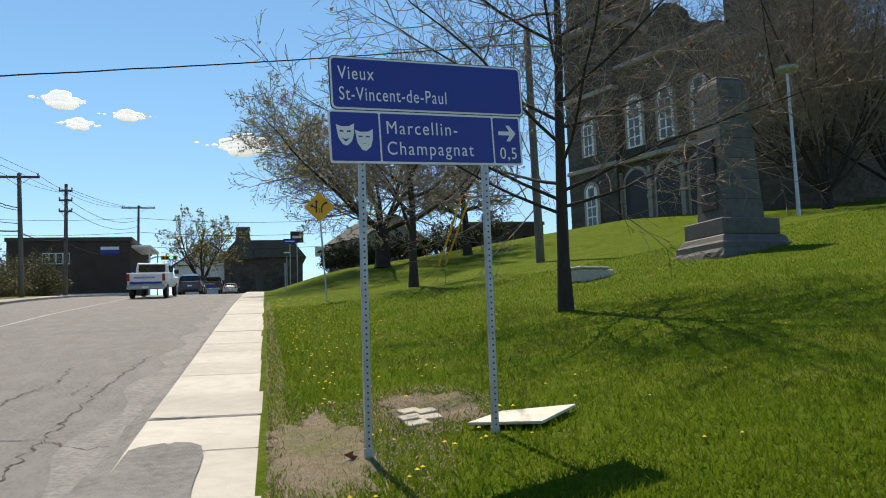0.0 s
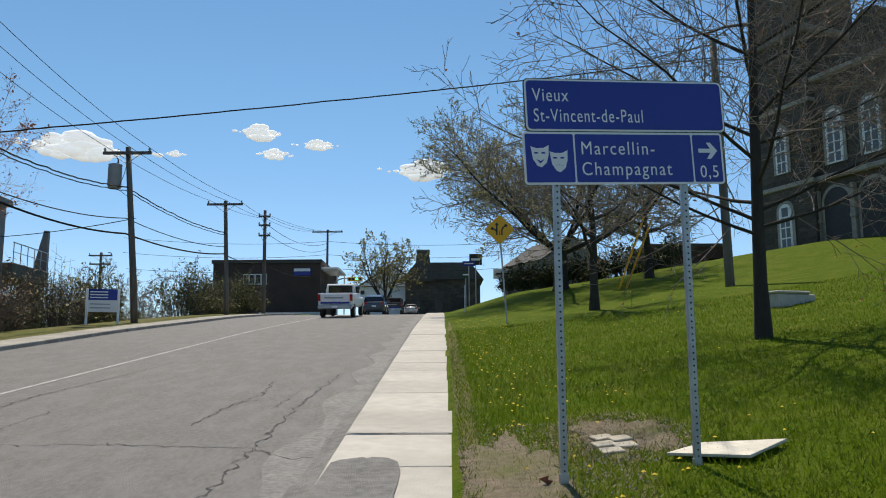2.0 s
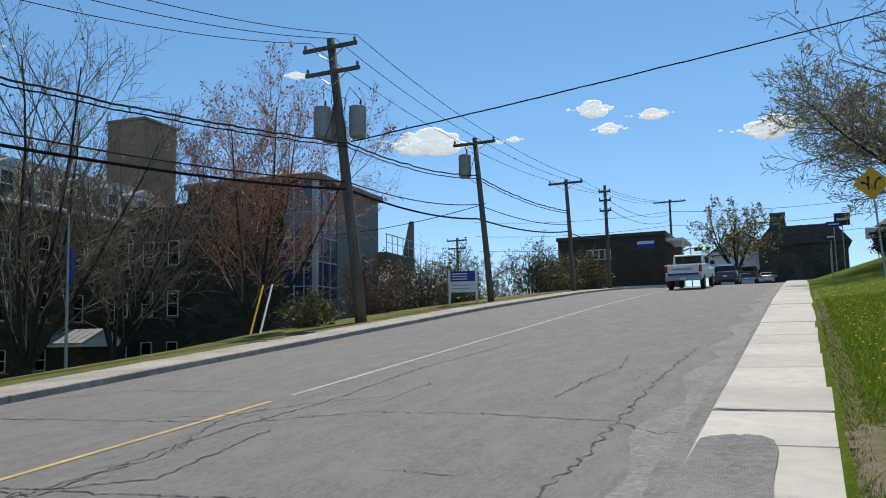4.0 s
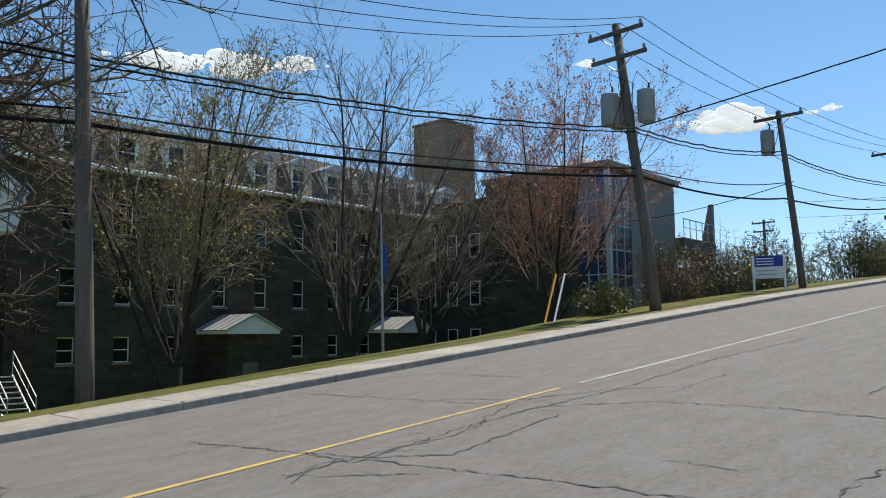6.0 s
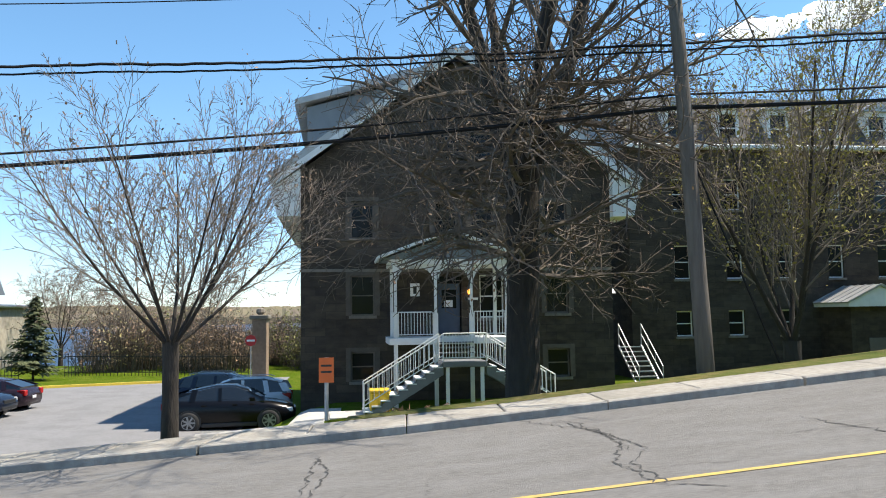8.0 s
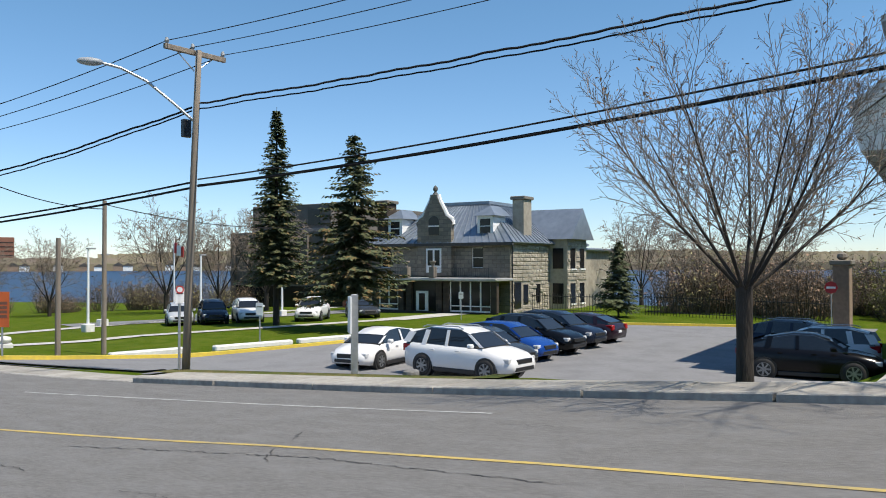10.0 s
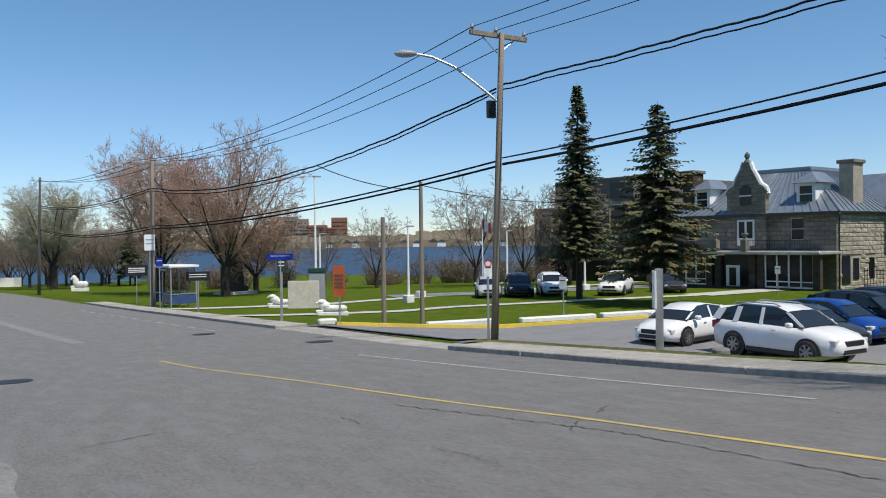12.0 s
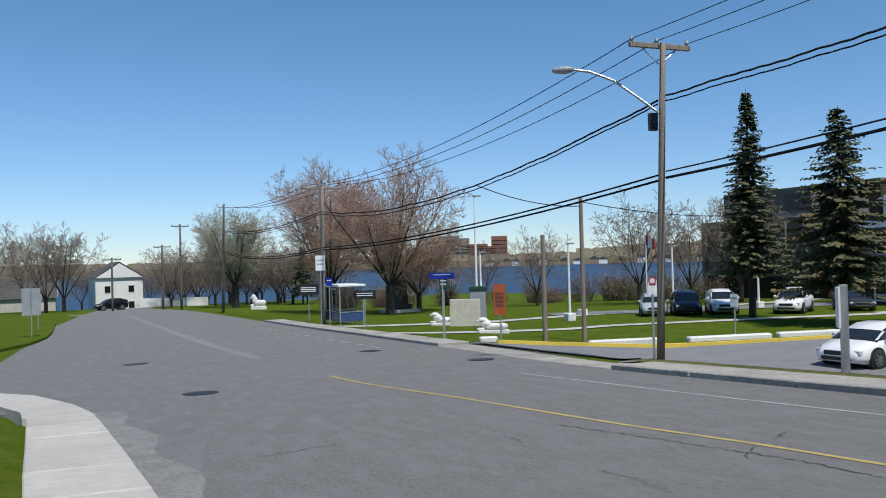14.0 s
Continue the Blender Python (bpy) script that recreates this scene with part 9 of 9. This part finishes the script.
for i in range(26):                         # bare trees at the foot of the street
    x, y = r4.uniform(-22, -3) if i < 15 else r4.uniform(14, 42), -r4.uniform(126, 146) if i < 15 else -r4.uniform(100, 145)
    copy_thing(proto, pose(x, y, -5.0 if y < -120 else -3.8, 0, 0, r4.uniform(0, 360)) @ Matrix.Scale(r4.uniform(0.7, 1.15), 4))
for i in range(20):                         # a belt of bare trees behind the crossing
    a, dd = radians(167 + i * 1.05), r4.uniform(112, 142) if not 176 < 167 + i * 1.05 < 184 else 158
    x, y = -math.sin(a) * dd, math.cos(a) * dd
    copy_thing(proto, pose(x, y, -4.3 if dd < 150 else -5.8, 0, 0, r4.uniform(0, 360)) @ Matrix.Scale(r4.uniform(0.68, 0.9) if i < 17 else 1.15, 4))

# ---- lake, far shore, clouds ----
tagged(pydata("lake", [(-2600, -2600, LAKE_Z), (200, -2600, LAKE_Z), (200, 900, LAKE_Z), (-2600, 900, LAKE_Z)], [(0, 1, 2, 3)], M_WATER), "blue rippled lake", "water", kind="structure")


def far_land(name, a0, a1, dist, h0, h1, seed, material, label, n=420):
    """A wooded far shore as one uneven ridge with crowns along its top."""
    V, F = [], []
    for i in range(n + 1):
        a = radians(a0 + (a1 - a0) * i / n)
        h = h0 + (h1 - h0) * (0.5 + 0.5 * noise.noise((i * 0.013, seed, 0))) + 3.2 * noise.noise((i * 0.21, seed, 3)) + 2.4 * noise.noise((i * 0.83, seed, 5))
        for dd, z in ((0, LAKE_Z - 1), (4, LAKE_Z + h * 0.5), (30, LAKE_Z + h), (140, LAKE_Z + h * 0.8)):
            V.append((-math.sin(a) * (dist + dd), math.cos(a) * (dist + dd), z + (1.2 * noise.noise((i * 0.9, dd, seed)) if dd else 0)))
    for i in range(n):
        for k in range(3):
            o = i * 4 + k
            F.append((o, o + 4, o + 5, o + 1))
    return tagged(pydata(name, V, F, material), label, "backdrop", kind="structure")


far_land("backdrop_shore", 88, 200, 1150, 12, 24, 1, M_FARWOOD, "far wooded shore in early spring")
far_land("backdrop_hill", 95, 150, 1700, 22, 44, 2, M_FARWOOD, "far wooded hill behind the shore")
far_land("backdrop_uphill", -70, 88, 420, 18, 34, 3, M_FARWOOD, "distant trees behind the hill", 300)
for a, w_, h_, mt in ((159.0, 34, 42, M_CLAD), (158.2, 30, 38, M_CLAD), (157.2, 44, 28, M_BRICK_R), (156.3, 30, 24, M_BRICK_R), (155.4, 26, 40, M_BRICK_R), (161.5, 30, 22, M_BRICK_T)):
    fb = thing("far_apartment_block", pose(-math.sin(radians(a)) * 1320, math.cos(radians(a)) * 1320, LAKE_Z, 0, 0, a), "far apartment block across the lake", "building", "far blocks")
    part("block", boxed(-w_ / 2, w_ / 2, -8, 8, 0, h_ + 8, 0.3), mt, fb)
    for j in range(6):
        part("window_band", boxed(-w_ / 2 + 1, w_ / 2 - 1, -8.4, -8.05, 9 + j * h_ / 6.5, 10.3 + j * h_ / 6.5), M_GLASS, fb)
for k in range(16):
    a = 140.5 + k * 1.05 + r4.uniform(-0.3, 0.3)
    fh_ = thing("far_house", pose(-math.sin(radians(a)) * 1140, math.cos(radians(a)) * 1140, LAKE_Z + 0.5, 0, 0, a), "small pale house on the far shore", "house", "far houses")
    part("wall", boxed(-6, 6, -4, 4, -1, 5 + k % 3, 0.1), M_WHITE if k % 2 else M_BRICK_T, fh_)
    part("roof", prism(bmesh.new(), [(-7, 5 + k % 3), (7, 5 + k % 3), (0, 9 + k % 3)], -4.6, 4.6), M_SHINGLE, fh_)

M_CLOUD = bpy.data.materials.new("cloud_white_glow")
M_CLOUD.use_nodes = True
cb = M_CLOUD.node_tree.nodes["Principled BSDF"]
cb.inputs["Base Color"].default_value = (0.9, 0.9, 0.9, 1)
cb.inputs["Roughness"].default_value = 1.0
# slight glow stands in for sunlight scattered through the puffs
cb.inputs["Emission Color"].default_value = (0.92, 0.96, 1.0, 1)
cb.inputs["Emission Strength"].default_value = 0.55


def cloud(az, el, w_, h_, seed):
    """A small fair-weather cloud of many puffs, far behind everything."""
    r_ = random.Random(seed)
    bm = bmesh.new()
    D_ = 2600
    for _ in range(70):
        u = r_.gauss(0, 0.22)
        v = r_.uniform(-0.5, 0.5) * max(0.15, 1 - abs(u) * 1.9)
        s = r_.uniform(0.05, 0.22) * h_ * max(0.3, 1 - abs(u) * 1.5)
        q = bmesh.ops.create_icosphere(bm, subdivisions=2, radius=1)
        for p in q["verts"]:
            p.co = Vector((u * w_ + p.co.x * s * 2.1, p.co.y * s, max(v, -0.32) * h_ * 0.8 + p.co.z * s * (1.0 + 0.35 * noise.noise(p.co * 2 + Vector((u * 9, v * 9, 0))))))
    ob = mesh_ob("backdrop_cloud", bm, M_CLOUD, smooth=True)
    e, a = radians(el), radians(az)
    ob.matrix_world = pose(-math.sin(a) * math.cos(e) * D_, math.cos(a) * math.cos(e) * D_, math.sin(e) * D_, 0, 0, az)
    return tagged(ob, "small white fair-weather cloud", "cloud", "clouds", "structure")


PX = 2600 / 1416
cloud(25.31, 14.31, 130 * PX, 50 * PX, 1)
cloud(13.20, 16.07, 66 * PX, 36 * PX, 2)
cloud(12.09, 14.65, 62 * PX, 22 * PX, 3)
cloud(9.09, 15.39, 78 * PX, 22 * PX, 4)
cloud(1.42, 13.79, 110 * PX, 46 * PX, 5)
cloud(18.91, 14.29, 36 * PX, 12 * PX, 6)
cloud(34.73, 18.74, 46 * PX, 16 * PX, 7)
cloud(60.46, 18.61, 150 * PX, 60 * PX, 8)
cloud(64.89, 18.55, 180 * PX, 46 * PX, 9)
cloud(55.92, 18.86, 110 * PX, 36 * PX, 10)
cloud(25.06, 14.12, 160 * PX, 56 * PX, 11)
